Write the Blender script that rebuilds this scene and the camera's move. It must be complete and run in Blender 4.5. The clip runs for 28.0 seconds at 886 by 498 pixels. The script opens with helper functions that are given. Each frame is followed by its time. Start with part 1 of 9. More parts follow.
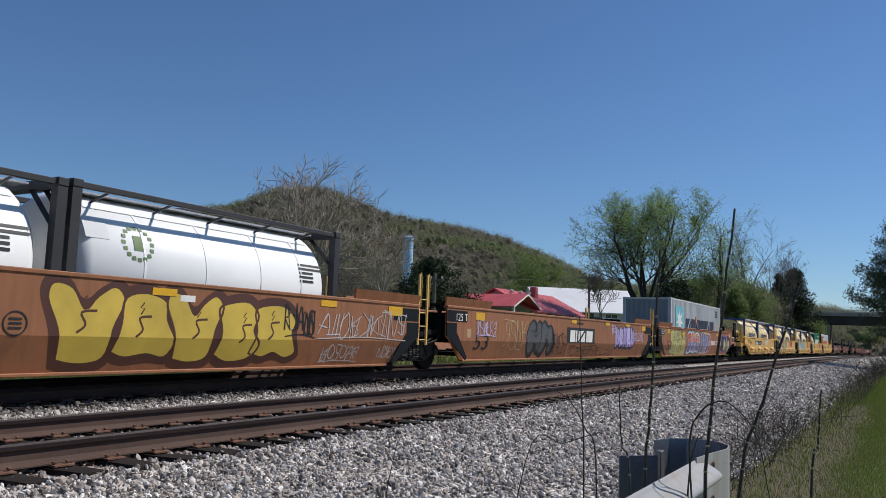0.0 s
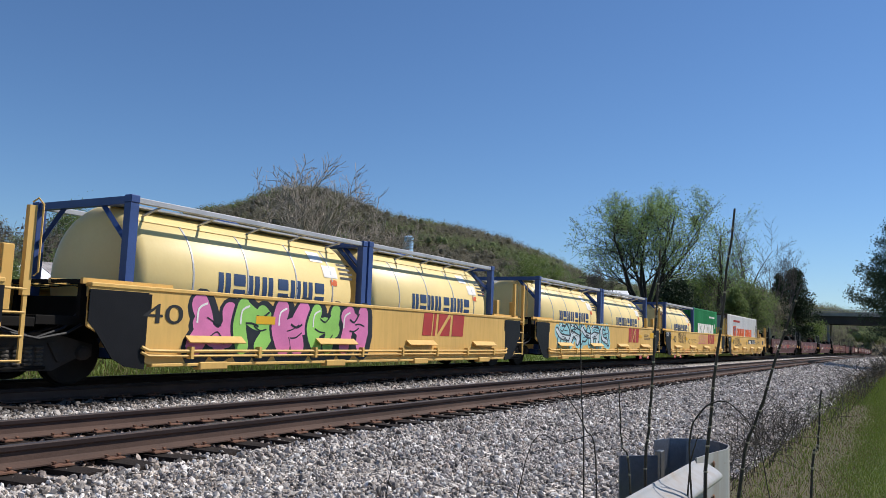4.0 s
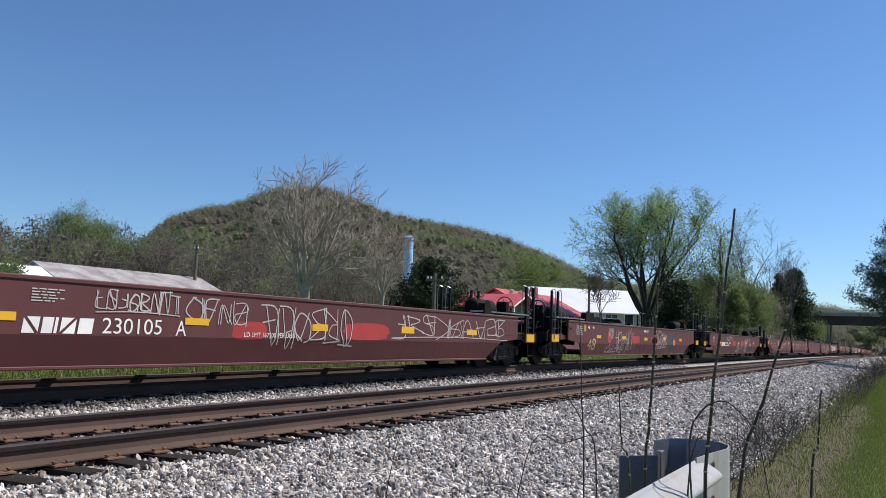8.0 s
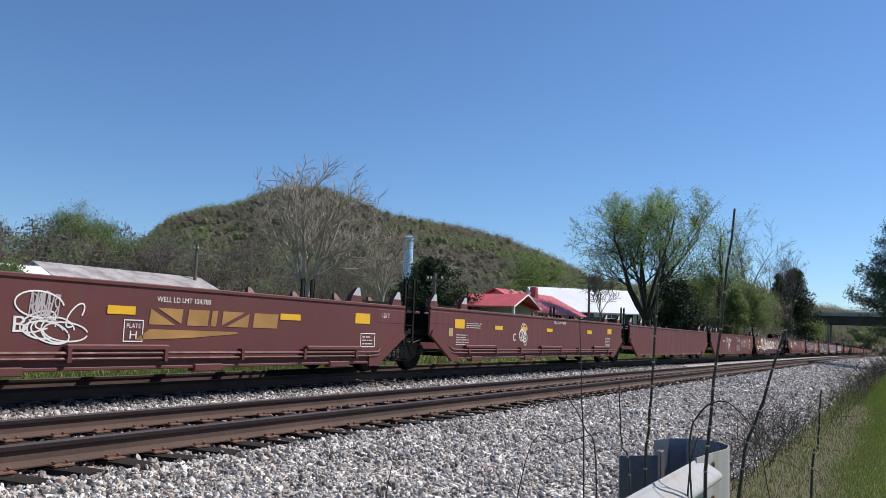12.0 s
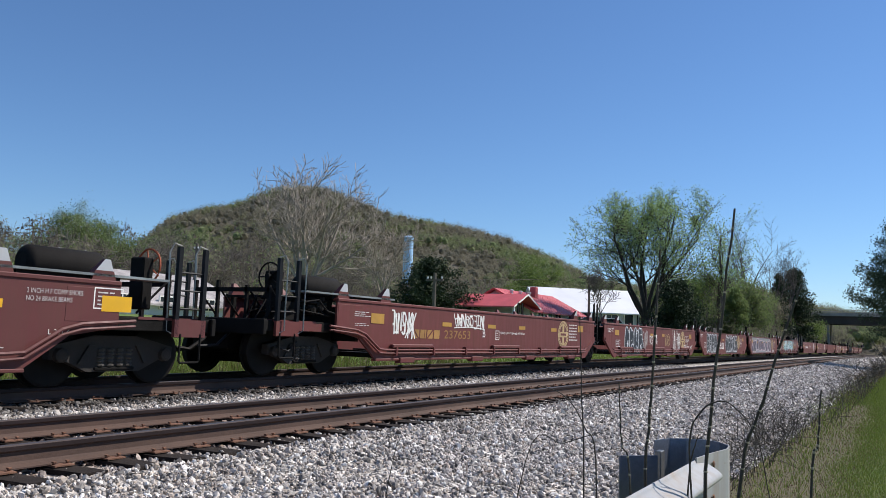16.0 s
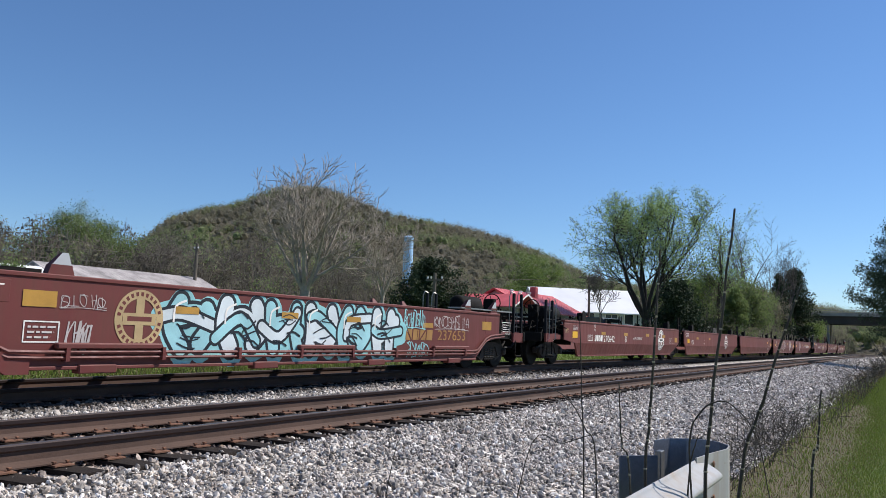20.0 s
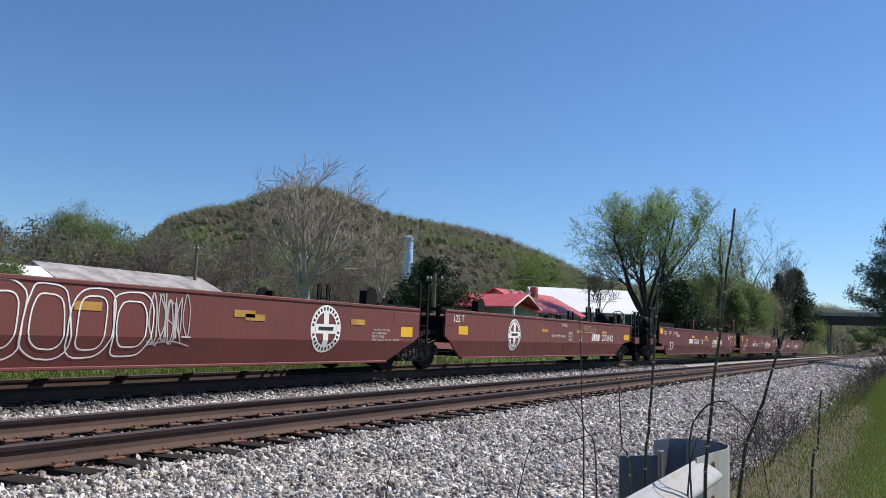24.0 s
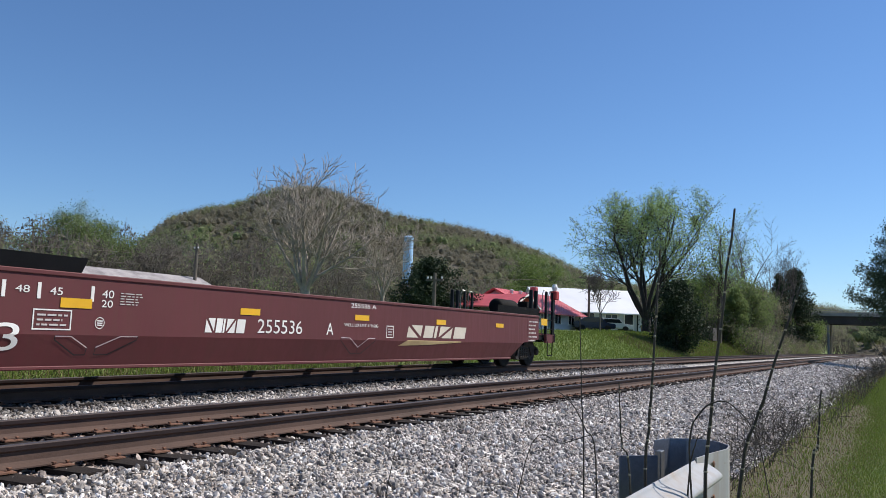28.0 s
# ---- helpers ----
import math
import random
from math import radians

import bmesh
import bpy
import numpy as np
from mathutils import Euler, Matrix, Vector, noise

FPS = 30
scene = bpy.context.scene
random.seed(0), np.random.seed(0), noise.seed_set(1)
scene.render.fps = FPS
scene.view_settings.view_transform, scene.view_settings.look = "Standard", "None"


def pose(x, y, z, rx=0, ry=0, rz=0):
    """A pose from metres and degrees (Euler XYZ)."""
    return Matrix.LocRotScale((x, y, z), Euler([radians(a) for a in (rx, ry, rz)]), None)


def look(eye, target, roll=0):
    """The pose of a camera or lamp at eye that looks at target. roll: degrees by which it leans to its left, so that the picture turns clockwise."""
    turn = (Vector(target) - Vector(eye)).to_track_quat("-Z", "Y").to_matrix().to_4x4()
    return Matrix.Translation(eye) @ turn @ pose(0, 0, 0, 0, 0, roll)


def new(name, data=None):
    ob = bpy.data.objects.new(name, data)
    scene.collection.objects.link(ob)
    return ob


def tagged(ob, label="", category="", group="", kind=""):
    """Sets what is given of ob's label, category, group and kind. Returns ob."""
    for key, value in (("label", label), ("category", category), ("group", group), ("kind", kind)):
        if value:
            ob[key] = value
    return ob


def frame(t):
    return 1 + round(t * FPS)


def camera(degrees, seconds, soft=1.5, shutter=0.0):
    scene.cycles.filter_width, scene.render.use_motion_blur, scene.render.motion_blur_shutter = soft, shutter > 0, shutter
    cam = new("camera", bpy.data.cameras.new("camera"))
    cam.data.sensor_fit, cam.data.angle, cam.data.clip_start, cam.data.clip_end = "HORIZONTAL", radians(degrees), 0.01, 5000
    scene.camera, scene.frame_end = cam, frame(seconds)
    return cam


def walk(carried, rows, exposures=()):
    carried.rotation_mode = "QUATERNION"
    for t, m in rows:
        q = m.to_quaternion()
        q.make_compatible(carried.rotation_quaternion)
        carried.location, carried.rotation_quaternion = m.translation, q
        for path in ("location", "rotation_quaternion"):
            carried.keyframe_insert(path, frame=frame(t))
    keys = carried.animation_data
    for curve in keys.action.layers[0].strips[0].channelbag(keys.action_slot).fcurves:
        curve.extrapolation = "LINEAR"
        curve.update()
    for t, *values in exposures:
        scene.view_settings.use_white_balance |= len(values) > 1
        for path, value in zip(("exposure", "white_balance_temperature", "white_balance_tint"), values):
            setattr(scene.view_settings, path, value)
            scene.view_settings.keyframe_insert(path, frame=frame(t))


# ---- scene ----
EYE = Vector((0, 0, 1.004))
YAW, PITCH, ROLL = 0.5292, 0.1059, 2.10
AIM = Vector((math.cos(YAW) * math.cos(PITCH), math.sin(YAW) * math.cos(PITCH), math.sin(PITCH)))
cam = camera(58.62, 28.0, soft=0.7)
walk(cam, [(0.0, look(EYE, EYE + AIM, ROLL)), (28.0, look(EYE, EYE + AIM, ROLL))],
     exposures=[(0.0, -0.12), (0.6, 0.1), (1.0, 0.35), (1.5, 0.25), (2.0, 0.15), (3.0, 0.22), (5.0, 0.05), (7.0, 0.0), (7.6, 0.36), (9.0, 0.36), (28.0, 0.36)])

# ---- light ----
SUN = Vector((0.52, -0.42, 0.74)).normalized()
world = bpy.data.worlds.new("sky")
scene.world = world
world.use_nodes = True
wn = world.node_tree
sky = wn.nodes.new("ShaderNodeTexSky")
sky.sky_type = "NISHITA"
sky.sun_disc = False
sky.sun_elevation = math.asin(SUN.z)
sky.sun_rotation = math.atan2(SUN.x, SUN.y)
sky.air_density, sky.dust_density, sky.ozone_density = 1.0, 0.0, 10.0
wn.links.new(sky.outputs[0], wn.nodes["Background"].inputs[0])
wn.nodes["Background"].inputs[1].default_value = 0.096
sun = new("sun", bpy.data.lights.new("sun", "SUN"))
sun.data.energy, sun.data.angle, sun.data.color = 4.5, radians(0.5), (1.0, 0.955, 0.89)
sun.matrix_world = look(SUN * 50, (0, 0, 0))

# ---- plan ----
NEAR_Y, FAR_Y, FAR_Z = 6.871, 11.160, 0.100
GAUGE = 1.509
SAG = 1.33e-5


def dip(x):
    """The line falls away slowly with distance."""
    return -SAG * x * x if x < 330 else -SAG * 330 * 330


def far_drop(x):
    """The far track sinks a little as it passes the eye."""
    k = np.clip((22.0 - np.asarray(x, float)) / 17.0, 0, 1)
    return -0.055 * k * k * (3 - 2 * k)


def travelled(t):
    """How far the train has rolled after t seconds."""
    return 17.0 * t + 0.024 * t * t


# ---- materials ----
def nodes_of(name):
    m = bpy.data.materials.new(name)
    m.use_nodes = True
    nt = m.node_tree
    return m, nt, nt.nodes["Principled BSDF"]


def ramp(nt, fac, stops):
    r = nt.nodes.new("ShaderNodeValToRGB")
    e = r.color_ramp.elements
    while len(e) < len(stops):
        e.new(0.5)
    for el, (pos, col) in zip(e, stops):
        el.position, el.color = pos, (*col, 1)
    nt.links.new(fac, r.inputs[0])
    return r.outputs[0]


def coords(nt, scale=(1, 1, 1)):
    tc = nt.nodes.new("ShaderNodeTexCoord")
    mp = nt.nodes.new("ShaderNodeMapping")
    mp.inputs["Scale"].default_value = scale
    nt.links.new(tc.outputs["Object"], mp.inputs[0])
    return mp.outputs[0]


def noise_tex(nt, vec, scale, detail=4, rough=0.6):
    n = nt.nodes.new("ShaderNodeTexNoise")
    n.inputs["Scale"].default_value, n.inputs["Detail"].default_value, n.inputs["Roughness"].default_value = scale, detail, rough
    nt.links.new(vec, n.inputs["Vector"])
    return n.outputs["Fac"]


def blend(nt, fac, a, b, kind="MIX"):
    m = nt.nodes.new("ShaderNodeMix")
    m.data_type, m.blend_type = "RGBA", kind
    for val, sock in ((fac, m.inputs[0]), (a, m.inputs[6]), (b, m.inputs[7])):
        if isinstance(val, (int, float)):
            sock.default_value = val
        elif isinstance(val, tuple):
            sock.default_value = (*val, 1)
        else:
            nt.links.new(val, sock)
    return m.outputs[2]


def add_bump(nt, bsdf, height, strength, dist=0.02):
    b = nt.nodes.new("ShaderNodeBump")
    b.inputs["Strength"].default_value, b.inputs["Distance"].default_value = strength, dist
    nt.links.new(height, b.inputs["Height"])
    nt.links.new(b.outputs[0], bsdf.inputs["Normal"])


def scaled(c, k):
    return tuple(min(1, v * k) for v in c)


def plain(name, col, rough=0.6, metal=0.0, grain=0.25, size=6.0, bump=0.15):
    """A surface with stains at a large scale and grain at a small one."""
    m, nt, b = nodes_of(name)
    v = coords(nt)
    big = ramp(nt, noise_tex(nt, v, size * 0.25, 5), [(0.3, scaled(col, 1 - grain)), (0.7, scaled(col, 1 + grain * 0.6))])
    fine = noise_tex(nt, v, size * 12, 3)
    out = blend(nt, grain * 0.6, big, ramp(nt, fine, [(0.3, (0.25, 0.25, 0.25)), (0.7, (0.75, 0.75, 0.75))]), "OVERLAY")
    nt.links.new(out, b.inputs["Base Color"])
    b.inputs["Roughness"].default_value, b.inputs["Metallic"].default_value = rough, metal
    if bump:
        add_bump(nt, b, fine, bump)
    return m


def paint(name, col, stain=(0.09, 0.06, 0.04), amount=0.35, rough=0.48, rust=(0.16, 0.06, 0.025)):
    """Weathered paint on steel: fading in patches, dirt that ran down, rust specks."""
    m, nt, b = nodes_of(name)
    v = coords(nt)
    run = noise_tex(nt, coords(nt, (5, 5, 0.6)), 1.3, 6, 0.65)
    fade = ramp(nt, noise_tex(nt, v, 0.45, 4), [(0.3, scaled(col, 0.88)), (0.72, scaled(col, 1.12))])
    dirt = ramp(nt, run, [(0.42, (0, 0, 0)), (0.78, (amount, amount, amount))])
    c1 = blend(nt, dirt, fade, stain)
    specks = ramp(nt, noise_tex(nt, v, 26, 5, 0.7), [(0.66, (0, 0, 0)), (0.74, (amount * 1.6,) * 3)])
    c2 = blend(nt, specks, c1, rust)
    nt.links.new(c2, b.inputs["Base Color"])
    rr = ramp(nt, run, [(0.3, (rough,) * 3), (0.8, (min(1, rough + 0.3),) * 3)])
    nt.links.new(rr, b.inputs["Roughness"])
    b.inputs["Specular IOR Level"].default_value = 0.33
    add_bump(nt, b, noise_tex(nt, v, 3.0, 4), 0.12, 0.02)
    return m


def shifted(nt, val, start, width):
    """Maps start .. start + width to 0 .. 1, roughened a little."""
    r = nt.nodes.new("ShaderNodeMapRange")
    r.inputs[1].default_value, r.inputs[2].default_value = start, start + width
    nt.links.new(val, r.inputs[0])
    return r.outputs[0]


def ballast_mat(name, island):
    m, nt, b = nodes_of(name)
    v = coords(nt)
    if island:
        fac = nt.nodes.new("ShaderNodeNewGeometry").outputs["Random Per Island"]
    else:
        vo = nt.nodes.new("ShaderNodeTexVoronoi")
        vo.inputs["Scale"].default_value = 17
        nt.links.new(v, vo.inputs["Vector"])
        sep = nt.nodes.new("ShaderNodeSeparateColor")
        nt.links.new(vo.outputs["Color"], sep.inputs[0])
        fac = sep.outputs[0]
        add_bump(nt, b, vo.outputs["Distance"], 1.0, 0.05)
    c = ramp(nt, fac, [(0.0, (0.09, 0.082, 0.076)), (0.2, (0.22, 0.20, 0.185)), (0.45, (0.52, 0.475, 0.435)), (0.65, (0.42, 0.345, 0.285)), (0.82, (0.68, 0.625, 0.575)), (1.0, (0.92, 0.87, 0.81))])
    c = blend(nt, 0.45, c, ramp(nt, noise_tex(nt, v, 30, 4), [(0.25, (0.3, 0.3, 0.3)), (0.75, (0.72, 0.72, 0.72))]), "OVERLAY")
    patch = ramp(nt, noise_tex(nt, v, 0.5, 4), [(0.45, (0, 0, 0)), (0.8, (0.35, 0.35, 0.35))])
    c = blend(nt, patch, c, (0.22, 0.19, 0.16))
    # rust dust from the wheels and rails along the near track
    sp = nt.nodes.new("ShaderNodeSeparateXYZ")
    nt.links.new(v, sp.inputs[0])
    band = ramp(nt, shifted(nt, sp.outputs[1], NEAR_Y - 2.0, 4.0), [(0.0, (0, 0, 0)), (0.22, (0.1, 0.1, 0.1)), (0.30, (0.7, 0.7, 0.7)), (0.70, (0.7, 0.7, 0.7)), (0.78, (0.1, 0.1, 0.1)), (1.0, (0, 0, 0))])
    c = blend(nt, band, c, (0.16, 0.095, 0.062))
    # oily dirt along the far track, with the train's shade painted in
    oil_and_shade = ramp(nt, shifted(nt, sp.outputs[1], FAR_Y - 1.7, 3.4), [(0.0, (0, 0, 0)), (0.1, (0.85, 0.85, 0.85)), (0.86, (0.7, 0.7, 0.7)), (1.0, (0, 0, 0))])
    c = blend(nt, oil_and_shade, c, (0.055, 0.045, 0.038))
    nt.links.new(c, b.inputs["Base Color"])
    b.inputs["Roughness"].default_value = 0.9
    return m


def leafy(name, cols, rough=0.6, sss=0.0):
    """Leaves, needles, blades or twigs: each island takes its own tone."""
    m, nt, b = nodes_of(name)
    fac = nt.nodes.new("ShaderNodeNewGeometry").outputs["Random Per Island"]
    n = len(cols)
    c = ramp(nt, fac, [(i / max(1, n - 1), k) for i, k in enumerate(cols)])
    nt.links.new(c, b.inputs["Base Color"])
    b.inputs["Roughness"].default_value = rough
    b.inputs["Specular IOR Level"].default_value = 0.2
    if sss:
        t = nt.nodes.new("ShaderNodeBsdfTranslucent")
        nt.links.new(c, t.inputs[0])
        mx = nt.nodes.new("ShaderNodeMixShader")
        mx.inputs[0].default_value = sss
        nt.links.new(b.outputs[0], mx.inputs[1])
        nt.links.new(t.outputs[0], mx.inputs[2])
        nt.links.new(mx.outputs[0], nt.nodes["Material Output"].inputs[0])
    return m


def grass_ground():
    m, nt, b = nodes_of("grass_soil")
    v = coords(nt)
    g = ramp(nt, noise_tex(nt, v, 0.35, 6, 0.7), [(0.3, (0.07, 0.115, 0.022)), (0.5, (0.105, 0.155, 0.03)), (0.7, (0.15, 0.185, 0.05))])
    f = noise_tex(nt, v, 14, 6, 0.75)
    g = blend(nt, 0.55, g, ramp(nt, f, [(0.3, (0.2, 0.2, 0.2)), (0.7, (0.78, 0.78, 0.78))]), "OVERLAY")
    dry = ramp(nt, noise_tex(nt, v, 0.8, 5), [(0.56, (0, 0, 0)), (0.7, (0.5, 0.5, 0.5))])
    g = blend(nt, dry, g, (0.20, 0.16, 0.09))
    # trodden soil and dead leaves in a strip beside the ballast
    sp = nt.nodes.new("ShaderNodeSeparateXYZ")
    nt.links.new(v, sp.inputs[0])
    add = nt.nodes.new("ShaderNodeMath")
    add.operation = "MULTIPLY_ADD"
    nt.links.new(noise_tex(nt, v, 1.1, 5), add.inputs[0])
    add.inputs[1].default_value = 1.6
    nt.links.new(sp.outputs[1], add.inputs[2])
    strip = ramp(nt, shifted(nt, add.outputs[0], 0.0, 4.0), [(0.24, (0, 0, 0)), (0.38, (0.8, 0.8, 0.8)), (0.8, (0.9, 0.9, 0.9)), (0.95, (0, 0, 0))])
    soil = ramp(nt, f, [(0.3, (0.045, 0.034, 0.02)), (0.7, (0.165, 0.118, 0.066))])
    nt.links.new(blend(nt, strip, g, soil), b.inputs["Base Color"])
    b.inputs["Roughness"].default_value = 0.95
    add_bump(nt, b, f, 0.7, 0.06)
    return m


M = dict(
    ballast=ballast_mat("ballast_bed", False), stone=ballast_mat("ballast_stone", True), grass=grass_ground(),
    rail=plain("rail_rust", (0.082, 0.046, 0.033), 0.85, 0.0, 0.35, 5), rail_head=plain("rail_head_steel", (0.042, 0.029, 0.028), 0.6, 0.2, 0.3, 4, 0),
    rail_top=plain("rail_polished", (0.075, 0.066, 0.07), 0.5, 0.3, 0.2, 3, 0),
    tie=plain("tie_wood", (0.036, 0.028, 0.024), 0.95, 0, 0.5, 8, 0.5), plate=plain("tie_plate_rust", (0.18, 0.085, 0.05), 0.85, 0, 0.4, 9, 0.3),
    bark=plain("bark", (0.12, 0.10, 0.085), 0.95, 0, 0.4, 7, 0.6), bark_grey=plain("bark_grey", (0.32, 0.268, 0.228), 0.95, 0, 0.35, 7, 0.4),
    bark_dark=plain("bark_dark", (0.085, 0.074, 0.064), 0.95, 0, 0.4, 7, 0.4),
    bark_deep=plain("bark_deep", (0.042, 0.036, 0.031), 0.95, 0, 0.4, 7, 0.4),
    spring_leaf=leafy("spring_leaf", [(0.19, 0.285, 0.095), (0.25, 0.36, 0.13), (0.32, 0.43, 0.18)], 0.55, 0.5),
    new_leaf=leafy("new_leaf", [(0.11, 0.16, 0.045), (0.17, 0.23, 0.06), (0.22, 0.28, 0.085)], 0.6, 0.4),
    mid_leaf=leafy("mid_leaf", [(0.12, 0.165, 0.06), (0.17, 0.225, 0.08), (0.23, 0.28, 0.105)], 0.6, 0.45),
    dark_leaf=leafy("dark_leaf", [(0.022, 0.036, 0.018), (0.036, 0.055, 0.026), (0.055, 0.075, 0.034)], 0.6, 0.1),
    needle=leafy("needle", [(0.035, 0.055, 0.03), (0.06, 0.085, 0.045), (0.09, 0.115, 0.06)], 0.6, 0.15),
    wood_a=leafy("wood_brown", [(0.185, 0.168, 0.120), (0.235, 0.213, 0.155), (0.285, 0.26, 0.19)], 0.9, 0.55),
    wood_b=leafy("wood_olive", [(0.175, 0.19, 0.10), (0.23, 0.248, 0.13), (0.285, 0.30, 0.16)], 0.9, 0.55),
    wood_c=leafy("wood_green", [(0.15, 0.185, 0.085), (0.20, 0.24, 0.112), (0.25, 0.295, 0.14)], 0.9, 0.45),
    wood_d=leafy("wood_dark", [(0.15, 0.142, 0.105), (0.195, 0.182, 0.135), (0.24, 0.222, 0.165)], 0.9, 0.55),
    blade=leafy("grass_blade", [(0.10, 0.145, 0.028), (0.155, 0.21, 0.04), (0.22, 0.265, 0.06)], 0.6, 0.3),
    dry_blade=leafy("dry_blade", [(0.14, 0.10, 0.055), (0.24, 0.175, 0.10), (0.12, 0.085, 0.045)], 0.8, 0.1),
    twig_light=leafy("twig_light", [(0.20, 0.17, 0.13), (0.27, 0.23, 0.18), (0.34, 0.29, 0.23)], 0.9, 0.2),
    bark_twig=leafy("brown_twigs", [(0.095, 0.08, 0.066), (0.12, 0.10, 0.083), (0.145, 0.122, 0.10)], 0.9, 0.5),
    forest_floor=plain("forest_floor", (0.10, 0.085, 0.06), 0.95, 0, 0.35, 0.3, 0),
    galv=plain("galvanised_steel", (0.26, 0.28, 0.33), 0.4, 0.7, 0.25, 5, 0.1), galv_worn=plain("galvanised_worn", (0.33, 0.32, 0.30), 0.38, 0.6, 0.5, 5, 0.03),
    stem=plain("sapling_bark", (0.05, 0.04, 0.026), 0.7, 0, 0.3, 12, 0.2), bud=plain("bud_scar", (0.33, 0.29, 0.2), 0.8, 0, 0.2, 20, 0),
    black=plain("black_paint_and_shade", (0.012, 0.012, 0.014), 0.5, 0, 0.3, 5, 0.1), grime=plain("underframe_grime", (0.0125, 0.011, 0.010), 0.85, 0.1, 0.45, 5, 0.3),
    spring=plain("spring_steel", (0.075, 0.064, 0.054), 0.8, 0.1, 0.3, 9, 0.1),
    steel=plain("wheel_steel", (0.019, 0.016, 0.0145), 0.65, 0.3, 0.4, 5, 0.2),
    galv_rust=paint("rusting_galvanised_steel", (0.33, 0.325, 0.325), (0.27, 0.19, 0.115), 0.75, 0.38, (0.20, 0.11, 0.05)),
    brown=paint("brown_well_paint", (0.335, 0.135, 0.06), amount=0.45), yellow=paint("yellow_well_paint", (0.70, 0.43, 0.125), amount=0.2),
    red48=paint("maroon_well_paint", (0.104, 0.029, 0.029), amount=0.4), red40=paint("oxide_well_paint", (0.122, 0.034, 0.032), amount=0.35),
    red37=paint("red_oxide_well_paint", (0.14, 0.034, 0.030), amount=0.33), red70=paint("faded_oxide_well_paint", (0.155, 0.043, 0.037), amount=0.35),
    red53=paint("dark_oxide_well_paint", (0.112, 0.027, 0.029), amount=0.22),
    frame_iron=plain("truck_iron", (0.034, 0.027, 0.023), 0.85, 0, 0.4, 5, 0.3),
    wheel_rust=plain("orange_rust", (0.33, 0.075, 0.03), 0.8, 0, 0.3, 8, 0.1),
    white=plain("white_marking", (0.84, 0.80, 0.75), 0.6, 0, 0.15, 6, 0), cream=plain("cream_marking", (0.50, 0.36, 0.18), 0.6, 0, 0.3, 6, 0),
    gold=plain("faded_gold_marking", (0.36, 0.185, 0.05), 0.6, 0, 0.3, 6, 0), reflect=plain("yellow_reflector", (0.78, 0.42, 0.015), 0.35, 0, 0.1, 8, 0),
    reflect_old=plain("dirty_reflector", (0.45, 0.24, 0.04), 0.5, 0, 0.3, 8, 0), ink=plain("black_marking", (0.012, 0.012, 0.013), 0.6, 0, 0.2, 6, 0),
    signred=plain("red_marking", (0.42, 0.035, 0.03), 0.55, 0, 0.2, 6, 0), orange=plain("orange_marking", (0.72, 0.13, 0.025), 0.55, 0, 0.2, 6, 0),
)


for k in ("grime", "steel", "black", "rail_head", "tie"):
    M[k].node_tree.nodes["Principled BSDF"].inputs["Specular IOR Level"].default_value = 0.15


# ---- mesh helpers ----
def part(name, bm, material, parent=None, label=""):
    me = bpy.data.meshes.new(name)
    bm.to_mesh(me)
    bm.free()
    mats = material if isinstance(material, (list, tuple)) else [material]
    for k in mats:
        me.materials.append(k)
    ob = new(name, me)
    if parent is not None:
        ob.parent = parent
    if label:
        tagged(ob, label)
    return ob


def raw(name, verts, faces, material, parent=None, index=None, smooth=False):
    """A mesh from numpy arrays: faces is (n, 3) or (n, 4)."""
    me = bpy.data.meshes.new(name)
    verts, faces = np.asarray(verts, np.float32), np.asarray(faces, np.int32)
    k = faces.shape[1]
    me.vertices.add(len(verts))
    me.vertices.foreach_set("co", verts.ravel())
    me.loops.add(faces.size)
    me.loops.foreach_set("vertex_index", faces.ravel())
    me.polygons.add(len(faces))
    me.polygons.foreach_set("loop_start", np.arange(0, faces.size, k, dtype=np.int32))
    for m in (material if isinstance(material, (list, tuple)) else [material]):
        me.materials.append(m)
    if index is not None:
        me.polygons.foreach_set("material_index", np.asarray(index, np.int32))
    me.polygons.foreach_set("use_smooth", np.full(len(faces), smooth, bool))
    me.update(calc_edges=True)
    ob = new(name, me)
    if parent is not None:
        ob.parent = parent
    return ob


def thing(name, label, category, group="", m=None):
    ob = new(name)
    ob.empty_display_size = 0.2
    tagged(ob, label, category, group)
    if m is not None:
        ob.matrix_basis = m
    return ob


def bx(bm, x0, x1, y0, y1, z0, z1):
    v = [bm.verts.new(c) for c in ((x0, y0, z0), (x1, y0, z0), (x1, y1, z0), (x0, y1, z0), (x0, y0, z1), (x1, y0, z1), (x1, y1, z1), (x0, y1, z1))]
    for f in ((0, 3, 2, 1), (4, 5, 6, 7), (0, 1, 5, 4), (1, 2, 6, 5), (2, 3, 7, 6), (3, 0, 4, 7)):
        bm.faces.new([v[i] for i in f])
    return v


def box(x0, x1, y0, y1, z0, z1, bevel=0.0):
    bm = bmesh.new()
    bx(bm, x0, x1, y0, y1, z0, z1)
    if bevel:
        bmesh.ops.bevel(bm, geom=bm.edges[:], offset=bevel, segments=1, affect="EDGES")
    return bm


def slab(bm, outline, y0, y1):
    """An outline in x and z, given anticlockwise as seen from -y, between two depths."""
    a = [bm.verts.new((x, y0, z)) for x, z in outline]
    b = [bm.verts.new((x, y1, z)) for x, z in outline]
    n = len(a)
    bm.faces.new(a)
    bm.faces.new(b[::-1])
    for i in range(n):
        j = (i + 1) % n
        bm.faces.new((a[j], a[i], b[i], b[j]))


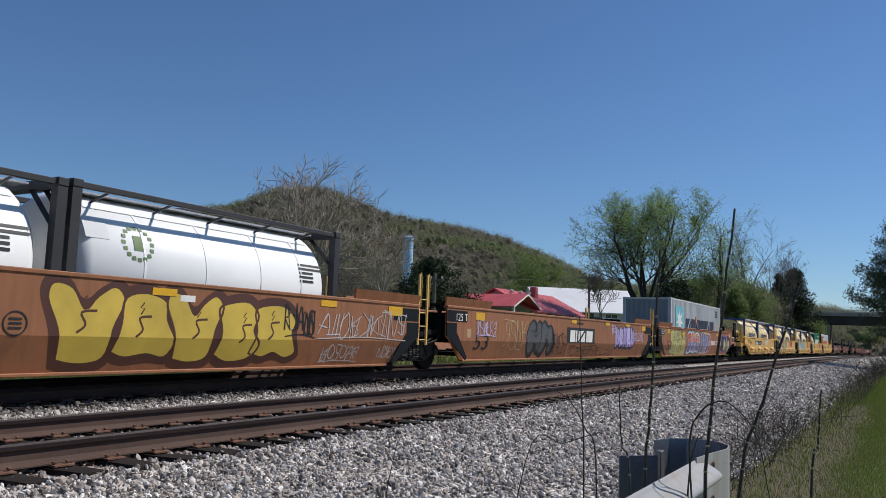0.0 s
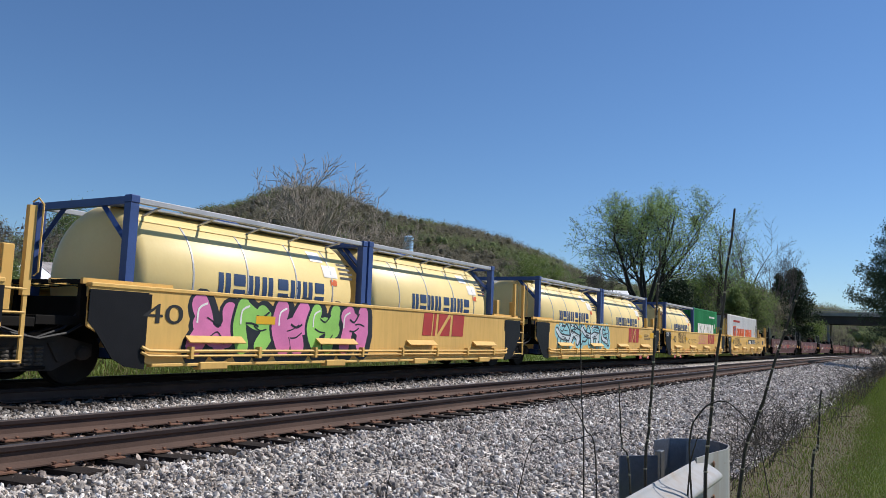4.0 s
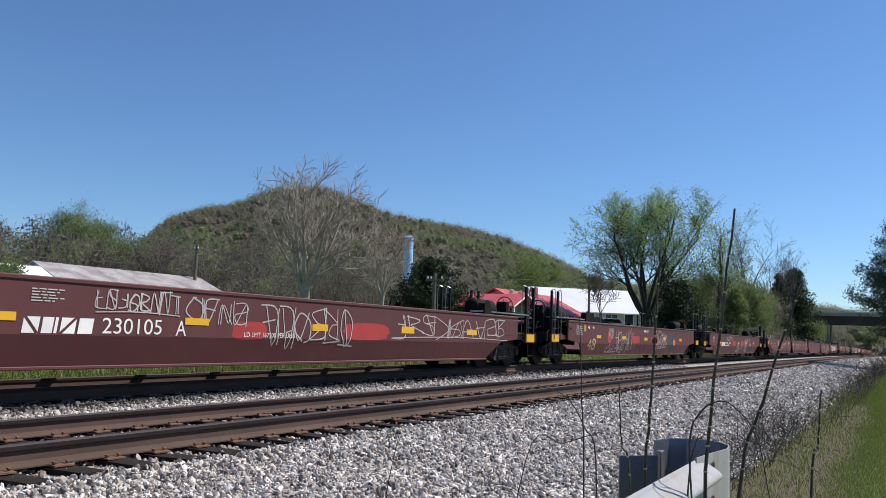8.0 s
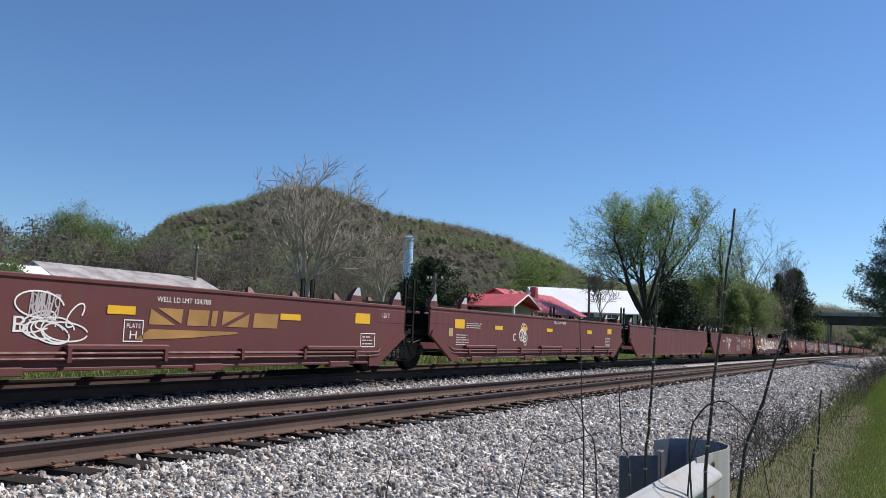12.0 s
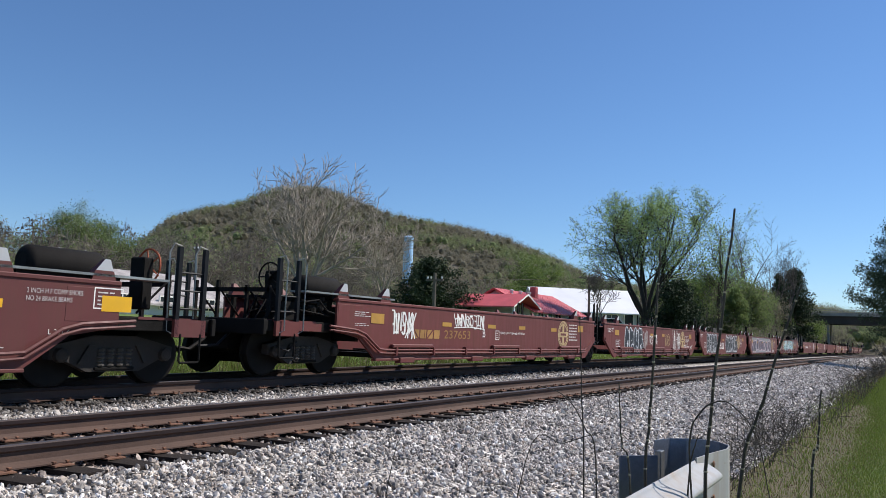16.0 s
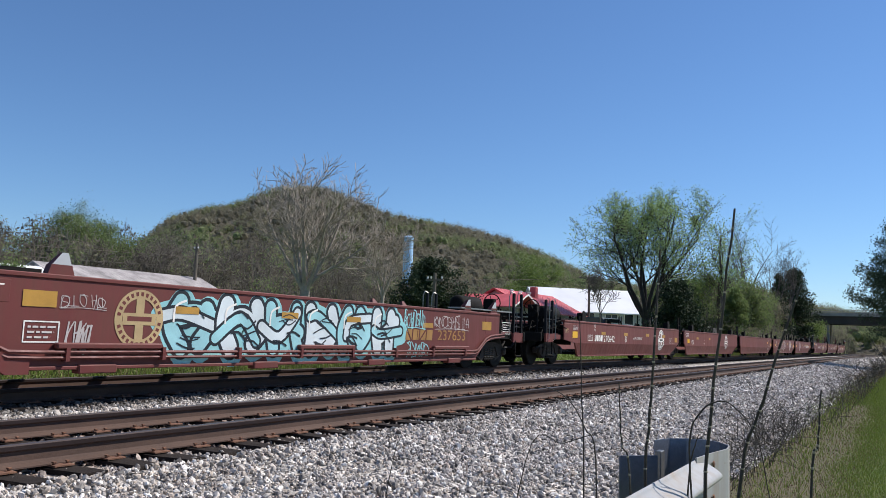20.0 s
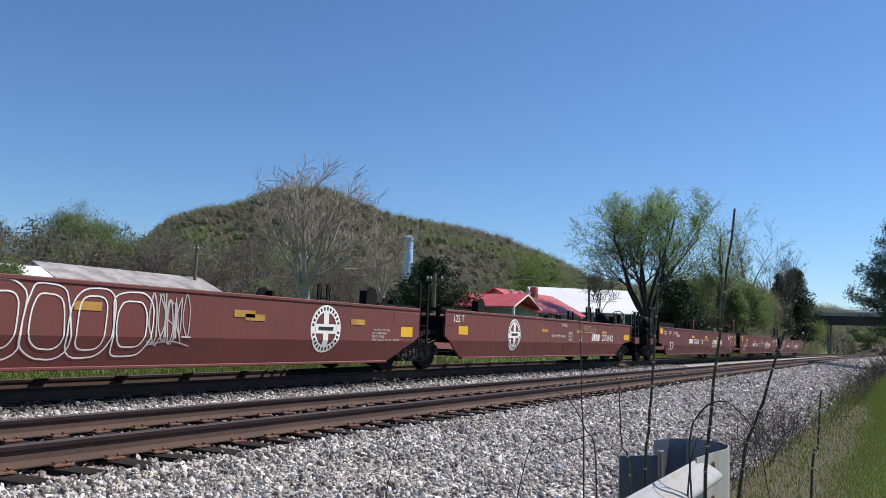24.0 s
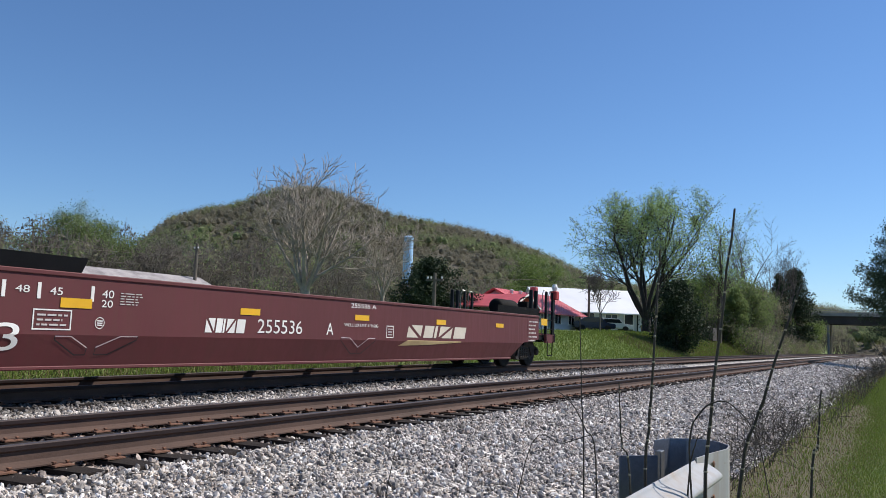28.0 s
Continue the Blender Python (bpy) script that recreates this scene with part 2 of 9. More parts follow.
def tube(bm, pts, r, n=6, r2=None):
    """A round bar through points, tapering to r2."""
    pts = [Vector(q) for q in pts]
    rings = []
    for i, q in enumerate(pts):
        d = (pts[min(i + 1, len(pts) - 1)] - pts[max(i - 1, 0)]).normalized()
        u = d.orthogonal().normalized() if abs(d.z) > 0.9 else d.cross(Vector((0, 0, 1))).normalized()
        w = d.cross(u)
        rr = r if r2 is None else r + (r2 - r) * i / (len(pts) - 1)
        rings.append([bm.verts.new(q + rr * (math.cos(2 * math.pi * k / n) * u + math.sin(2 * math.pi * k / n) * w)) for k in range(n)])
    for a, b in zip(rings, rings[1:]):
        for k in range(n):
            bm.faces.new((a[k], a[(k + 1) % n], b[(k + 1) % n], b[k]))
    bm.faces.new(rings[0][::-1])
    bm.faces.new(rings[-1])


def lathe(bm, c, axis, prof, n=20):
    """A turned body round an axis through c: prof is a list of (along, radius)."""
    c, ax = Vector(c), Vector(axis).normalized()
    u = ax.orthogonal().normalized()
    w = ax.cross(u)
    rings = [[bm.verts.new(c + ax * s + r * (math.cos(2 * math.pi * k / n) * u + math.sin(2 * math.pi * k / n) * w)) for k in range(n)] for s, r in prof]
    for a, b in zip(rings, rings[1:]):
        for k in range(n):
            bm.faces.new((a[k], a[(k + 1) % n], b[(k + 1) % n], b[k]))
    bm.faces.new(rings[0][::-1])
    bm.faces.new(rings[-1])


# ---- ground and line ----
def smooth01(a, b, x):
    t = np.clip((x - a) / (b - a), 0, 1)
    return t * t * (3 - 2 * t)


def ground_z(x, y):
    """Height of the land: lawn and ballast toe near by, the bank and the flat behind the line, then the hill."""
    x, y = np.asarray(x, float), np.asarray(y, float)
    d = np.hypot(x, y)
    z = np.full_like(d, -0.62) - SAG * np.minimum(x, 330.0) ** 2
    z = z + smooth01(1.0, -14.0, y) * 0.5
    rise = smooth01(14.0, 22.0, y) * (1.7 + 0.009 * np.clip(x, -50, 250))
    z = z + rise + smooth01(30, 120, y) * 3.0
    # low cutting slope on the near side far along the line
    z = z + smooth01(70, 160, x) * smooth01(1.0, -9.0, y) * 4.0
    return z


def grid_sheet(name, xs, ys, zf, material):
    X, Y = np.meshgrid(xs, ys, indexing="ij")
    v = np.stack([X.ravel(), Y.ravel(), zf(X, Y).ravel()], -1)
    nx, ny = len(xs), len(ys)
    i, j = np.meshgrid(np.arange(nx - 1), np.arange(ny - 1), indexing="ij")
    a = (i * ny + j).ravel()
    return raw(name, v, np.stack([a, a + ny, a + ny + 1, a + 1], -1), material, smooth=True)


gx = np.unique(np.concatenate([np.linspace(-4000, -200, 12), np.linspace(-200, 0, 21), np.linspace(0, 60, 61), np.linspace(60, 330, 55), np.linspace(330, 4000, 14)]))
gy = np.unique(np.concatenate([np.linspace(-3000, -60, 8), np.linspace(-60, 0, 31), np.linspace(0, 30, 61), np.linspace(30, 140, 23), np.linspace(140, 4000, 12)]))
ground = grid_sheet("ground", gx, gy, ground_z, M["grass"])
tagged(ground, "mown spring grass and bare soil beside the railway", "ground", kind="structure")

BED = [(1.55, -0.66), (2.2, -0.56), (3.6, -0.44), (5.2, -0.275), (5.45, -0.225), (5.7, -0.245), (8.3, -0.245), (8.9, -0.235), (9.5, -0.19), (9.8, -0.135), (12.45, -0.135), (13.2, -0.28), (14.2, -0.72)]


def bed_z(y):
    return np.interp(y, [a for a, b in BED], [b for a, b in BED])


def bed_h(x, y):
    """Height of the ballast: its cross-section, the fall of the line and the sinking far track."""
    k = np.clip((np.asarray(y, float) - 8.9) / 0.9, 0, 1)
    return bed_z(y) - SAG * np.asarray(x, float) ** 2 + far_drop(x) * k


bys = np.array(sorted(set([a for a, b in BED] + list(np.arange(1.8, 14.2, 0.4)))))
bxs = np.concatenate([np.arange(-60, 60, 1.0), np.arange(60, 340, 5.0)])
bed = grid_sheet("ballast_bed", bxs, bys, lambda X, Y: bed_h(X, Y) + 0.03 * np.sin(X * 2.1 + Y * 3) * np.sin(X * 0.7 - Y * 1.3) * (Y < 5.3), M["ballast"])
tagged(bed, "grey crushed stone ballast under two railway tracks", "ballast", kind="structure")

RAIL = [(-0.075, 0), (0.075, 0), (0.075, 0.012), (0.02, 0.03), (0.009, 0.05), (0.009, 0.125), (0.034, 0.142), (0.037, 0.176), (0.030, 0.185), (-0.030, 0.185), (-0.037, 0.176), (-0.034, 0.142), (-0.009, 0.125), (-0.009, 0.05), (-0.02, 0.03), (-0.075, 0.012)]


def rail(yc, zt, label):
    xs = np.concatenate([np.arange(-60, 40, 2.0), np.arange(40, 331, 10.0)])
    n, v, f, idx = len(RAIL), [], [], []
    for x in xs:
        for y, z in RAIL:
            v.append((x, yc + y, zt - 0.185 + z + dip(x) + (float(far_drop(x)) if zt else 0.0)))
    for i in range(len(xs) - 1):
        for k in range(n):
            a, b = i * n + k, i * n + (k + 1) % n
            f.append((a, b, b + n, a + n))
            idx.append(1 if k == 8 else 2 if k in (6, 7, 9, 10) else 0)
    ob = raw("rail", v, f, [M["rail"], M["rail_top"], M["rail_head"]], index=idx)
    return tagged(ob, label, "rail", "rails", "structure")


for yc, zt in ((NEAR_Y, 0.0), (FAR_Y, FAR_Z)):
    for s in (-1, 1):
        rail(yc + s * GAUGE / 2, zt, "rusty steel rail with a polished running surface")


# ---- ties, plates and stones ----
def ties():
    rng = random.Random(3)
    groups = []
    for name, yc, zt in (("near", NEAR_Y, 0.0), ("far", FAR_Y, FAR_Z)):
        row = tagged(new("track_ties"), "weathered timber ties under the rails", "railway ties", "track", "structure")
        meshes = []
        for k in range(5):
            bm = bmesh.new()
            bx(bm, -0.115, 0.115, -1.36, 1.36, -0.18, 0)
            bmesh.ops.subdivide_edges(bm, edges=[e for e in bm.edges if abs(e.verts[0].co.y - e.verts[1].co.y) > 1], cuts=5)
            for v in bm.verts:
                v.co += Vector((rng.uniform(-0.012, 0.012), rng.uniform(-0.03, 0.03) if abs(v.co.y) > 1.2 else 0, rng.uniform(-0.01, 0.004)))
            me = bpy.data.meshes.new("tie")
            bm.to_mesh(me)
            bm.free()
            me.materials.append(M["tie"])
            meshes.append(me)
        bm = bmesh.new()
        for s in (-1, 1):
            y = s * GAUGE / 2
            bx(bm, -0.09, 0.09, y - 0.17, y + 0.17, 0.0, 0.012)
            for dx, dy in ((-0.06, -0.11), (0.06, -0.11), (-0.06, 0.11), (0.06, 0.11), (0.0, 0.16)):
                bx(bm, dx - 0.009, dx + 0.009, y + dy - 0.009, y + dy + 0.009, 0.0, 0.03)
                bx(bm, dx - 0.014, dx + 0.014, y + dy - 0.018, y + dy + 0.014, 0.028, 0.038)
        plate = bpy.data.meshes.new("tie_plate")
        bm.to_mesh(plate)
        bm.free()
        plate.materials.append(M["plate"])
        x, k = 1.2, 0
        rest = []
        while x < 330:
            sink = dip(x) + (float(far_drop(x)) if zt else 0.0)
            if k < 150:
                ob = new("tie", meshes[rng.randrange(5)])
                ob.parent = row
                ob.matrix_basis = pose(x + rng.uniform(-0.02, 0.02), yc + rng.uniform(-0.05, 0.05), zt - 0.195 + sink, rz=rng.uniform(-0.8, 0.8))
                pl = new("tie_plate", plate)
                pl.parent = row
                pl.matrix_basis = pose(x, yc, zt - 0.192 + sink)
            else:
                rest.append((x, yc - 1.3, zt - 0.25 + dip(x), x, yc + 1.3, zt - 0.25 + dip(x)))
            x += 0.497
            k += 1
        bm = bmesh.new()
        for q in rest:
            bx(bm, q[0] - 0.115, q[0] + 0.115, q[1], q[4], q[2] - 0.1, q[2] + 0.055)
        t = part("far_ties", bm, M["tie"], row)
        tagged(t, kind="stuff")


ties()


def stones():
    rng = np.random.default_rng(8)
    # rounded lumps of crushed stone: a twelve-cornered body, squashed and knocked about
    g = (1 + 5 ** 0.5) / 2
    body = np.array([(-1, g, 0), (1, g, 0), (-1, -g, 0), (1, -g, 0), (0, -1, g), (0, 1, g), (0, -1, -g), (0, 1, -g), (g, 0, -1), (g, 0, 1), (-g, 0, -1), (-g, 0, 1)], float) / (1 + g * g) ** 0.5
    tris = np.array([(0, 11, 5), (0, 5, 1), (0, 1, 7), (0, 7, 10), (0, 10, 11), (1, 5, 9), (5, 11, 4), (11, 10, 2), (10, 7, 6), (7, 1, 8), (3, 9, 4), (3, 4, 2), (3, 2, 6), (3, 6, 8), (3, 8, 9), (4, 9, 5), (2, 4, 11), (6, 2, 10), (8, 6, 7), (9, 8, 1)])
    octa = np.array([(1, 0, 0), (-1, 0, 0), (0, 1, 0), (0, -1, 0), (0, 0, 1), (0, 0, -1)], float)
    octa_tris = np.array([(0, 2, 4), (2, 1, 4), (1, 3, 4), (3, 0, 4), (2, 0, 5), (1, 2, 5), (3, 1, 5), (0, 3, 5)])
    zones = [  # x0 x1 y0 y1 per square metre, mean half size
        (2.4, 12, 1.75, 5.55, 1000, 0.0200), (12, 24, 1.75, 5.55, 720, 0.0225), (24, 48, 1.75, 5.6, 300, 0.031), (48, 90, 1.75, 5.6, 60, 0.052), (90, 170, 1.75, 5.6, 14, 0.10),
        (3.0, 14, 8.2, 10.2, 620, 0.022), (14, 40, 8.2, 10.2, 170, 0.032), (3, 16, 5.55, 8.2, 420, 0.021), (16, 40, 5.6, 8.2, 90, 0.032), (5, 30, 10.2, 12.4, 60, 0.03)]
    V, F, base = [], [], 0
    for x0, x1, y0, y1, dens, size in zones:
        n = int((x1 - x0) * (y1 - y0) * dens)
        x, y = rng.uniform(x0, x1, n), rng.uniform(y0, y1, n)
        # the timber of the ties stays bare
        near_tie = np.abs((x - 1.2 + 0.2485) % 0.497 - 0.2485) < 0.13
        on_tie = near_tie & ((np.abs(y - NEAR_Y) < 1.18) | (np.abs(y - FAR_Y) < 1.25)) & (x < 75)
        keep = ~on_tie | (rng.random(n) < np.where(y < NEAR_Y - 0.86, 0.6, 0.2))
        x, y = x[keep], y[keep]
        n = len(x)
        s = size * np.clip(rng.lognormal(-0.08, 0.38, (n, 1)), 0.4, 2.1) * rng.uniform(0.65, 1.3, (n, 3)) * np.array([1.25, 0.95, 0.7])
        shape, tr = (body, tris) if x0 < 12 else (octa * 1.15, octa_tris)
        pts = shape[None] * rng.uniform(0.66, 1.2, (n, len(shape), 1)) * s[:, None]
        q = rng.normal(0, 1, (n, 4))
        q /= np.linalg.norm(q, axis=1, keepdims=True)
        w, a, b, c = q.T
        Rm = np.stack([1 - 2 * (b * b + c * c), 2 * (a * b - c * w), 2 * (a * c + b * w), 2 * (a * b + c * w), 1 - 2 * (a * a + c * c), 2 * (b * c - a * w), 2 * (a * c - b * w), 2 * (b * c + a * w), 1 - 2 * (a * a + b * b)], -1).reshape(n, 3, 3)
        pts = np.einsum("nij,nkj->nki", Rm, pts)
        z = bed_h(x, y) + rng.uniform(-0.012, 0.030, n) + 0.03 * np.sin(x * 2.1 + y * 3) * np.sin(x * 0.7 - y * 1.3) * (y < 5.3)
        in_track = np.abs(y - NEAR_Y) < 1.3
        z = np.where(in_track, -0.245 - SAG * x * x + rng.uniform(-0.012, 0.024, n), z)
        pts += np.stack([x, y, z], -1)[:, None]
        V.append(pts.reshape(-1, 3))
        F.append((tr[None] + (np.arange(n) * len(shape))[:, None, None] + base).reshape(-1, 3))
        base += n * len(shape)
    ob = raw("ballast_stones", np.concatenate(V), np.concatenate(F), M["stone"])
    tagged(ob, "loose rounded grey and white ballast stones", "stones", kind="stuff")


stones()


# ---- plants ----
def tubes_from(segs, sides=5):
    """Tapered tubes for many straight pieces at once: rows of x0 y0 z0 x1 y1 z1 r0 r1."""
    s = np.asarray(segs, float)
    a, b, r0, r1 = s[:, :3], s[:, 3:6], s[:, 6], s[:, 7]
    d = b - a
    d /= np.linalg.norm(d, axis=1, keepdims=True) + 1e-9
    ref = np.where(np.abs(d[:, 2:3]) > 0.8, [[1.0, 0, 0]], [[0, 0, 1.0]])
    u = np.cross(d, ref)
    u /= np.linalg.norm(u, axis=1, keepdims=True)
    w = np.cross(d, u)
    ang = np.arange(sides) * 2 * np.pi / sides
    ring = np.cos(ang)[None, :, None] * u[:, None] + np.sin(ang)[None, :, None] * w[:, None]
    v = np.concatenate([a[:, None] + ring * r0[:, None, None], b[:, None] + ring * r1[:, None, None]], 1).reshape(-1, 3)
    base = (np.arange(len(s)) * 2 * sides)[:, None]
    k = np.arange(sides)[None]
    f = np.stack([base + k, base + (k + 1) % sides, base + sides + (k + 1) % sides, base + sides + k], -1).reshape(-1, 4)
    return v, f


def grow(rng, h, spread, r, mains=5, levels=3, fork=0.25, kids=4, up=0.35, lean=(0, 0), low=0.3, thin=0.009, stout=0.55, wiggle=0.13):
    """Limbs of a tree at the origin: a trunk that forks, limbs that divide again. Returns pieces and twig ends."""
    segs, tips = [], []

    def limb(p, d, length, rad, lev):
        n = 5 if lev < 2 else 3
        q = p.copy()
        for i in range(n):
            d = d + rng.normal(0, wiggle if lev < 2 else wiggle * 1.5, 3)
            d[2] += up * 0.14
            d /= np.linalg.norm(d)
            e = q + d * length / n
            ra, rb = rad * (1 - 0.75 * i / n), rad * (1 - 0.75 * (i + 1) / n)
            segs.append((*q, *e, max(ra, thin), max(rb, thin * 0.8)))
            q = e
            if lev < levels and i >= (1 if lev == 0 else 0):
                for _ in range(kids if lev else kids - 1):
                    if rng.random() < 0.75:
                        side = rng.normal(0, 1, 3)
                        side -= d * side.dot(d)
                        side /= np.linalg.norm(side) + 1e-6
                        nd = d * 0.65 + side * 0.85
                        nd[2] += up * 0.5
                        limb(q, nd / np.linalg.norm(nd), length * rng.uniform(0.34, 0.62) * (1 - 0.35 * i / n), rb * 0.6, lev + 1)
            elif lev >= levels:
                tips.append(q.copy())
        tips.append(q.copy())
    top = np.array([lean[0] * 0.3, lean[1] * 0.3, h * fork])
    segs.append((0, 0, -0.6, *(top * 0.5), r * 1.25, r))
    segs.append((*(top * 0.5), *top, r, r * 0.9))
    for k in range(mains):
        a = 2 * math.pi * (k + rng.uniform(-0.3, 0.3)) / mains
        el = rng.uniform(low, 1.0)
        d = np.array([math.cos(a) * spread * (1.1 - el * 0.75) + lean[0], math.sin(a) * spread * (1.1 - el * 0.75) + lean[1], h * (1 - fork) * (0.45 + 0.55 * el)])
        ln = np.linalg.norm(d)
        limb(top * rng.uniform(0.7, 1.0), d / ln, ln * 0.92, r * stout, 0)
    return np.array(segs), np.array(tips)


def leaf_cloud(rng, pts, count, size, jitter):
    """Small bent leaves round the given points."""
    c = pts[rng.integers(0, len(pts), count)] + rng.normal(0, jitter, (count, 3))
    n = rng.normal(0, 1, (count, 3))
    n /= np.linalg.norm(n, axis=1, keepdims=True)
    t = np.cross(n, rng.normal(0, 1, (count, 3)))
    t /= np.linalg.norm(t, axis=1, keepdims=True)
    s = size * rng.uniform(0.6, 1.3, (count, 1))
    b = np.cross(n, t) * s * 0.55
    t = t * s
    v = np.stack([c - t, c + b + n * s * 0.15, c + t, c - b + n * s * 0.15], 1).reshape(-1, 3)
    i = np.arange(count)[:, None] * 4
    return v, np.concatenate([i, i + 1, i + 2, i + 3], 1)


def tree(label, at, h, spread, r, seed, bark, leaf=None, leaves=0, size=0.12, jitter=0.35, category="tree", **kw):
    rng = np.random.default_rng(seed)
    t = thing("tree", label, category, "trees beyond the line", pose(*at))
    segs, tips = grow(rng, h, spread, r, **kw)
    big = segs[:, 6] > r * 0.16
    v, f = tubes_from(segs[big], 7)
    raw("trunk", v, f, M[bark], t, smooth=True)
    v, f = tubes_from(segs[~big], 3)
    raw("branch_work", v, f, M[bark], t)
    if leaf:
        v, f = leaf_cloud(rng, tips, leaves, size, jitter)
        raw("crown", v, f, M[leaf], t)
    return t


def evergreen(label, at, h, w, seed, leaf="dark_leaf", n=2600, size=0.24, name="evergreen_tree", base=0.05, power=0.75):
    """A cedar: a stem with whorls of drooping boughs, set with short sprays."""
    rng = np.random.default_rng(seed)
    t = thing(name, label, "tree", "trees beyond the line", pose(*at))
    segs = [(0, 0, -0.6, 0, 0, h * 0.96, h * 0.025 + 0.04, 0.02)]
    pts = []
    for k in range(int(h * 16)):
        z = h * rng.uniform(base, 0.99)
        q = (z / h - base) / (1 - base)
        L = w * max(0.06, (1 - q) ** power) * rng.uniform(0.55, 1.12) * (0.6 + 0.4 * min(1, q * 6))
        a = rng.uniform(0, 2 * math.pi)
        e = np.array([math.cos(a) * L, math.sin(a) * L, z + L * rng.uniform(-0.1, 0.45)])
        segs.append((0, 0, z, *e, 0.035, 0.01))
        for s in np.linspace(0.25, 1, 5):
            pts.append(np.array([0, 0, z]) * (1 - s) + e * s)
    v, f = tubes_from(segs, 4)
    raw("trunk", v, f, M["bark_dark"], t)
    v, f = leaf_cloud(rng, np.array(pts), n, size, max(size * 0.9, 0.24))
    raw("crown", v, f, M[leaf], t)
    return t


def clumps(rng, centres, radius, height, per, size, tall=1.0, loose=0.55):
    """Feathery crowns for woods too far to count: small sprays over uneven domes."""
    n = len(centres)
    u = rng.normal(0, 1, (n, per, 3))
    u /= np.linalg.norm(u, axis=2, keepdims=True)
    u[..., 2] = np.abs(u[..., 2]) * 0.9 + rng.uniform(-0.5, 0.1, (n, per))
    lump = 0.72 + 0.38 * rng.random((n, per, 1)) ** 0.7
    rad = radius[:, None, None] * np.array([1, 1, tall])
    c = centres[:, None] + u * lump * rad
    c[..., 2] += height[:, None]
    m = n * per
    c = c.reshape(m, 3)
    out = u.reshape(m, 3) + rng.normal(0, loose, (m, 3))
    out /= np.linalg.norm(out, axis=1, keepdims=True)
    t = np.cross(out, rng.normal(0, 1, (m, 3)))
    t /= np.linalg.norm(t, axis=1, keepdims=True)
    b = np.cross(out, t)
    s = size * rng.uniform(0.5, 1.3, (m, 1))
    v = np.stack([c - t * s, c + b * s * 0.55, c + t * s, c - b * s * 0.5], 1).reshape(-1, 3)
    i = np.arange(m)[:, None] * 4
    return v, np.concatenate([i, i + 1, i + 2, i + 3], 1)


def lumps(rng, centres, radius, height, tall=1.0):
    """The shaded body inside each far crown: an uneven many-sided lump."""
    bm = bmesh.new()
    bmesh.ops.create_icosphere(bm, subdivisions=1, radius=1)
    v0 = np.array([v.co[:] for v in bm.verts])
    f0 = np.array([[v.index for v in f.verts] for f in bm.faces])
    bm.free()
    n = len(centres)
    r = radius[:, None, None] * rng.uniform(0.6, 0.98, (n, len(v0), 1)) * np.array([1, 1, tall])
    v = centres[:, None] + v0[None] * r
    v[..., 2] += height[:, None]
    f = f0[None] + (np.arange(n) * len(v0))[:, None, None]
    return v.reshape(-1, 3), f.reshape(-1, 3)


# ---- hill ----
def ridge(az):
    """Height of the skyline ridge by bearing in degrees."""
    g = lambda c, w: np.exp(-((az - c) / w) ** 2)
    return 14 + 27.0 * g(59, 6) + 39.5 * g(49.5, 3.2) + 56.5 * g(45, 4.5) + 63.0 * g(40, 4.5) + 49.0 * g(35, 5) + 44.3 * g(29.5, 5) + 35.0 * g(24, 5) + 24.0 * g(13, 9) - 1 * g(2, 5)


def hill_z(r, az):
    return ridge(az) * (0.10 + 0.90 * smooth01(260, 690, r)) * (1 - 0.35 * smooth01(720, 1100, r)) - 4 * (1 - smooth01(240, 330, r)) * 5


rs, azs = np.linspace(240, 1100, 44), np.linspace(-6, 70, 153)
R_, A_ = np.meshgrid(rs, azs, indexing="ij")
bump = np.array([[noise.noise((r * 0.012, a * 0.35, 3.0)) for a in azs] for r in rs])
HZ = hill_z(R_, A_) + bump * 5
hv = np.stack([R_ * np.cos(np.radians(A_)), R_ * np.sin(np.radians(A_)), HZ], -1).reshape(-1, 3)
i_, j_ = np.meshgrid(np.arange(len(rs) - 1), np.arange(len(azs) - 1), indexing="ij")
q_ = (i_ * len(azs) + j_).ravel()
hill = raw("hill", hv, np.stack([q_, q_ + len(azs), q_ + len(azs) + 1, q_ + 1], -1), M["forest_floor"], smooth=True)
tagged(hill, "long wooded hill with leaf litter between the trees", "hill", kind="structure")

rng = np.random.default_rng(5)
n = 9500
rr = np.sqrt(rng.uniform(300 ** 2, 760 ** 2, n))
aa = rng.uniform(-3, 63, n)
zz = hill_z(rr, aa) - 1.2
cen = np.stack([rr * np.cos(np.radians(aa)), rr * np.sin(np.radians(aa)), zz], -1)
tone_n = np.array([noise.noise((c[0] * 0.012, c[1] * 0.012, 7)) + rng.normal(0, 0.24) for c in cen])
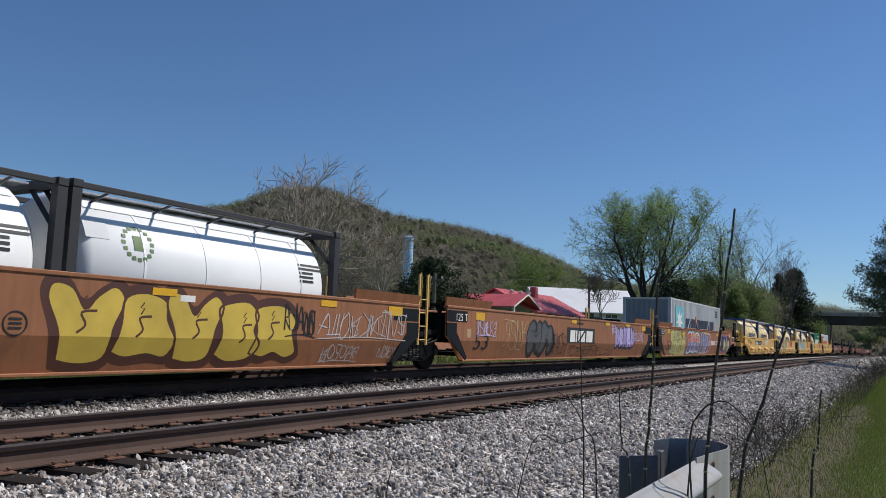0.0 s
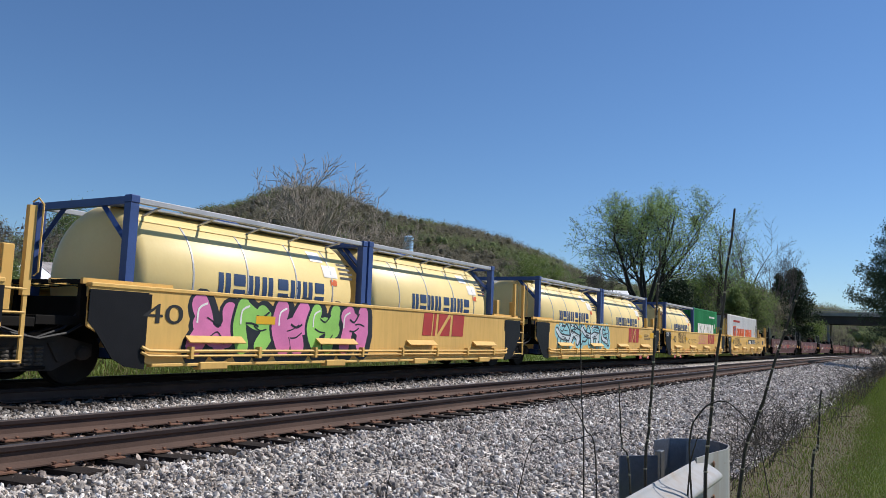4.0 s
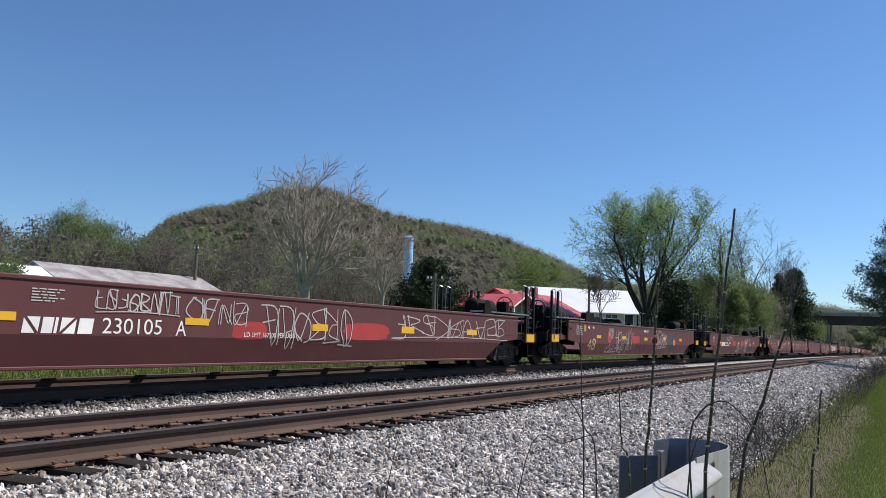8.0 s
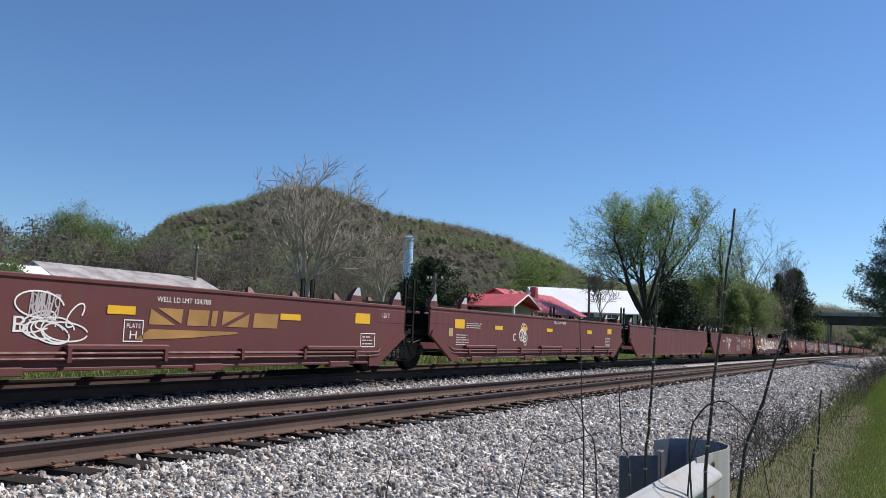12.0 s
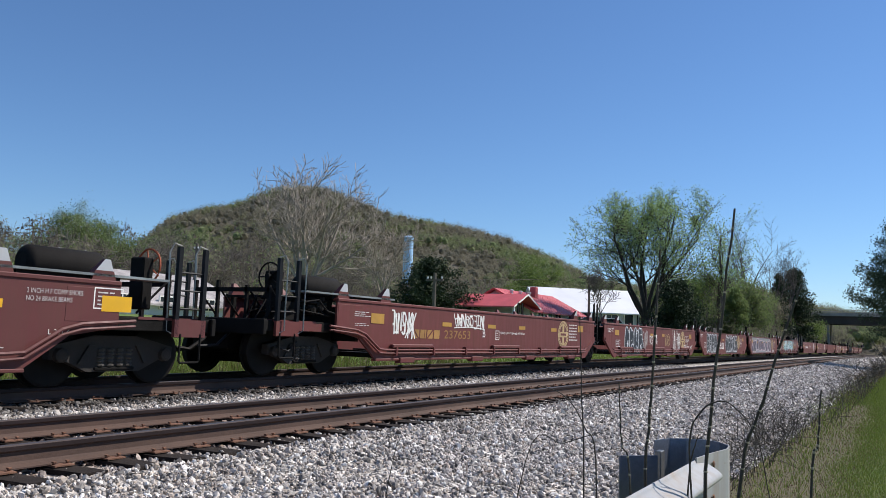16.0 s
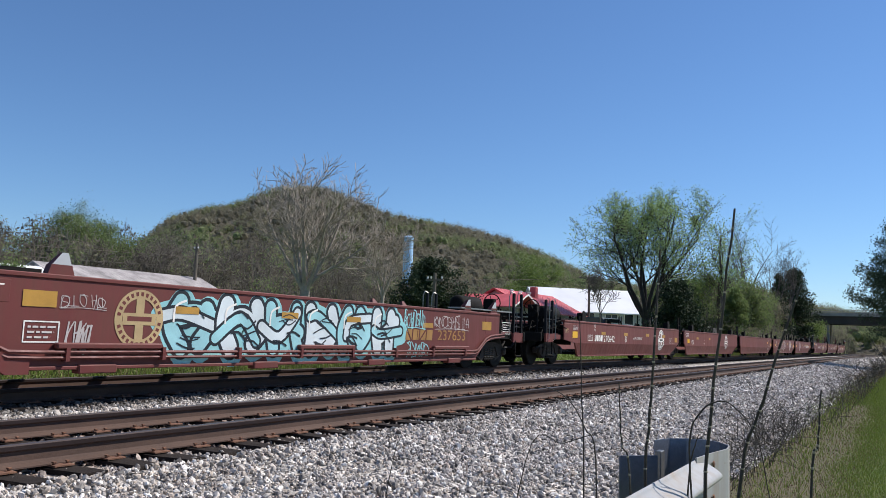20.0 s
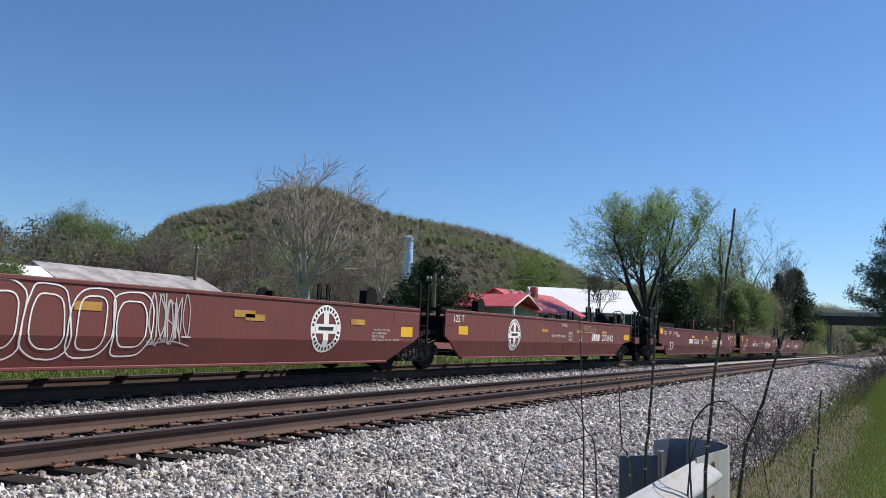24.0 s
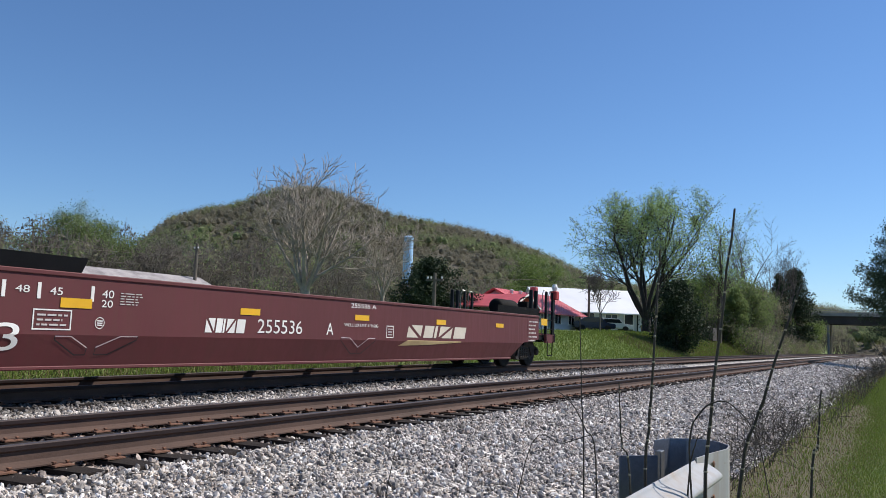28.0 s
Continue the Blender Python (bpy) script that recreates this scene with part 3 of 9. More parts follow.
# the lower left shoulder and the foot carry more green
tone_n += 0.34 * smooth01(44, 49, aa) * smooth01(56, 51, aa) + 0.2 * smooth01(26, 20, aa)
order = [("wood_d", -9, -0.28), ("wood_a", -0.28, 0.10), ("wood_b", 0.10, 0.34), ("wood_c", 0.34, 9)]
vs, fs, ix, base = [], [], [], 0
for k, (mname, lo, hi) in enumerate(order):
    sel = (tone_n >= lo) & (tone_n < hi)
    rad_ = 2.0 + 3.2 * rng.random(sel.sum()) ** 1.4
    hgt_ = rad_ * 0.9 + 3.6 * rng.random(sel.sum()) ** 1.5
    for v, f in (clumps(rng, cen[sel], rad_, hgt_, 122, 0.50, 1.12, 0.95), lumps(rng, cen[sel], rad_ * 0.57, hgt_ - 0.5, 1.05)):
        f = f[:, :3]
        vs.append(v)
        fs.append(f + base)
        ix.append(np.full(len(f), k))
        base += len(v)
woods = raw("hillside_woods", np.concatenate(vs), np.concatenate(fs), [M[o[0]] for o in order], index=np.concatenate(ix))
tagged(woods, "hillside woods, brown twigs with the first olive leaves", "woods", kind="stuff")


def thicket(name, label, boxes, seed, per, size, mats, rad=(1.2, 2.4), twigs=30):
    """Undergrowth and young wood at mid distance: (x0, x1, y0, y1, top, count) patches."""
    rng = np.random.default_rng(seed)
    vs, fs, ix, base = [], [], [], 0
    for x0, x1, y0, y1, top, cnt in boxes:
        c = np.stack([rng.uniform(x0, x1, cnt), rng.uniform(y0, y1, cnt), np.zeros(cnt)], -1)
        c[:, 2] = ground_z(c[:, 0], c[:, 1])
        h = rng.uniform(0.15, 1.0, cnt) * top
        k = rng.integers(0, len(mats), cnt)
        for m in range(len(mats)):
            sel = k == m
            if not sel.any():
                continue
            v, f = clumps(rng, c[sel], rng.uniform(*rad, sel.sum()), h[sel], per, size, 1.3)
            f = f[:, :3]
            vs.append(v)
            fs.append(f + base)
            ix.append(np.full(len(f), m))
            base += len(v)
            sg = []
            for q, hh in zip(c[sel], h[sel]):
                for _ in range(twigs // 6):
                    a = rng.uniform(0, 6.28)
                    sg.append((q[0], q[1], q[2] - 0.3, q[0] + math.cos(a) * rng.uniform(0.3, 2.0), q[1] + math.sin(a) * rng.uniform(0.3, 2.0), q[2] + hh + rng.uniform(0.6, 2.6), 0.06, 0.015))
            v, f = tubes_from(sg, 3)
            f = np.concatenate([f[:, [0, 1, 2]], f[:, [0, 2, 3]]])
            vs.append(v)
            fs.append(f + base)
            ix.append(np.full(len(f), len(mats)))
            base += len(v)
    ob = raw(name, np.concatenate(vs), np.concatenate(fs), [M[m] for m in mats] + [M["bark"]], index=np.concatenate(ix))
    return tagged(ob, label, "undergrowth", kind="stuff")


thicket("woodland_edge", "bare brown woodland edge with a few green bushes", [(60, 150, 78, 128, 9, 330), (28, 75, 62, 95, 6.0, 170), (120, 230, 55, 110, 7, 250)], 11, 110, 0.26, ["bark_twig", "bark_twig", "wood_d", "bark_twig", "wood_b", "bark_twig", "wood_c"], (1.3, 2.9), 48)
thicket("lineside_scrub", "dense dark scrub and vines along the railway bank", [(100, 175, 14.8, 17.0, 1.3, 150), (108, 172, 16.5, 27, 7.6, 420), (175, 240, 17, 40, 8, 150), (94, 110, 19, 30, 3.2, 60)], 12, 330, 0.14, ["twig_light", "wood_a", "new_leaf", "twig_light", "mid_leaf", "wood_b"], (1.0, 2.0))
thicket("far_cutting_scrub", "brown brambles on the cutting slope by the bridge", [(70, 185, -6, 0.6, 0.5, 200), (205, 300, 13.5, 45, 7, 260), (205, 300, -22, -1.5, 6, 200), (334, 352, -20, 40, 9, 240)], 13, 120, 0.16, ["wood_a", "wood_d", "wood_b"], (0.5, 1.4))


def gz(x, y):
    return float(ground_z(x, y))


def stand(fn, label, x, y, *a, **k):
    return fn(label, (x, y, gz(x, y)), *a, **k)


stand(tree, "bare grey spreading tree behind the passing train", 36.8, 31.0, 8.9, 4.8, 0.30, 21, "bark_grey", mains=10, levels=2, fork=0.24, kids=4, up=0.4, low=0.15, thin=0.015, stout=0.42, wiggle=0.10)
stand(tree, "slender bare grey tree beside the larger one", 41.5, 28.6, 6.0, 2.2, 0.12, 22, "bark_grey", mains=7, levels=2, fork=0.3, kids=4, up=0.5, thin=0.012, stout=0.5, wiggle=0.08)
stand(tree, "broad tree with fresh light green leaves", 77.4, 21.8, 13.4, 7.0, 0.42, 23, "bark_deep", "spring_leaf", 24000, 0.09, 0.26, mains=8, levels=3, fork=0.10, kids=3, up=0.45, low=0.2, thin=0.016, stout=0.55, wiggle=0.1)
stand(tree, "rounded green garden bush beside the garage", 19.7, 33.6, 1.7, 1.0, 0.07, 70, "bark", "mid_leaf", 14000, 0.06, 0.2, category="bush", mains=9, levels=2, fork=0.1, kids=3, low=0.1, stout=0.4)
stand(tree, "young tree in thin spring leaf", 98, 18.9, 14.0, 3.4, 0.25, 24, "bark_dark", "spring_leaf", 3500, 0.11, 0.4, mains=6, levels=2, fork=0.25, kids=3, thin=0.016)
stand(tree, "rounded tree in new green leaf behind the shed", 56.0, 79.0, 9.0, 6.0, 0.4, 25, "bark", "mid_leaf", 30000, 0.10, 0.4, mains=10, levels=3, fork=0.10, kids=3, low=0.1, stout=0.4)
stand(tree, "tall bare tree above the scrub", 120, 19.4, 16.5, 3.4, 0.22, 26, "bark", mains=7, levels=2, fork=0.35, kids=3, up=0.6, low=0.6, thin=0.018)
stand(tree, "slim bare tree above the scrub", 131, 17.2, 15.0, 2.6, 0.2, 27, "bark", mains=6, levels=2, fork=0.4, kids=3, up=0.6, low=0.6, thin=0.018)
stand(tree, "small bare tree by the cedar", 146, 16.5, 16.0, 2.2, 0.2, 28, "bark", mains=5, levels=2, fork=0.5, kids=3, up=0.6, low=0.6, thin=0.018)
stand(evergreen, "dark evergreen reaching over the near bank", 74, -0.9, 12.6, 5.2, 29, leaf="needle", n=100000, size=0.08, base=0.2, power=0.55)
stand(tree, "thin bare sapling on the grass bank", 63.0, 21.6, 5.2, 1.5, 0.07, 30, "bark", mains=5, levels=2, fork=0.3, kids=4, thin=0.012)
stand(tree, "light green tree on the hill foot", 120, 53, 10.0, 5.5, 0.3, 31, "bark", "new_leaf", 14000, 0.14, 0.5, mains=7, levels=2, fork=0.15, kids=4, low=0.1)
stand(tree, "light green understorey tree behind the dark bush", 96, 23.0, 7.5, 3.6, 0.2, 32, "bark_dark", "new_leaf", 9000, 0.12, 0.45, mains=7, levels=3, fork=0.12, kids=3, low=0.1)
stand(tree, "green tree among the bank scrub", 109, 18.6, 7.2, 4.0, 0.3, 33, "bark_dark", "mid_leaf", 12000, 0.12, 0.5, mains=7, levels=3, fork=0.12, kids=3, low=0.1)
stand(tree, "yellow green bush tree near the bridge pier", 176, 16.0, 6.5, 3.2, 0.2, 34, "bark_dark", "new_leaf", 7000, 0.13, 0.5, mains=6, levels=2, fork=0.12, kids=4, low=0.1)
for k, (x, y, h) in enumerate(((70, 84, 9), (78, 80, 8), (88, 84, 10), (62, 66, 6), (52, 62, 6), (100, 78, 9), (46, 64, 5.5))):
    stand(tree, "bare brown tree at the woodland edge", x, y, h, h * 0.42, 0.14, 60 + k, "bark", mains=7, levels=2, fork=0.2, kids=4, up=0.4, low=0.2, thin=0.02)
stand(evergreen, "dark cedar tree beside the houses", 60.3, 36.2, 5.6, 4.6, 41, n=26000, size=0.12, power=0.5, base=0.0)
stand(evergreen, "dark dense evergreen on the bank", 70.5, 17.2, 6.0, 3.0, 42, n=24000, size=0.10, power=0.5, base=0.0)
stand(evergreen, "tall dark cedar above the scrub", 150, 16.2, 14.5, 4.6, 43, n=12000, size=0.2, base=0.15, power=0.5)
stand(evergreen, "dark evergreen in the scrub", 140, 17.5, 12.0, 3.0, 44, n=9000, size=0.18)
stand(evergreen, "olive evergreen bush in the scrub", 104, 18.2, 7.2, 2.8, 45, leaf="mid_leaf", n=11000, size=0.13, power=0.6, base=0.0)


# ---- buildings ----
M.update(
    red_roof=plain("red_metal_roof", (0.56, 0.10, 0.105), 0.5, 0, 0.2, 3, 0.1), white_roof=plain("white_metal_roof", (0.78, 0.78, 0.80), 0.45, 0, 0.08, 2, 0),
    old_roof=plain("rusting_tin_roof", (0.37, 0.335, 0.325), 0.7, 0.1, 0.6, 3, 0.1), siding=plain("pale_siding", (0.62, 0.63, 0.64), 0.7, 0, 0.1, 2, 0.05),
    brick=plain("dark_brick_wall", (0.11, 0.075, 0.06), 0.9, 0, 0.3, 6, 0.2), glass_dark=plain("dark_window", (0.02, 0.025, 0.03), 0.1, 0, 0.1, 2, 0),
    teal=plain("teal_trim", (0.10, 0.22, 0.20), 0.6, 0, 0.1, 3, 0), pole_wood=plain("pole_wood", (0.13, 0.11, 0.09), 0.9, 0, 0.3, 5, 0.3),
    tower_paint=plain("pale_blue_tank_paint", (0.36, 0.55, 0.80), 0.5, 0, 0.12, 0.6, 0), concrete=plain("stained_concrete", (0.30, 0.28, 0.25), 0.9, 0, 0.3, 1.5, 0.2),
    girder=plain("dark_girder_steel", (0.05, 0.042, 0.038), 0.8, 0, 0.3, 1, 0.1), tyre=plain("tyre_rubber", (0.015, 0.015, 0.016), 0.8, 0, 0.1, 6, 0),
    carwhite=plain("white_car_paint", (0.7, 0.7, 0.72), 0.25, 0, 0.05, 2, 0), carblue=plain("dark_blue_car_paint", (0.02, 0.03, 0.06), 0.25, 0, 0.05, 2, 0),
)


def gable(name, label, x0, x1, y0, y1, z0, ze, zr, wall, roof, over=0.5, ribs=0.9):
    """A long low building: walls, a two-slope ribbed metal roof, with windows and doors set in."""
    b = thing(name, label, "building", "houses beyond the line", pose(x0, y0, z0))
    W_, D_, he, hr = x1 - x0, y1 - y0, ze - z0, zr - z0
    bm = bmesh.new()
    for a, c, d, e in ((0, W_, 0, 0.2), (0, W_, D_ - 0.2, D_), (0, 0.2, 0.2, D_ - 0.2), (W_ - 0.2, W_, 0.2, D_ - 0.2)):
        bx(bm, a, c, d, e, -1.2, he)
    part("wall", bm, M[wall], b)
    for xa in (0.0, W_ - 0.2):
        bm = bmesh.new()
        v = [bm.verts.new(c) for c in ((xa, 0, he), (xa, D_, he), (xa, D_ / 2, hr), (xa + 0.2, 0, he), (xa + 0.2, D_, he), (xa + 0.2, D_ / 2, hr))]
        for f in ((0, 2, 1), (3, 4, 5), (0, 1, 4, 3), (1, 2, 5, 4), (2, 0, 3, 5)):
            bm.faces.new([v[i] for i in f])
        part("gable_wall", bm, M[wall], b)
    k = (hr - he) / (D_ / 2)
    for s in (0, 1):
        bm = bmesh.new()
        ya, za = (-over, he - over * k) if s == 0 else (D_ + over, he - over * k)
        yb, zb = D_ / 2, hr
        t, rh = 0.12, min(0.04, ribs * 0.03)
        v = [bm.verts.new(c) for c in ((-over, ya, za), (W_ + over, ya, za), (W_ + over, yb, zb), (-over, yb, zb), (-over, ya, za + t), (W_ + over, ya, za + t), (W_ + over, yb, zb + t), (-over, yb, zb + t))]
        for f in ((0, 3, 2, 1), (4, 5, 6, 7), (0, 1, 5, 4), (1, 2, 6, 5), (2, 3, 7, 6), (3, 0, 4, 7)):
            bm.faces.new([v[i] for i in f])
        bmesh.ops.recalc_face_normals(bm, faces=bm.faces[:])
        part("roof", bm, M[roof], b)
        x = -over
        while x < W_ + over and ribs:
            bm = bmesh.new()
            w = [bm.verts.new(c) for c in ((x, ya, za + t), (x + 0.06, ya, za + t), (x + 0.06, yb, zb + t), (x, yb, zb + t), (x + 0.01, ya, za + t + rh), (x + 0.05, ya, za + t + rh), (x + 0.05, yb, zb + t + rh), (x + 0.01, yb, zb + t + rh))]
            for f in ((4, 5, 6, 7), (0, 1, 5, 4), (1, 2, 6, 5), (3, 0, 4, 7)):
                bm.faces.new([w[i] for i in f])
            part("roof_rib", bm, M[roof], b)
            x += ribs
    return b, W_, D_, he, hr


def window(b, x, z, w, h, wall_y=0.0, frame_mat="white"):
    bm = bmesh.new()
    for a, c, d, e in ((x - w / 2 - 0.08, x + w / 2 + 0.08, z - 0.08, z), (x - w / 2 - 0.08, x + w / 2 + 0.08, z + h, z + h + 0.08), (x - w / 2 - 0.08, x - w / 2, z, z + h), (x + w / 2, x + w / 2 + 0.08, z, z + h), (x - 0.03, x + 0.03, z, z + h)):
        bx(bm, a, c, wall_y - 0.07, wall_y + 0.02, d, e)
    f = part("window", bm, M[frame_mat], b)
    part("pane", box(x - w / 2, x + w / 2, wall_y - 0.03, wall_y + 0.01, z, z + h), M["glass_dark"], f)


def doorway(b, x, w, h, mat="glass_dark", wall_y=0.0):
    d = part("door", box(x - w / 2, x + w / 2, wall_y - 0.05, wall_y + 0.02, 0, h, 0.01), M[mat], b)
    bm = bmesh.new()
    for a, c in ((x - w / 2 - 0.1, x - w / 2), (x + w / 2, x + w / 2 + 0.1)):
        bx(bm, a, c, wall_y - 0.08, wall_y + 0.02, 0, h + 0.1)
    bx(bm, x - w / 2, x + w / 2, wall_y - 0.08, wall_y + 0.02, h, h + 0.1)
    part("door_frame", bm, M["white"], d)


shop, W_, D_, he, hr = gable("metal_building", "long pale workshop with a bright white metal roof", 0, 11.2, 0, 10.0, 0, 2.15, 4.75, "siding", "white_roof", 0.5, 0)
shop.matrix_basis = pose(80.2, 34.0, 1.85, rz=-52)
for x in (1.6, 7.8, 11.9):
    window(shop, x, 0.9, 1.3, 0.95)
doorway(shop, 4.6, 2.4, 2.0)
doorway(shop, 9.8, 0.95, 2.0, "glass_dark")
for x in (3.0, 6.6, 10.8):
    part("downpipe", box(x - 0.06, x + 0.06, -0.12, -0.01, 0, he - 0.1), M["glass_dark"], shop)

house, W_, D_, he, hr = gable("house", "low dark brick house with a faded red metal roof", 65.0, 77.5, 28.8, 35.4, 1.4, 3.45, 5.15, "siding", "red_roof", 0.7, 0.6)
for x in (2.2, 6.6, 10.2):
    window(house, x, 0.9, 1.5, 0.9)
doorway(house, 4.6, 1.0, 2.0, "teal")
for x in (1.6, 3.6, 5.6):
    bm = bmesh.new()
    lathe(bm, (x, D_ / 2 - 0.7, hr - 0.35), (0, 0, 1), [(0, 0.12), (0.3, 0.12), (0.32, 0.2), (0.42, 0.2), (0.46, 0.08)], 10)
    part("roof_vent", bm, M["siding"], house)
# porch roof that comes forward over the drive
bm = bmesh.new()
v = [bm.verts.new(c) for c in ((-4.6, -0.6, 1.95), (1.0, -0.6, 1.95), (-1.8, -0.6, 3.1), (-4.6, 5.5, 1.95), (1.0, 5.5, 1.95), (-1.8, 5.5, 3.1), (-4.6, -0.6, 2.07), (1.0, -0.6, 2.07), (-1.8, -0.6, 3.24), (-4.6, 5.5, 2.07), (1.0, 5.5, 2.07), (-1.8, 5.5, 3.24))]
for f in ((6, 8, 11, 9), (8, 7, 10, 11), (0, 3, 5, 2), (2, 5, 4, 1), (0, 2, 8, 6), (2, 1, 7, 8), (0, 6, 9, 3), (1, 4, 10, 7)):
    bm.faces.new([v[i] for i in f])
bmesh.ops.recalc_face_normals(bm, faces=bm.faces[:])
part("porch_roof", bm, M["red_roof"], house)
for x in (-4.3, 0.7):
    part("porch_post", box(x - 0.08, x + 0.08, -0.5, -0.34, -1.0, 1.96), M["siding"], house)
bm = bmesh.new()
for sx in (-1, 1):
    a = [bm.verts.new(c) for c in ((-1.8, -0.64, 3.10), (-1.8 + sx * 2.9, -0.64, 1.92), (-1.8 + sx * 2.9, -0.64, 2.08), (-1.8, -0.64, 3.27))]
    bm.faces.new(a if sx > 0 else a[::-1])
part("fascia", bm, M["white"], house)
part("chimney", box(6.2, 6.8, 2.2, 2.8, 2.2, 4.4, 0.02), M["red_roof"], house)

shed, W_, D_, he, hr = gable("tin_shed", "long old shed with a rust-streaked tin roof", 28.7, 41.0, 40.0, 50.0, 1.3, 2.2, 4.3, "siding", "old_roof", 0.4, 0.3)
for x in (2, 5.5, 9):
    window(shed, x, 0.6, 1.0, 0.7)
lean, W_, D_, he, hr = gable("garage", "small pale blue-white garage at the end of the shed", 25.4, 28.0, 40.6, 47.0, 1.3, 2.4, 3.9, "siding", "white_roof", 0.1, 0)

tank = thing("water_standpipe", "tall pale blue cylindrical water tank on the hill foot", "water tower", m=pose(210, 135.6, 0))
bm = bmesh.new()
lathe(bm, (0, 0, 2), (0, 0, 1), [(0, 1.55), (28.4, 1.55), (28.6, 1.62), (28.9, 1.62), (29.4, 0.7)], 28)
part("shell", bm, M["tower_paint"], tank)
for z in np.arange(4, 30, 3.2):
    bm = bmesh.new()
    lathe(bm, (0, 0, z), (0, 0, 1), [(0, 1.56), (0.12, 1.6), (0.24, 1.56)], 28)
    part("seam_band", bm, M["tower_paint"], tank)
bm = bmesh.new()
for dy in (-0.25, 0.25):
    tube(bm, [(-1.4, -1.0 + dy, 2), (-1.4, -1.0 + dy, 31)], 0.05, 4)
part("ladder", bm, M["tower_paint"], tank)


def utility_pole(x, y, h, arm=1.1, turn=0):
    p = thing("utility_pole", "weathered wooden utility pole with a cross arm", "utility pole", "utility poles", pose(x, y, gz(x, y), rz=turn))
    bm = bmesh.new()
    tube(bm, [(0, 0, -0.5), (0, 0, h)], 0.15, 8, 0.1)
    part("pole", bm, M["pole_wood"], p)
    part("cross_arm", box(-0.06, 0.06, -arm, arm, h - 0.5, h - 0.38), M["pole_wood"], p)
    for yy in (-arm + 0.1, 0.25, arm - 0.1):
        bm = bmesh.new()
        lathe(bm, (0, yy, h - 0.38), (0, 0, 1), [(0, 0.03), (0.06, 0.06), (0.12, 0.06), (0.16, 0.03)], 8)
        part("insulator", bm, M["siding"], p)
    return p


utility_pole(40.4, 44.4, 5.2, 0.22)
utility_pole(78.4, 28.1, 6.0)
utility_pole(41.2, 24.6, 3.2, 0.6)
wires = thing("power_lines", "thin sagging power lines between the poles", "cable")
for dz, y0, y1 in ((0, 44.4, 28.1), (-0.7, 44.8, 28.5)):
    bm = bmesh.new()
    a, b = Vector((40.4, y0, gz(40.4, 44.4) + 4.2 + dz)), Vector((78.4, y1, gz(78.4, 28.1) + 5.6 + dz))
    back = Vector((-20, y0 + 12, a.z + 0.5))
    tube(bm, [a.lerp(b, s) - Vector((0, 0, 3.2 * s * (1 - s))) for s in np.linspace(0, 1, 13)], 0.016, 4)
    tube(bm, [a.lerp(back, s) - Vector((0, 0, 3.0 * s * (1 - s))) for s in np.linspace(0, 1, 9)], 0.016, 4)
    part("wire", bm, M["pole_wood"], wires)

# ---- road bridge over the line ----
bridge = thing("road_bridge", "dark steel girder road bridge over the railway", "bridge", m=pose(188, 0, 0))
part("girder", box(-0.3, 0.3, -45, 18.5, 5.9, 7.6), M["girder"], bridge)
part("girder", box(7.7, 8.3, -45, 18.5, 5.9, 7.6), M["girder"], bridge)
part("deck", box(-0.9, 9.2, -45, 22, 7.6, 8.1), M["concrete"], bridge)
for x in (-0.9, 9.0):
    bm = bmesh.new()
    bx(bm, x, x + 0.2, -45, 22, 8.1, 8.35)
    bx(bm, x + 0.05, x + 0.15, -45, 22, 8.85, 9.0)
    for y in np.arange(-44, 22, 2.2):
        bx(bm, x + 0.04, x + 0.16, y - 0.08, y + 0.08, 8.35, 8.85)
    part("parapet", bm, M["concrete"], bridge)
for x in (0.4, 7.6):
    bm = bmesh.new()
    tube(bm, [(x, 13.9, -2.0), (x, 13.9, 5.9)], 0.24, 10)
    part("pier_column", bm, M["concrete"], bridge)
part("abutment", box(-1, 9.4, 18.5, 20.0, -1.5, 7.6), M["concrete"], bridge)


# ---- parked cars and yard things ----
def parked_car(x, y, paint_, label, turn=0):
    c = thing("parked_car", label, "car", "parked cars", pose(x, y, gz(x, y), rz=turn))
    bm = bmesh.new()
    slab(bm, [(-2.1, 0.35), (2.1, 0.35), (2.15, 0.8), (1.2, 0.92), (0.7, 1.42), (-0.9, 1.45), (-1.6, 0.98), (-2.1, 0.9)], -0.85, 0.85)
    bmesh.ops.recalc_face_normals(bm, faces=bm.faces[:])
    bmesh.ops.bevel(bm, geom=bm.edges[:], offset=0.06, segments=2, affect="EDGES")
    part("body", bm, M[paint_], c)
    bm = bmesh.new()
    slab(bm, [(-1.3, 0.98), (0.95, 0.96), (0.62, 1.34), (-0.85, 1.36)], -0.862, 0.862)
    part("window", bm, M["glass_dark"], c)
    for xx in (-1.3, 1.3):
        for yy in (-0.82, 0.82):
            bm = bmesh.new()
            lathe(bm, (xx, yy - 0.1, 0.33), (0, 1, 0), [(0, 0.24), (0.02, 0.33), (0.18, 0.33), (0.2, 0.24)], 14)
            part("wheel", bm, M["tyre"], c)


parked_car(80.5, 26.4, "carwhite", "white car parked outside the workshop", -58)
parked_car(76.6, 27.0, "carblue", "dark car parked by the workshop", -58)
parked_car(77.8, 31.6, "carwhite", "white low car parked outside the workshop", -50)
bin_ = thing("metal_cabinet", "grey equipment cabinet on the bank", "cabinet", m=pose(95.5, 19.5, gz(95.5, 19.5)))
part("body", box(-1.0, 1.0, -0.6, 0.6, 0, 1.5, 0.03), M["girder"], bin_)
part("door", box(1.0, 1.03, -0.55, 0.55, 0.1, 1.4), M["siding"], bin_)
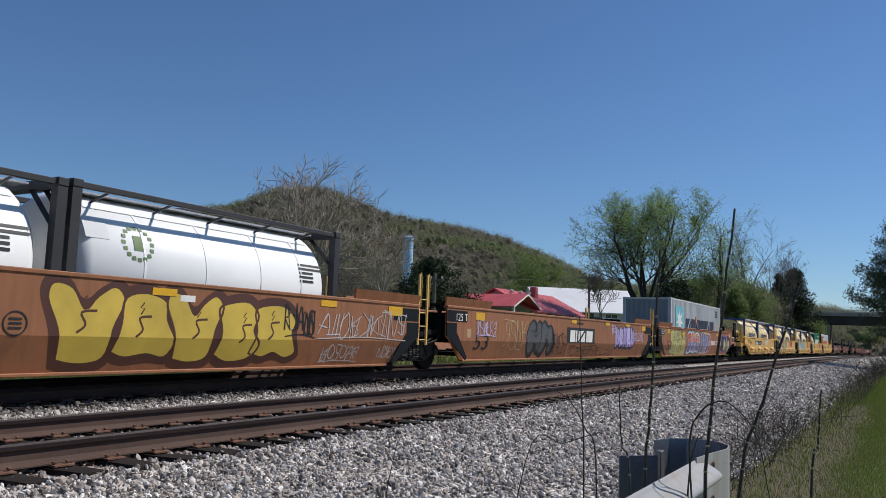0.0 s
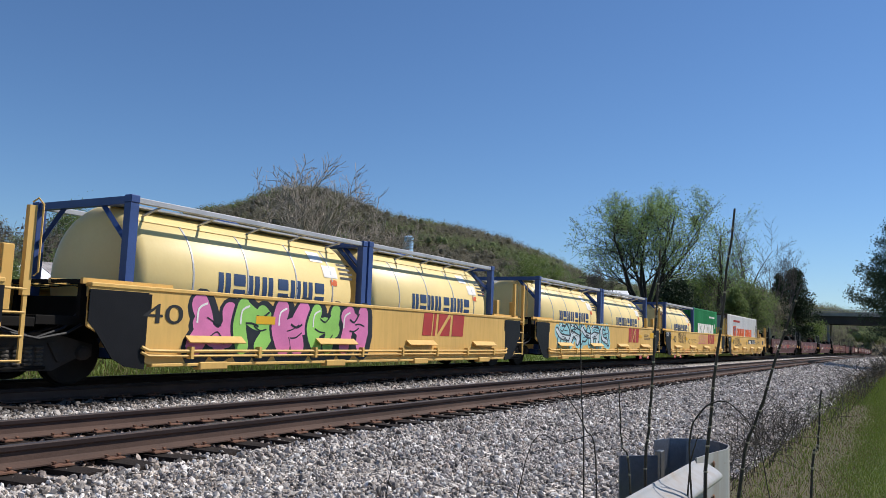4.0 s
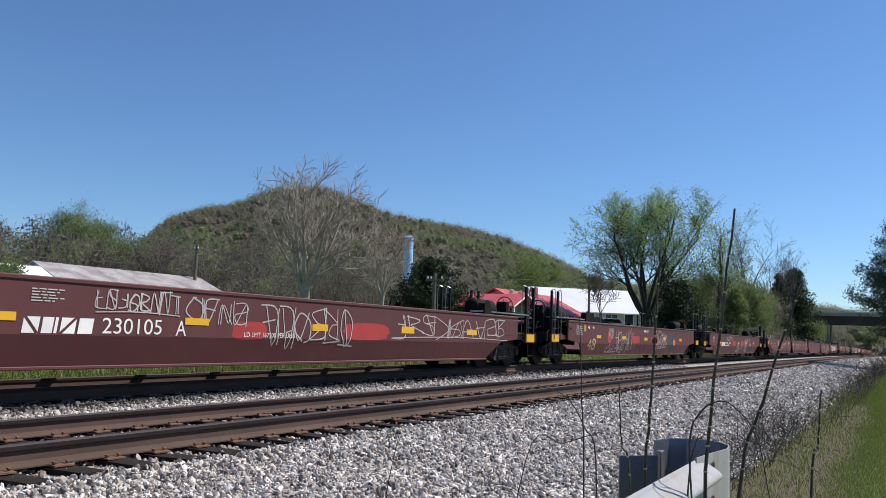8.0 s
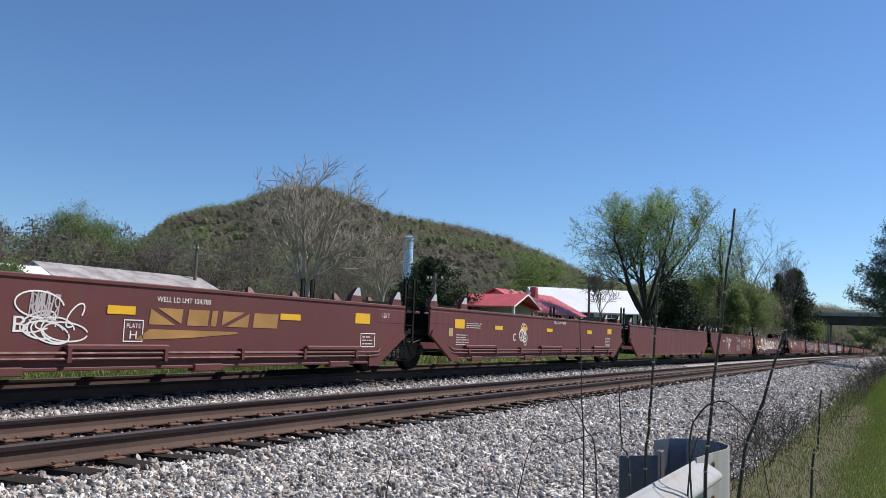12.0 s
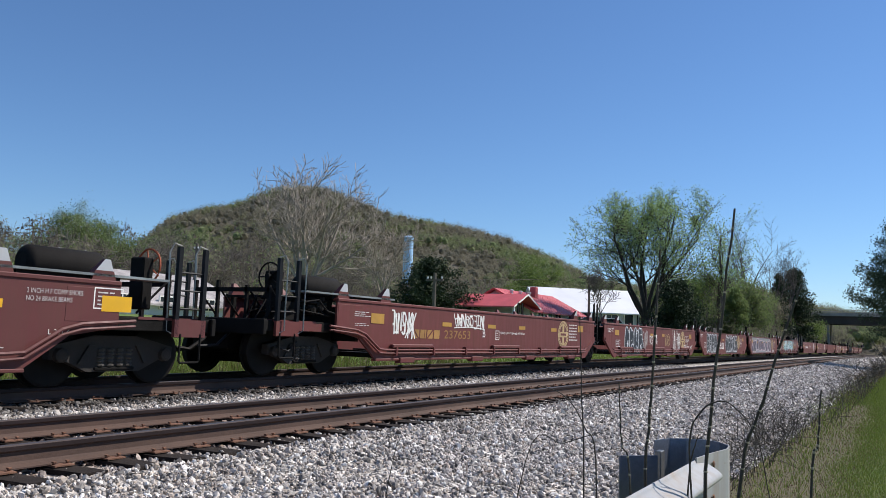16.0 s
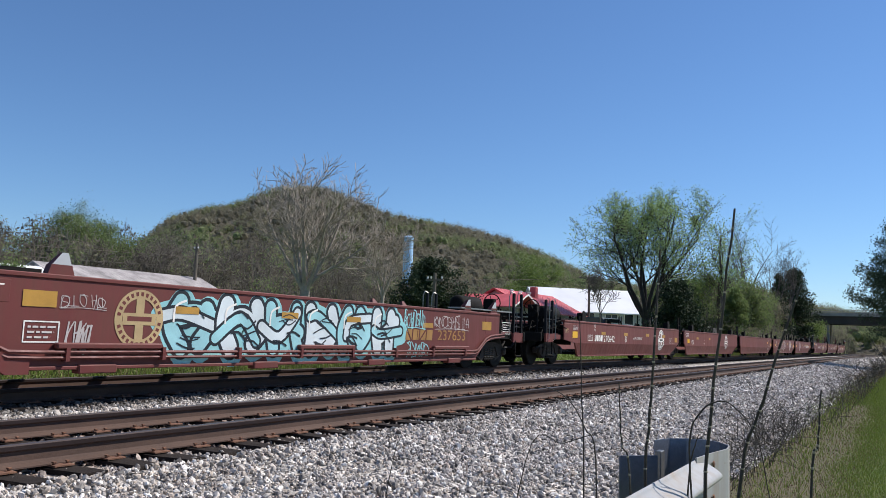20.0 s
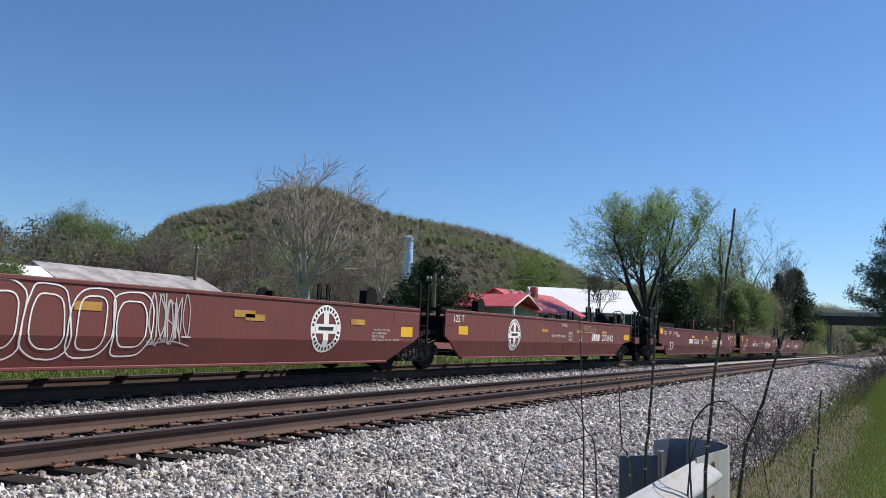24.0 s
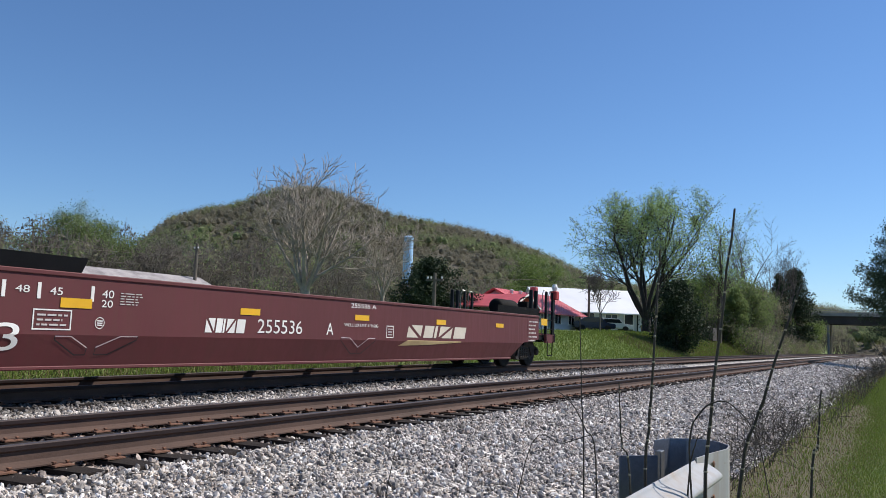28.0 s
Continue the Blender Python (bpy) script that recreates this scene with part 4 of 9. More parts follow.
# ---- the train ----
MOVING = []
CREASED = {}
WHEELS = []
SIDE = 1.55
LIFT = 0.045  # of the bodies over their trucks
LEAN = 0.33  # of the side below its crease


def wall_outline(L, e0, e1, zt, kinds, lo=0.265):
    """Outline of a well car's side in x and z, from truck to truck; the ends step up over the trucks."""
    left = [(e0, zt), (e0, 0.80)] + ([(e0 + 0.3, 0.77), (1.1, 0.70), (1.72, lo)] if kinds[0] == "end" else [(1.65, lo)])
    right = [(L - e1, zt), (L - e1, 0.80)] + ([(L - e1 - 0.3, 0.77), (L - 1.1, 0.70), (L - 1.72, lo)] if kinds[1] == "end" else [(L - 1.65, lo)])
    return left + right[::-1]


def side_wall(L, e0, e1, zt, kinds, crease, sgn, lo):
    """The side sheet: upright above the crease, leaning inwards below it."""
    pts = wall_outline(L, e0, e1, zt, kinds, lo)
    zc = 0.69

    def cross(a, b):
        t = (zc - a[1]) / (b[1] - a[1])
        return (a[0] + t * (b[0] - a[0]), zc)
    up, low = [], []
    for i, a in enumerate(pts):
        b = pts[(i + 1) % len(pts)]
        (up if a[1] > zc else low).append(a)
        if (a[1] > zc) != (b[1] > zc):
            c = cross(a, b)
            up.append(c)
            low.append(c)
    lean = LEAN if crease else 0.0

    def yy(z, back):
        return sgn * (-SIDE + (lean * max(0, zc - z)) + (0.05 if back else 0))
    bm = bmesh.new()
    for ring in (up, low):
        for back in (False, True):
            vs = [bm.verts.new((x, yy(z, back), z)) for x, z in ring]
            bm.faces.new(vs if back else vs[::-1])
    for i, a in enumerate(pts):
        b = pts[(i + 1) % len(pts)]
        segs = [a, cross(a, b), b] if (a[1] > zc) != (b[1] > zc) else [a, b]
        for c, d in zip(segs, segs[1:]):
            bm.faces.new([bm.verts.new((c[0], yy(c[1], False), c[1])), bm.verts.new((d[0], yy(d[1], False), d[1])), bm.verts.new((d[0], yy(d[1], True), d[1])), bm.verts.new((c[0], yy(c[1], True), c[1]))])
    bmesh.ops.remove_doubles(bm, verts=bm.verts[:], dist=0.0005)
    bmesh.ops.recalc_face_normals(bm, faces=bm.faces[:])
    return bm


MESHES = {}


def shared(name, key, make, material, parent, label="", at=(0, 0, 0), rz=0):
    """A part whose mesh is made once for a key."""
    if key not in MESHES:
        bm = make()
        me = bpy.data.meshes.new(name)
        bm.to_mesh(me)
        bm.free()
        for k in (material if isinstance(material, (list, tuple)) else [material]):
            me.materials.append(k)
        MESHES[key] = me
    ob = new(name, MESHES[key])
    ob.parent = parent
    ob.matrix_basis = pose(*at, rz=rz)
    if label:
        tagged(ob, label)
    return ob


def mk_frame():
    bm = bmesh.new()
    slab(bm, [(-1.05, 0.58), (-1.05, 0.40), (-0.80, 0.38), (-0.45, 0.22), (0.45, 0.22), (0.80, 0.38), (1.05, 0.40), (1.05, 0.58), (0.72, 0.66), (0.36, 0.74), (-0.36, 0.74), (-0.72, 0.66)], -0.07, 0.07)
    for x in (-0.89, 0.89):
        lathe(bm, (x, -0.16, 0.46), (0, 1, 0), [(0, 0.06), (0.02, 0.10), (0.10, 0.11)], 10)
    slab(bm, [(-0.46, 0.60), (-0.62, 0.34), (-0.5, 0.34), (-0.34, 0.60)], -0.11, -0.06)
    slab(bm, [(0.34, 0.60), (0.50, 0.34), (0.62, 0.34), (0.46, 0.60)], -0.11, -0.06)
    return bm


def mk_spring():
    bm = bmesh.new()
    prof = []
    for k in range(5):
        prof += [(k * 0.055, 0.05), (k * 0.055 + 0.016, 0.072), (k * 0.055 + 0.034, 0.072), (k * 0.055 + 0.05, 0.05)]
    lathe(bm, (0, 0, 0.29), (0, 0, 1), prof, 8)
    return bm


def mk_wheelset():
    bm = bmesh.new()
    for s in (-1, 1):
        prof = [(-0.085, 0.30), (-0.085, 0.42), (-0.075, 0.455), (0.045, 0.462), (0.05, 0.487), (0.078, 0.48), (0.078, 0.40), (0.03, 0.385), (0.0, 0.22), (0.03, 0.12), (0.09, 0.11)]
        lathe(bm, (0, s * 0.765, 0), (0, -s, 0), prof, 24)
        for k in range(3):
            a = 2 * math.pi * k / 3
            lathe(bm, (0.28 * math.cos(a), s * 0.79, 0.28 * math.sin(a)), (0, s, 0), [(0, 0.03), (0.02, 0.03)], 6)
    lathe(bm, (0, -1.05, 0), (0, 1, 0), [(0, 0.07), (2.1, 0.07)], 10)
    return bm


def truck(parent, x, s0):
    t = shared("truck", "bolster", lambda: box(-0.22, 0.22, -1.0, 1.0, 0.50, 0.72, 0.03), M["grime"], parent, "dark grimy freight truck", (x, 0, -LIFT))
    for sg in (-1, 1):
        shared("side_frame", "side_frame", mk_frame, M["frame_iron"], t, "", (0, sg * 1.0, 0), 0 if sg < 0 else 180)
        shared("spring_seat", "seat", lambda: box(-0.34, 0.34, -0.07, 0.07, 0.24, 0.285, 0.01), M["grime"], t, "", (0, sg * 1.03, 0))
        if sg < 0:
            for xx in (-0.24, -0.08, 0.08, 0.24):
                shared("spring", "spring", mk_spring, M["spring"], t, "", (xx, -1.05, 0))
    shared("brake_beam", "brake_beam", lambda: box(-0.62, 0.62, -0.62, 0.62, 0.20, 0.44, 0.02), M["grime"], t)
    for dx in (-0.89, 0.89):
        w = shared("wheelset", "wheelset", mk_wheelset, M["steel"], t, "", (dx, 0, 0.46))
        WHEELS.append((w, s0 + x, dx))
    return t


def mk_ladder(z0, z1, w):
    bm = bmesh.new()
    for x in (0, w):
        bx(bm, x - 0.03, x + 0.03, -0.02, 0.02, z0, z1)
    z = z0 + 0.12
    while z < min(z1, 1.7):
        tube(bm, [(0, 0, z), (w, 0, z)], 0.014, 5)
        z += 0.31
    for x in (0, w):
        tube(bm, [(x + 0.09, 0, z1 - 0.75), (x + 0.11, 0, z1 - 0.06), (x + 0.06, 0, z1 + 0.03), (x, 0, z1 - 0.04)], 0.014, 5)
    return bm


def mk_wide_ladder():
    """Rungs below, broad posts with grab loops above."""
    bm = bmesh.new()
    for x in (0, 0.6):
        bx(bm, x - 0.025, x + 0.025, -0.02, 0.02, 0.34, 1.35)
        bx(bm, x - 0.05, x + 0.05, -0.03, 0.05, 1.2, 2.36)
        tube(bm, [(x + 0.06, -0.05, 1.45), (x + 0.10, -0.08, 1.5), (x + 0.10, -0.08, 2.38), (x + 0.05, -0.04, 2.46), (x, 0, 2.4)], 0.014, 5)
    for z in (0.37, 0.68, 0.98, 1.28):
        tube(bm, [(0, -0.02, z), (0.6, -0.02, z)], 0.016, 5)
    return bm


def mk_grab_post():
    bm = bmesh.new()
    bx(bm, -0.036, 0.036, -0.03, 0.04, 0.72, 2.2)
    tube(bm, [(0.02, -0.03, 0.75), (0.10, -0.08, 0.8), (0.12, -0.08, 2.12), (0.06, -0.06, 2.26), (-0.03, 0, 2.22)], 0.015, 5)
    return bm


def mk_post_only(top):
    bm = bmesh.new()
    bx(bm, -0.036, 0.036, -0.03, 0.04, 0.72, top)
    return bm


def mk_rail_only(top):
    bm = bmesh.new()
    tube(bm, [(0.02, -0.03, 0.75), (0.10, -0.08, 0.8), (0.12, -0.08, top - 0.08), (0.06, -0.06, top + 0.05), (-0.03, 0, top + 0.01)], 0.014, 5)
    return bm


def mk_bracket():
    bm = bmesh.new()
    for sy in (-1, 1):
        bx(bm, 0.58, 0.80, sy * 1.18 - 0.05, sy * 1.18 + 0.05, 1.3, 2.05)
        bx(bm, 0.28, 0.58, sy * 1.2 - 0.12, sy * 1.2 + 0.12, 1.3, 1.58)
        bx(bm, 0.30, 0.33, sy * 1.2 - 0.14, sy * 1.2 + 0.14, 1.3, 1.72)
    return bm


def mk_band(r):
    bm = bmesh.new()
    lathe(bm, (0, 0, 0), (1, 0, 0), [(0, r - 0.01), (0.001, r + 0.002), (0.2, r + 0.002), (0.201, r - 0.01)], 18)
    return bm


def mk_valves():
    """Brake valves, rods and pipes that crowd the end platform."""
    bm = bmesh.new()
    r = random.Random(6)
    for x, y, z, rad, l in ((-0.1, -1.25, 1.12, 0.11, 0.34), (-0.32, -1.2, 1.1, 0.08, 0.28), (0.1, -1.3, 1.2, 0.09, 0.3), (-0.1, -0.6, 1.05, 0.13, 0.4), (-0.5, -0.9, 1.02, 0.07, 0.25)):
        lathe(bm, (x, y, z), (0, 0, 1), [(0, rad * 0.8), (0.04, rad), (l * 0.4, rad), (l * 0.45, rad * 0.6), (l * 0.6, rad * 0.6), (l * 0.65, rad * 1.1), (l * 0.9, rad * 1.1), (l, rad * 0.4)], 10)
        lathe(bm, (x - 0.16, y - 0.02, z + l * 0.4), (1, 0, 0), [(0, rad * 0.5), (0.03, rad * 0.62), (0.3, rad * 0.62), (0.32, rad * 0.4)], 8)
    for k in range(7):
        y = -1.35 + 0.11 * k
        tube(bm, [(-1.1 + r.uniform(-0.1, 0.2), y, 1.05 + r.uniform(0, 0.12)), (-0.5, y + 0.05, 1.1 + r.uniform(0, 0.2)), (-0.1, y, 1.15 + r.uniform(-0.1, 0.3)), (0.35, y - 0.05, 1.1)], 0.017, 5)
    tube(bm, [(-0.62, -1.5, 1.34), (-0.2, -1.52, 1.40), (0.05, -1.54, 1.2), (0.25, -1.56, 1.16)], 0.02, 5)
    return bm


def rung(w):
    bm = bmesh.new()
    tube(bm, [(-w / 2, 0, 0), (w / 2, 0, 0)], 0.016, 5)
    return bm


def mk_rigging():
    """Levers, angled rods, a retainer box and pipe loops that fill the end above the coupler."""
    bm = bmesh.new()
    for y in (-1.1, -0.55, 0.2, 0.8):
        bx(bm, -1.15, -1.09, y - 0.03, y + 0.03, 0.9, 1.62 + 0.1 * (y > 0))
        tube(bm, [(-1.12, y, 1.6), (-0.5, y + 0.05, 1.05)], 0.02, 5)
    bx(bm, -1.15, -1.1, -1.12, 0.84, 1.5, 1.58)
    bx(bm, -0.95, -0.6, -1.28, -1.0, 1.0, 1.34)
    bx(bm, -0.5, -0.15, -1.05, -0.8, 0.98, 1.45)
    for k in range(4):
        y = -1.3 + 0.22 * k
        tube(bm, [(-1.2, y, 1.0), (-0.9, y + 0.04, 1.22 + 0.07 * k), (-0.4, y + 0.02, 1.2 + 0.05 * k), (0.1, y, 1.38), (0.5, y, 1.4)], 0.018, 5)
    tube(bm, [(-1.2, -0.2, 0.7), (-1.35, -0.25, 0.45), (-1.1, -0.3, 0.3), (-0.8, -0.3, 0.5)], 0.028, 6)
    return bm


def mk_end_plate():
    bm = bmesh.new()
    bx(bm, -1.32, -0.70, -1.5, -1.44, 0.70, 0.97)
    bx(bm, -1.32, -0.70, 1.44, 1.5, 0.70, 0.97)
    bx(bm, -0.70, 0.0, -1.46, -1.40, 0.80, 0.95)
    bx(bm, -1.3, -0.1, -1.4, 1.4, 0.95, 0.99)
    return bm


def mk_hoses():
    bm = bmesh.new()
    tube(bm, [(-1.3, -0.5, 0.85), (-1.55, -0.55, 0.7), (-1.75, -0.5, 0.5), (-2.1, -0.4, 0.48)], 0.03, 6)
    tube(bm, [(-0.9, -1.2, 0.7), (-1.0, -1.25, 0.5), (-0.7, -1.25, 0.42), (-0.4, -1.2, 0.6)], 0.022, 6)
    return bm


def mk_joint_hose():
    """Air hoses that droop across the joint between two wells."""
    bm = bmesh.new()
    for y, z, d in ((-1.25, 1.0, 0.35), (-1.05, 0.95, 0.25), (-1.35, 0.85, 0.2)):
        tube(bm, [(-0.65, y, z), (-0.45, y - 0.03, z - d * 0.6), (0, y - 0.05, z - d), (0.42, y - 0.03, z - d * 0.6), (0.65, y, z)], 0.022, 6)
    return bm


def mk_stirrup():
    bm = bmesh.new()
    tube(bm, [(0, 0, 0.75), (0, 0, 0.34), (0.02, 0, 0.31), (0.38, 0, 0.31), (0.4, 0, 0.34), (0.4, 0, 0.75)], 0.018, 5)
    return bm


def mk_guide():
    """A corner guide that steers containers into the well: a bent plate with a pale tip."""
    bm = bmesh.new()
    slab(bm, [(-0.2, 0), (0.2, 0), (0.15, 0.15), (-0.15, 0.15)], -0.05, 0.07)
    a = [bm.verts.new(c) for c in ((-0.14, -0.05, 0.15), (0.14, -0.05, 0.15), (0.14, 0.07, 0.15), (-0.14, 0.07, 0.15), (-0.03, -0.08, 0.31), (0.06, -0.08, 0.31), (0.06, -0.02, 0.31), (-0.03, -0.02, 0.31))]
    for f in ((4, 5, 6, 7), (0, 1, 5, 4), (1, 2, 6, 5), (2, 3, 7, 6), (3, 0, 4, 7)):
        fc = bm.faces.new([a[i] for i in f])
        fc.material_index = 1 if f == (0, 1, 5, 4) else 0
    return bm


def mk_ear():
    """A dark rounded guide plate standing on the top chord."""
    bm = bmesh.new()
    slab(bm, [(-0.2, 0), (0.2, 0), (0.2, 0.2), (0.12, 0.34), (-0.05, 0.38), (-0.18, 0.28)], -0.09, -0.05)
    slab(bm, [(-0.16, 0), (-0.1, 0), (-0.1, 0.3), (-0.16, 0.3)], -0.05, 0.12)
    return bm


def mk_tank(r=0.2, l=0.95):
    bm = bmesh.new()
    lathe(bm, (0, 0, 0), (1, 0, 0), [(0, r * 0.55), (0.05, r * 0.88), (0.1, r), (l - 0.1, r), (l - 0.05, r * 0.88), (l, r * 0.55)], 32)
    for f in bm.faces:
        f.smooth = len(f.verts) == 4
    return bm


def mk_brakewheel(r=0.27):
    bm = bmesh.new()
    ring = [(0.02 * math.sin(0), r * math.cos(a), r * math.sin(a)) for a in np.linspace(0, 2 * math.pi, 21)]
    tube(bm, ring, 0.018, 5)
    for k in range(5):
        a = 2 * math.pi * k / 5
        tube(bm, [(0, 0, 0), (0.02, r * math.cos(a), r * math.sin(a))], 0.012, 4)
    lathe(bm, (-0.08, 0, 0), (1, 0, 0), [(0, 0.06), (0.12, 0.05)], 8)
    return bm


def mk_coupler():
    bm = bmesh.new()
    bx(bm, -0.9, -0.1, -0.09, 0.09, 0.72, 0.94)
    slab(bm, [(-1.25, 0.66), (-0.9, 0.70), (-0.9, 0.96), (-1.25, 1.0)], -0.17, 0.17)
    tube(bm, [(-1.0, -0.3, 0.78), (-1.15, -0.32, 0.6), (-1.45, -0.3, 0.42), (-1.7, -0.25, 0.45)], 0.035, 6)
    return bm


def mk_cap(w):
    """A flared guide plate on the end of the top chord, leaning outwards."""
    bm = bmesh.new()
    a = [bm.verts.new(c) for c in ((0, 0.04, 0), (w, 0.04, 0), (w + 0.06, -0.02, 0.22), (-0.06, -0.02, 0.22), (0, 0.08, 0), (w, 0.08, 0), (w + 0.06, 0.04, 0.22), (-0.06, 0.04, 0.22))]
    for f in ((0, 1, 2, 3), (7, 6, 5, 4), (3, 2, 6, 7), (0, 3, 7, 4), (2, 1, 5, 6)):
        bm.faces.new([a[i] for i in f])
    return bm


TYPES = {
    # art / end edge offsets, top height, crease, body colour, end colour, ladder top, ladder colour, trim
    "ttx53": dict(ea=0.65, ee=0.3, zt=1.50, crease=True, body="brown", ends="black", lad=2.25, ladc="yellow", cap=2.4, flap=0, guide="", low=0.07),
    "ttx40": dict(ea=0.60, ee=-0.08, zt=1.36, crease=False, body="yellow", ends="black", lad=2.45, ladc="yellow", cap=0, flap=4, guide=""),
    "bn48": dict(ea=0.6, ee=0.0, zt=1.40, crease=True, body="red48", ends="red48", lad=2.35, ladc="grime", cap=0, flap=0, guide="ear"),
    "bn38": dict(ea=0.55, ee=0.35, zt=1.43, crease=False, body="red40", ends="red40", lad=2.10, ladc="grime", cap=0, flap=3, guide="tip"),
    "bn37": dict(ea=0.55, ee=0.35, zt=1.43, crease=False, body="red37", ends="red37", lad=2.10, ladc="grime", cap=0, flap=3, guide="tip"),
    "bn70": dict(ea=0.6, ee=0.1, zt=1.40, crease=True, body="red70", ends="red70", lad=2.02, ladc="grime", cap=0, flap=0, guide="ear"),
    "bn53": dict(ea=0.8, ee=0.0, zt=1.48, crease=True, body="red53", ends="red53", lad=2.3, ladc="grime", cap=2.8, flap=0, guide=""),
}


def well_unit(kind, s0, L, ends, label, flaps=True):
    """One well of a container car between the truck at x = 0 and the truck at x = L."""
    T = TYPES[kind]
    u = thing("well_car", label, "freight car", "cars of the train")
    MOVING.append((u, s0, LIFT))
    CREASED[u.name] = T["crease"]
    body, endm = M[T["body"]], M[T["ends"]]
    e0 = T["ea"] if ends[0] == "art" else T["ee"]
    e1 = T["ea"] if ends[1] == "art" else T["ee"]
    zt = T["zt"]
    key = (kind, round(L, 1), ends)
    for sg, nm in ((1, "near"), (-1, "far")):
        shared("side_wall", ("side", nm) + key, lambda: side_wall(L, e0, e1, zt, ends, T["crease"], sg, 0.265 - T.get("low", 0)), body, u)
        y = -sg * SIDE
        shared("top_chord", ("chord", nm) + key, lambda: box(e0, L - e1, min(y - sg * 0.02, y + sg * 0.12), max(y - sg * 0.02, y + sg * 0.12), zt - 0.02, zt + 0.045, 0.012), body, u)
        yl = y + sg * (0.14 if T["crease"] else 0.0)
        shared("bottom_sill", ("sill", nm) + key, lambda: box(1.7, L - 1.7, min(yl - sg * 0.03, yl + sg * 0.1), max(yl - sg * 0.03, yl + sg * 0.1), 0.225 - T.get("low", 0), 0.275 - T.get("low", 0), 0.01), body, u)
    # inside: floor beams and end bulkheads
    def mk_floor():
        bm = bmesh.new()
        for k in range(9):
            x = 2.0 + (L - 4.0) * k / 8
            bx(bm, x - 0.1, x + 0.1, -1.38, 1.38, 0.28, 0.38)
        bx(bm, 1.8, L - 1.8, -0.25, 0.25, 0.29, 0.35)
        return bm
    shared("floor_beams", ("floor",) + key, mk_floor, M["grime"], u)
    for side in (0, 1):
        e = (e0, e1)[side]
        sx = 1 if side == 0 else -1
        X = 0 if side == 0 else L

        def at(a):
            return X + sx * a
        lo, hi = sorted((at(e + 0.75), at(e + 0.85)))
        shared("bulkhead", ("bulk", side) + key, lambda: box(lo, hi, -1.46, 1.46, 0.62, zt - 0.12), M["grime"], u)
        out = -0.55 if ends[side] == "art" else -1.5
        lo2, hi2 = sorted((at(out + (0.55 if ends[side] == "art" else 0)), at(e + 0.9)))
        shared("end_platform", ("plat", side) + key, lambda: box(lo2, hi2, -1.3, 1.3, 0.80, 0.93, 0.01), M["grime"], u)
        lo3, hi3 = sorted((at(e - 0.05), at(e + 1.5)))
        wlk = shared("end_walkway", ("rack", kind, round(hi3 - lo3, 2)), lambda: box(0, hi3 - lo3, -1.45, -1.39, zt + 0.02, zt + 0.1), body if kind == "ttx40" else M["grime"], u, "open grating over the end", (lo3, 0, 0))
        for yy in (0.72, 1.42, 2.12, 2.84):
            shared("walkway_bar", ("rack", kind, round(hi3 - lo3, 2)), None, None, wlk, "", (0, yy, 0))
        for xx in np.linspace(0.03, hi3 - lo3 - 0.03, 6):
            shared("walkway_slat", ("slat", kind), lambda: box(-0.03, 0.03, -1.39, 1.39, zt + 0.03, zt + 0.08), M["grime"], wlk, "", (xx, 0, 0))
        for xx in (0.1, (hi3 - lo3) / 2, hi3 - lo3 - 0.1):
            for yy in (-1.3, 1.3):
                shared("walkway_post", ("wpost", kind), lambda: box(-0.04, 0.04, -0.04, 0.04, 0.9, zt + 0.03), M["grime"], wlk, "", (xx, yy, 0))
        # equipment box or panel on the side of the end
        if ends[side] == "art":
            lo4, hi4 = sorted((at(e), at(e + 1.05)))
            for sg in (1, -1):
                y = -sg * (SIDE + 0.004)
                shared("end_panel", ("panel", side, sg) + key, lambda: box(lo4, hi4, min(y, y + sg * 0.05), max(y, y + sg * 0.05), zt - 0.36, zt - 0.06, 0.012), endm, u)
            if T["ends"] == "black":
                def mk_black():
                    bm = bmesh.new()
                    if kind == "ttx40":
                        o = [(e, 0.86), (0.76, 0.70), (1.02, 0.36), (1.25, 0.24), (1.58, 0.19), (1.58, zt - 0.05), (e, zt - 0.05)]
                    else:
                        o = [(e, 0.80), (1.65, 0.2), (1.72, 0.26), (1.15, 0.9), (1.15, zt - 0.38), (e, zt - 0.38)]
                    slab(bm, [(at(a), b) for a, b in (o if side == 0 else o[::-1])], -SIDE - 0.006, -SIDE + 0.02)
                    bmesh.ops.recalc_face_normals(bm, faces=bm.faces[:])
                    return bm
                shared("end_gusset", ("gusset", side) + key, mk_black, endm, u)
            else:
                def mk_gus():
                    bm = bmesh.new()
                    o = [(e + 0.1, 0.92), (e, 0.80), (1.6, 0.18), (1.9, 0.18), (1.9, 0.42), (1.55, 0.45)]
                    slab(bm, [(at(a), b) for a, b in (o if side == 0 else o[::-1])], -SIDE - 0.05, -SIDE + 0.02)
                    bmesh.ops.recalc_face_normals(bm, faces=bm.faces[:])
                    return bm
                if T["flap"]:
                    shared("end_gusset", ("gusset", side) + key, mk_gus, endm, u)
        else:
            lo4, hi4 = sorted((at(e + 0.02), at(e + 0.85)))
            for sg in (1, -1):
                y = -sg * (SIDE + 0.004)
                shared("end_box", ("ebox", side, sg) + key, lambda: box(lo4, hi4, min(y, y + sg * 0.05), max(y, y + sg * 0.05), 0.88, zt - 0.06, 0.015), endm if T["ends"] != "black" else body, u)
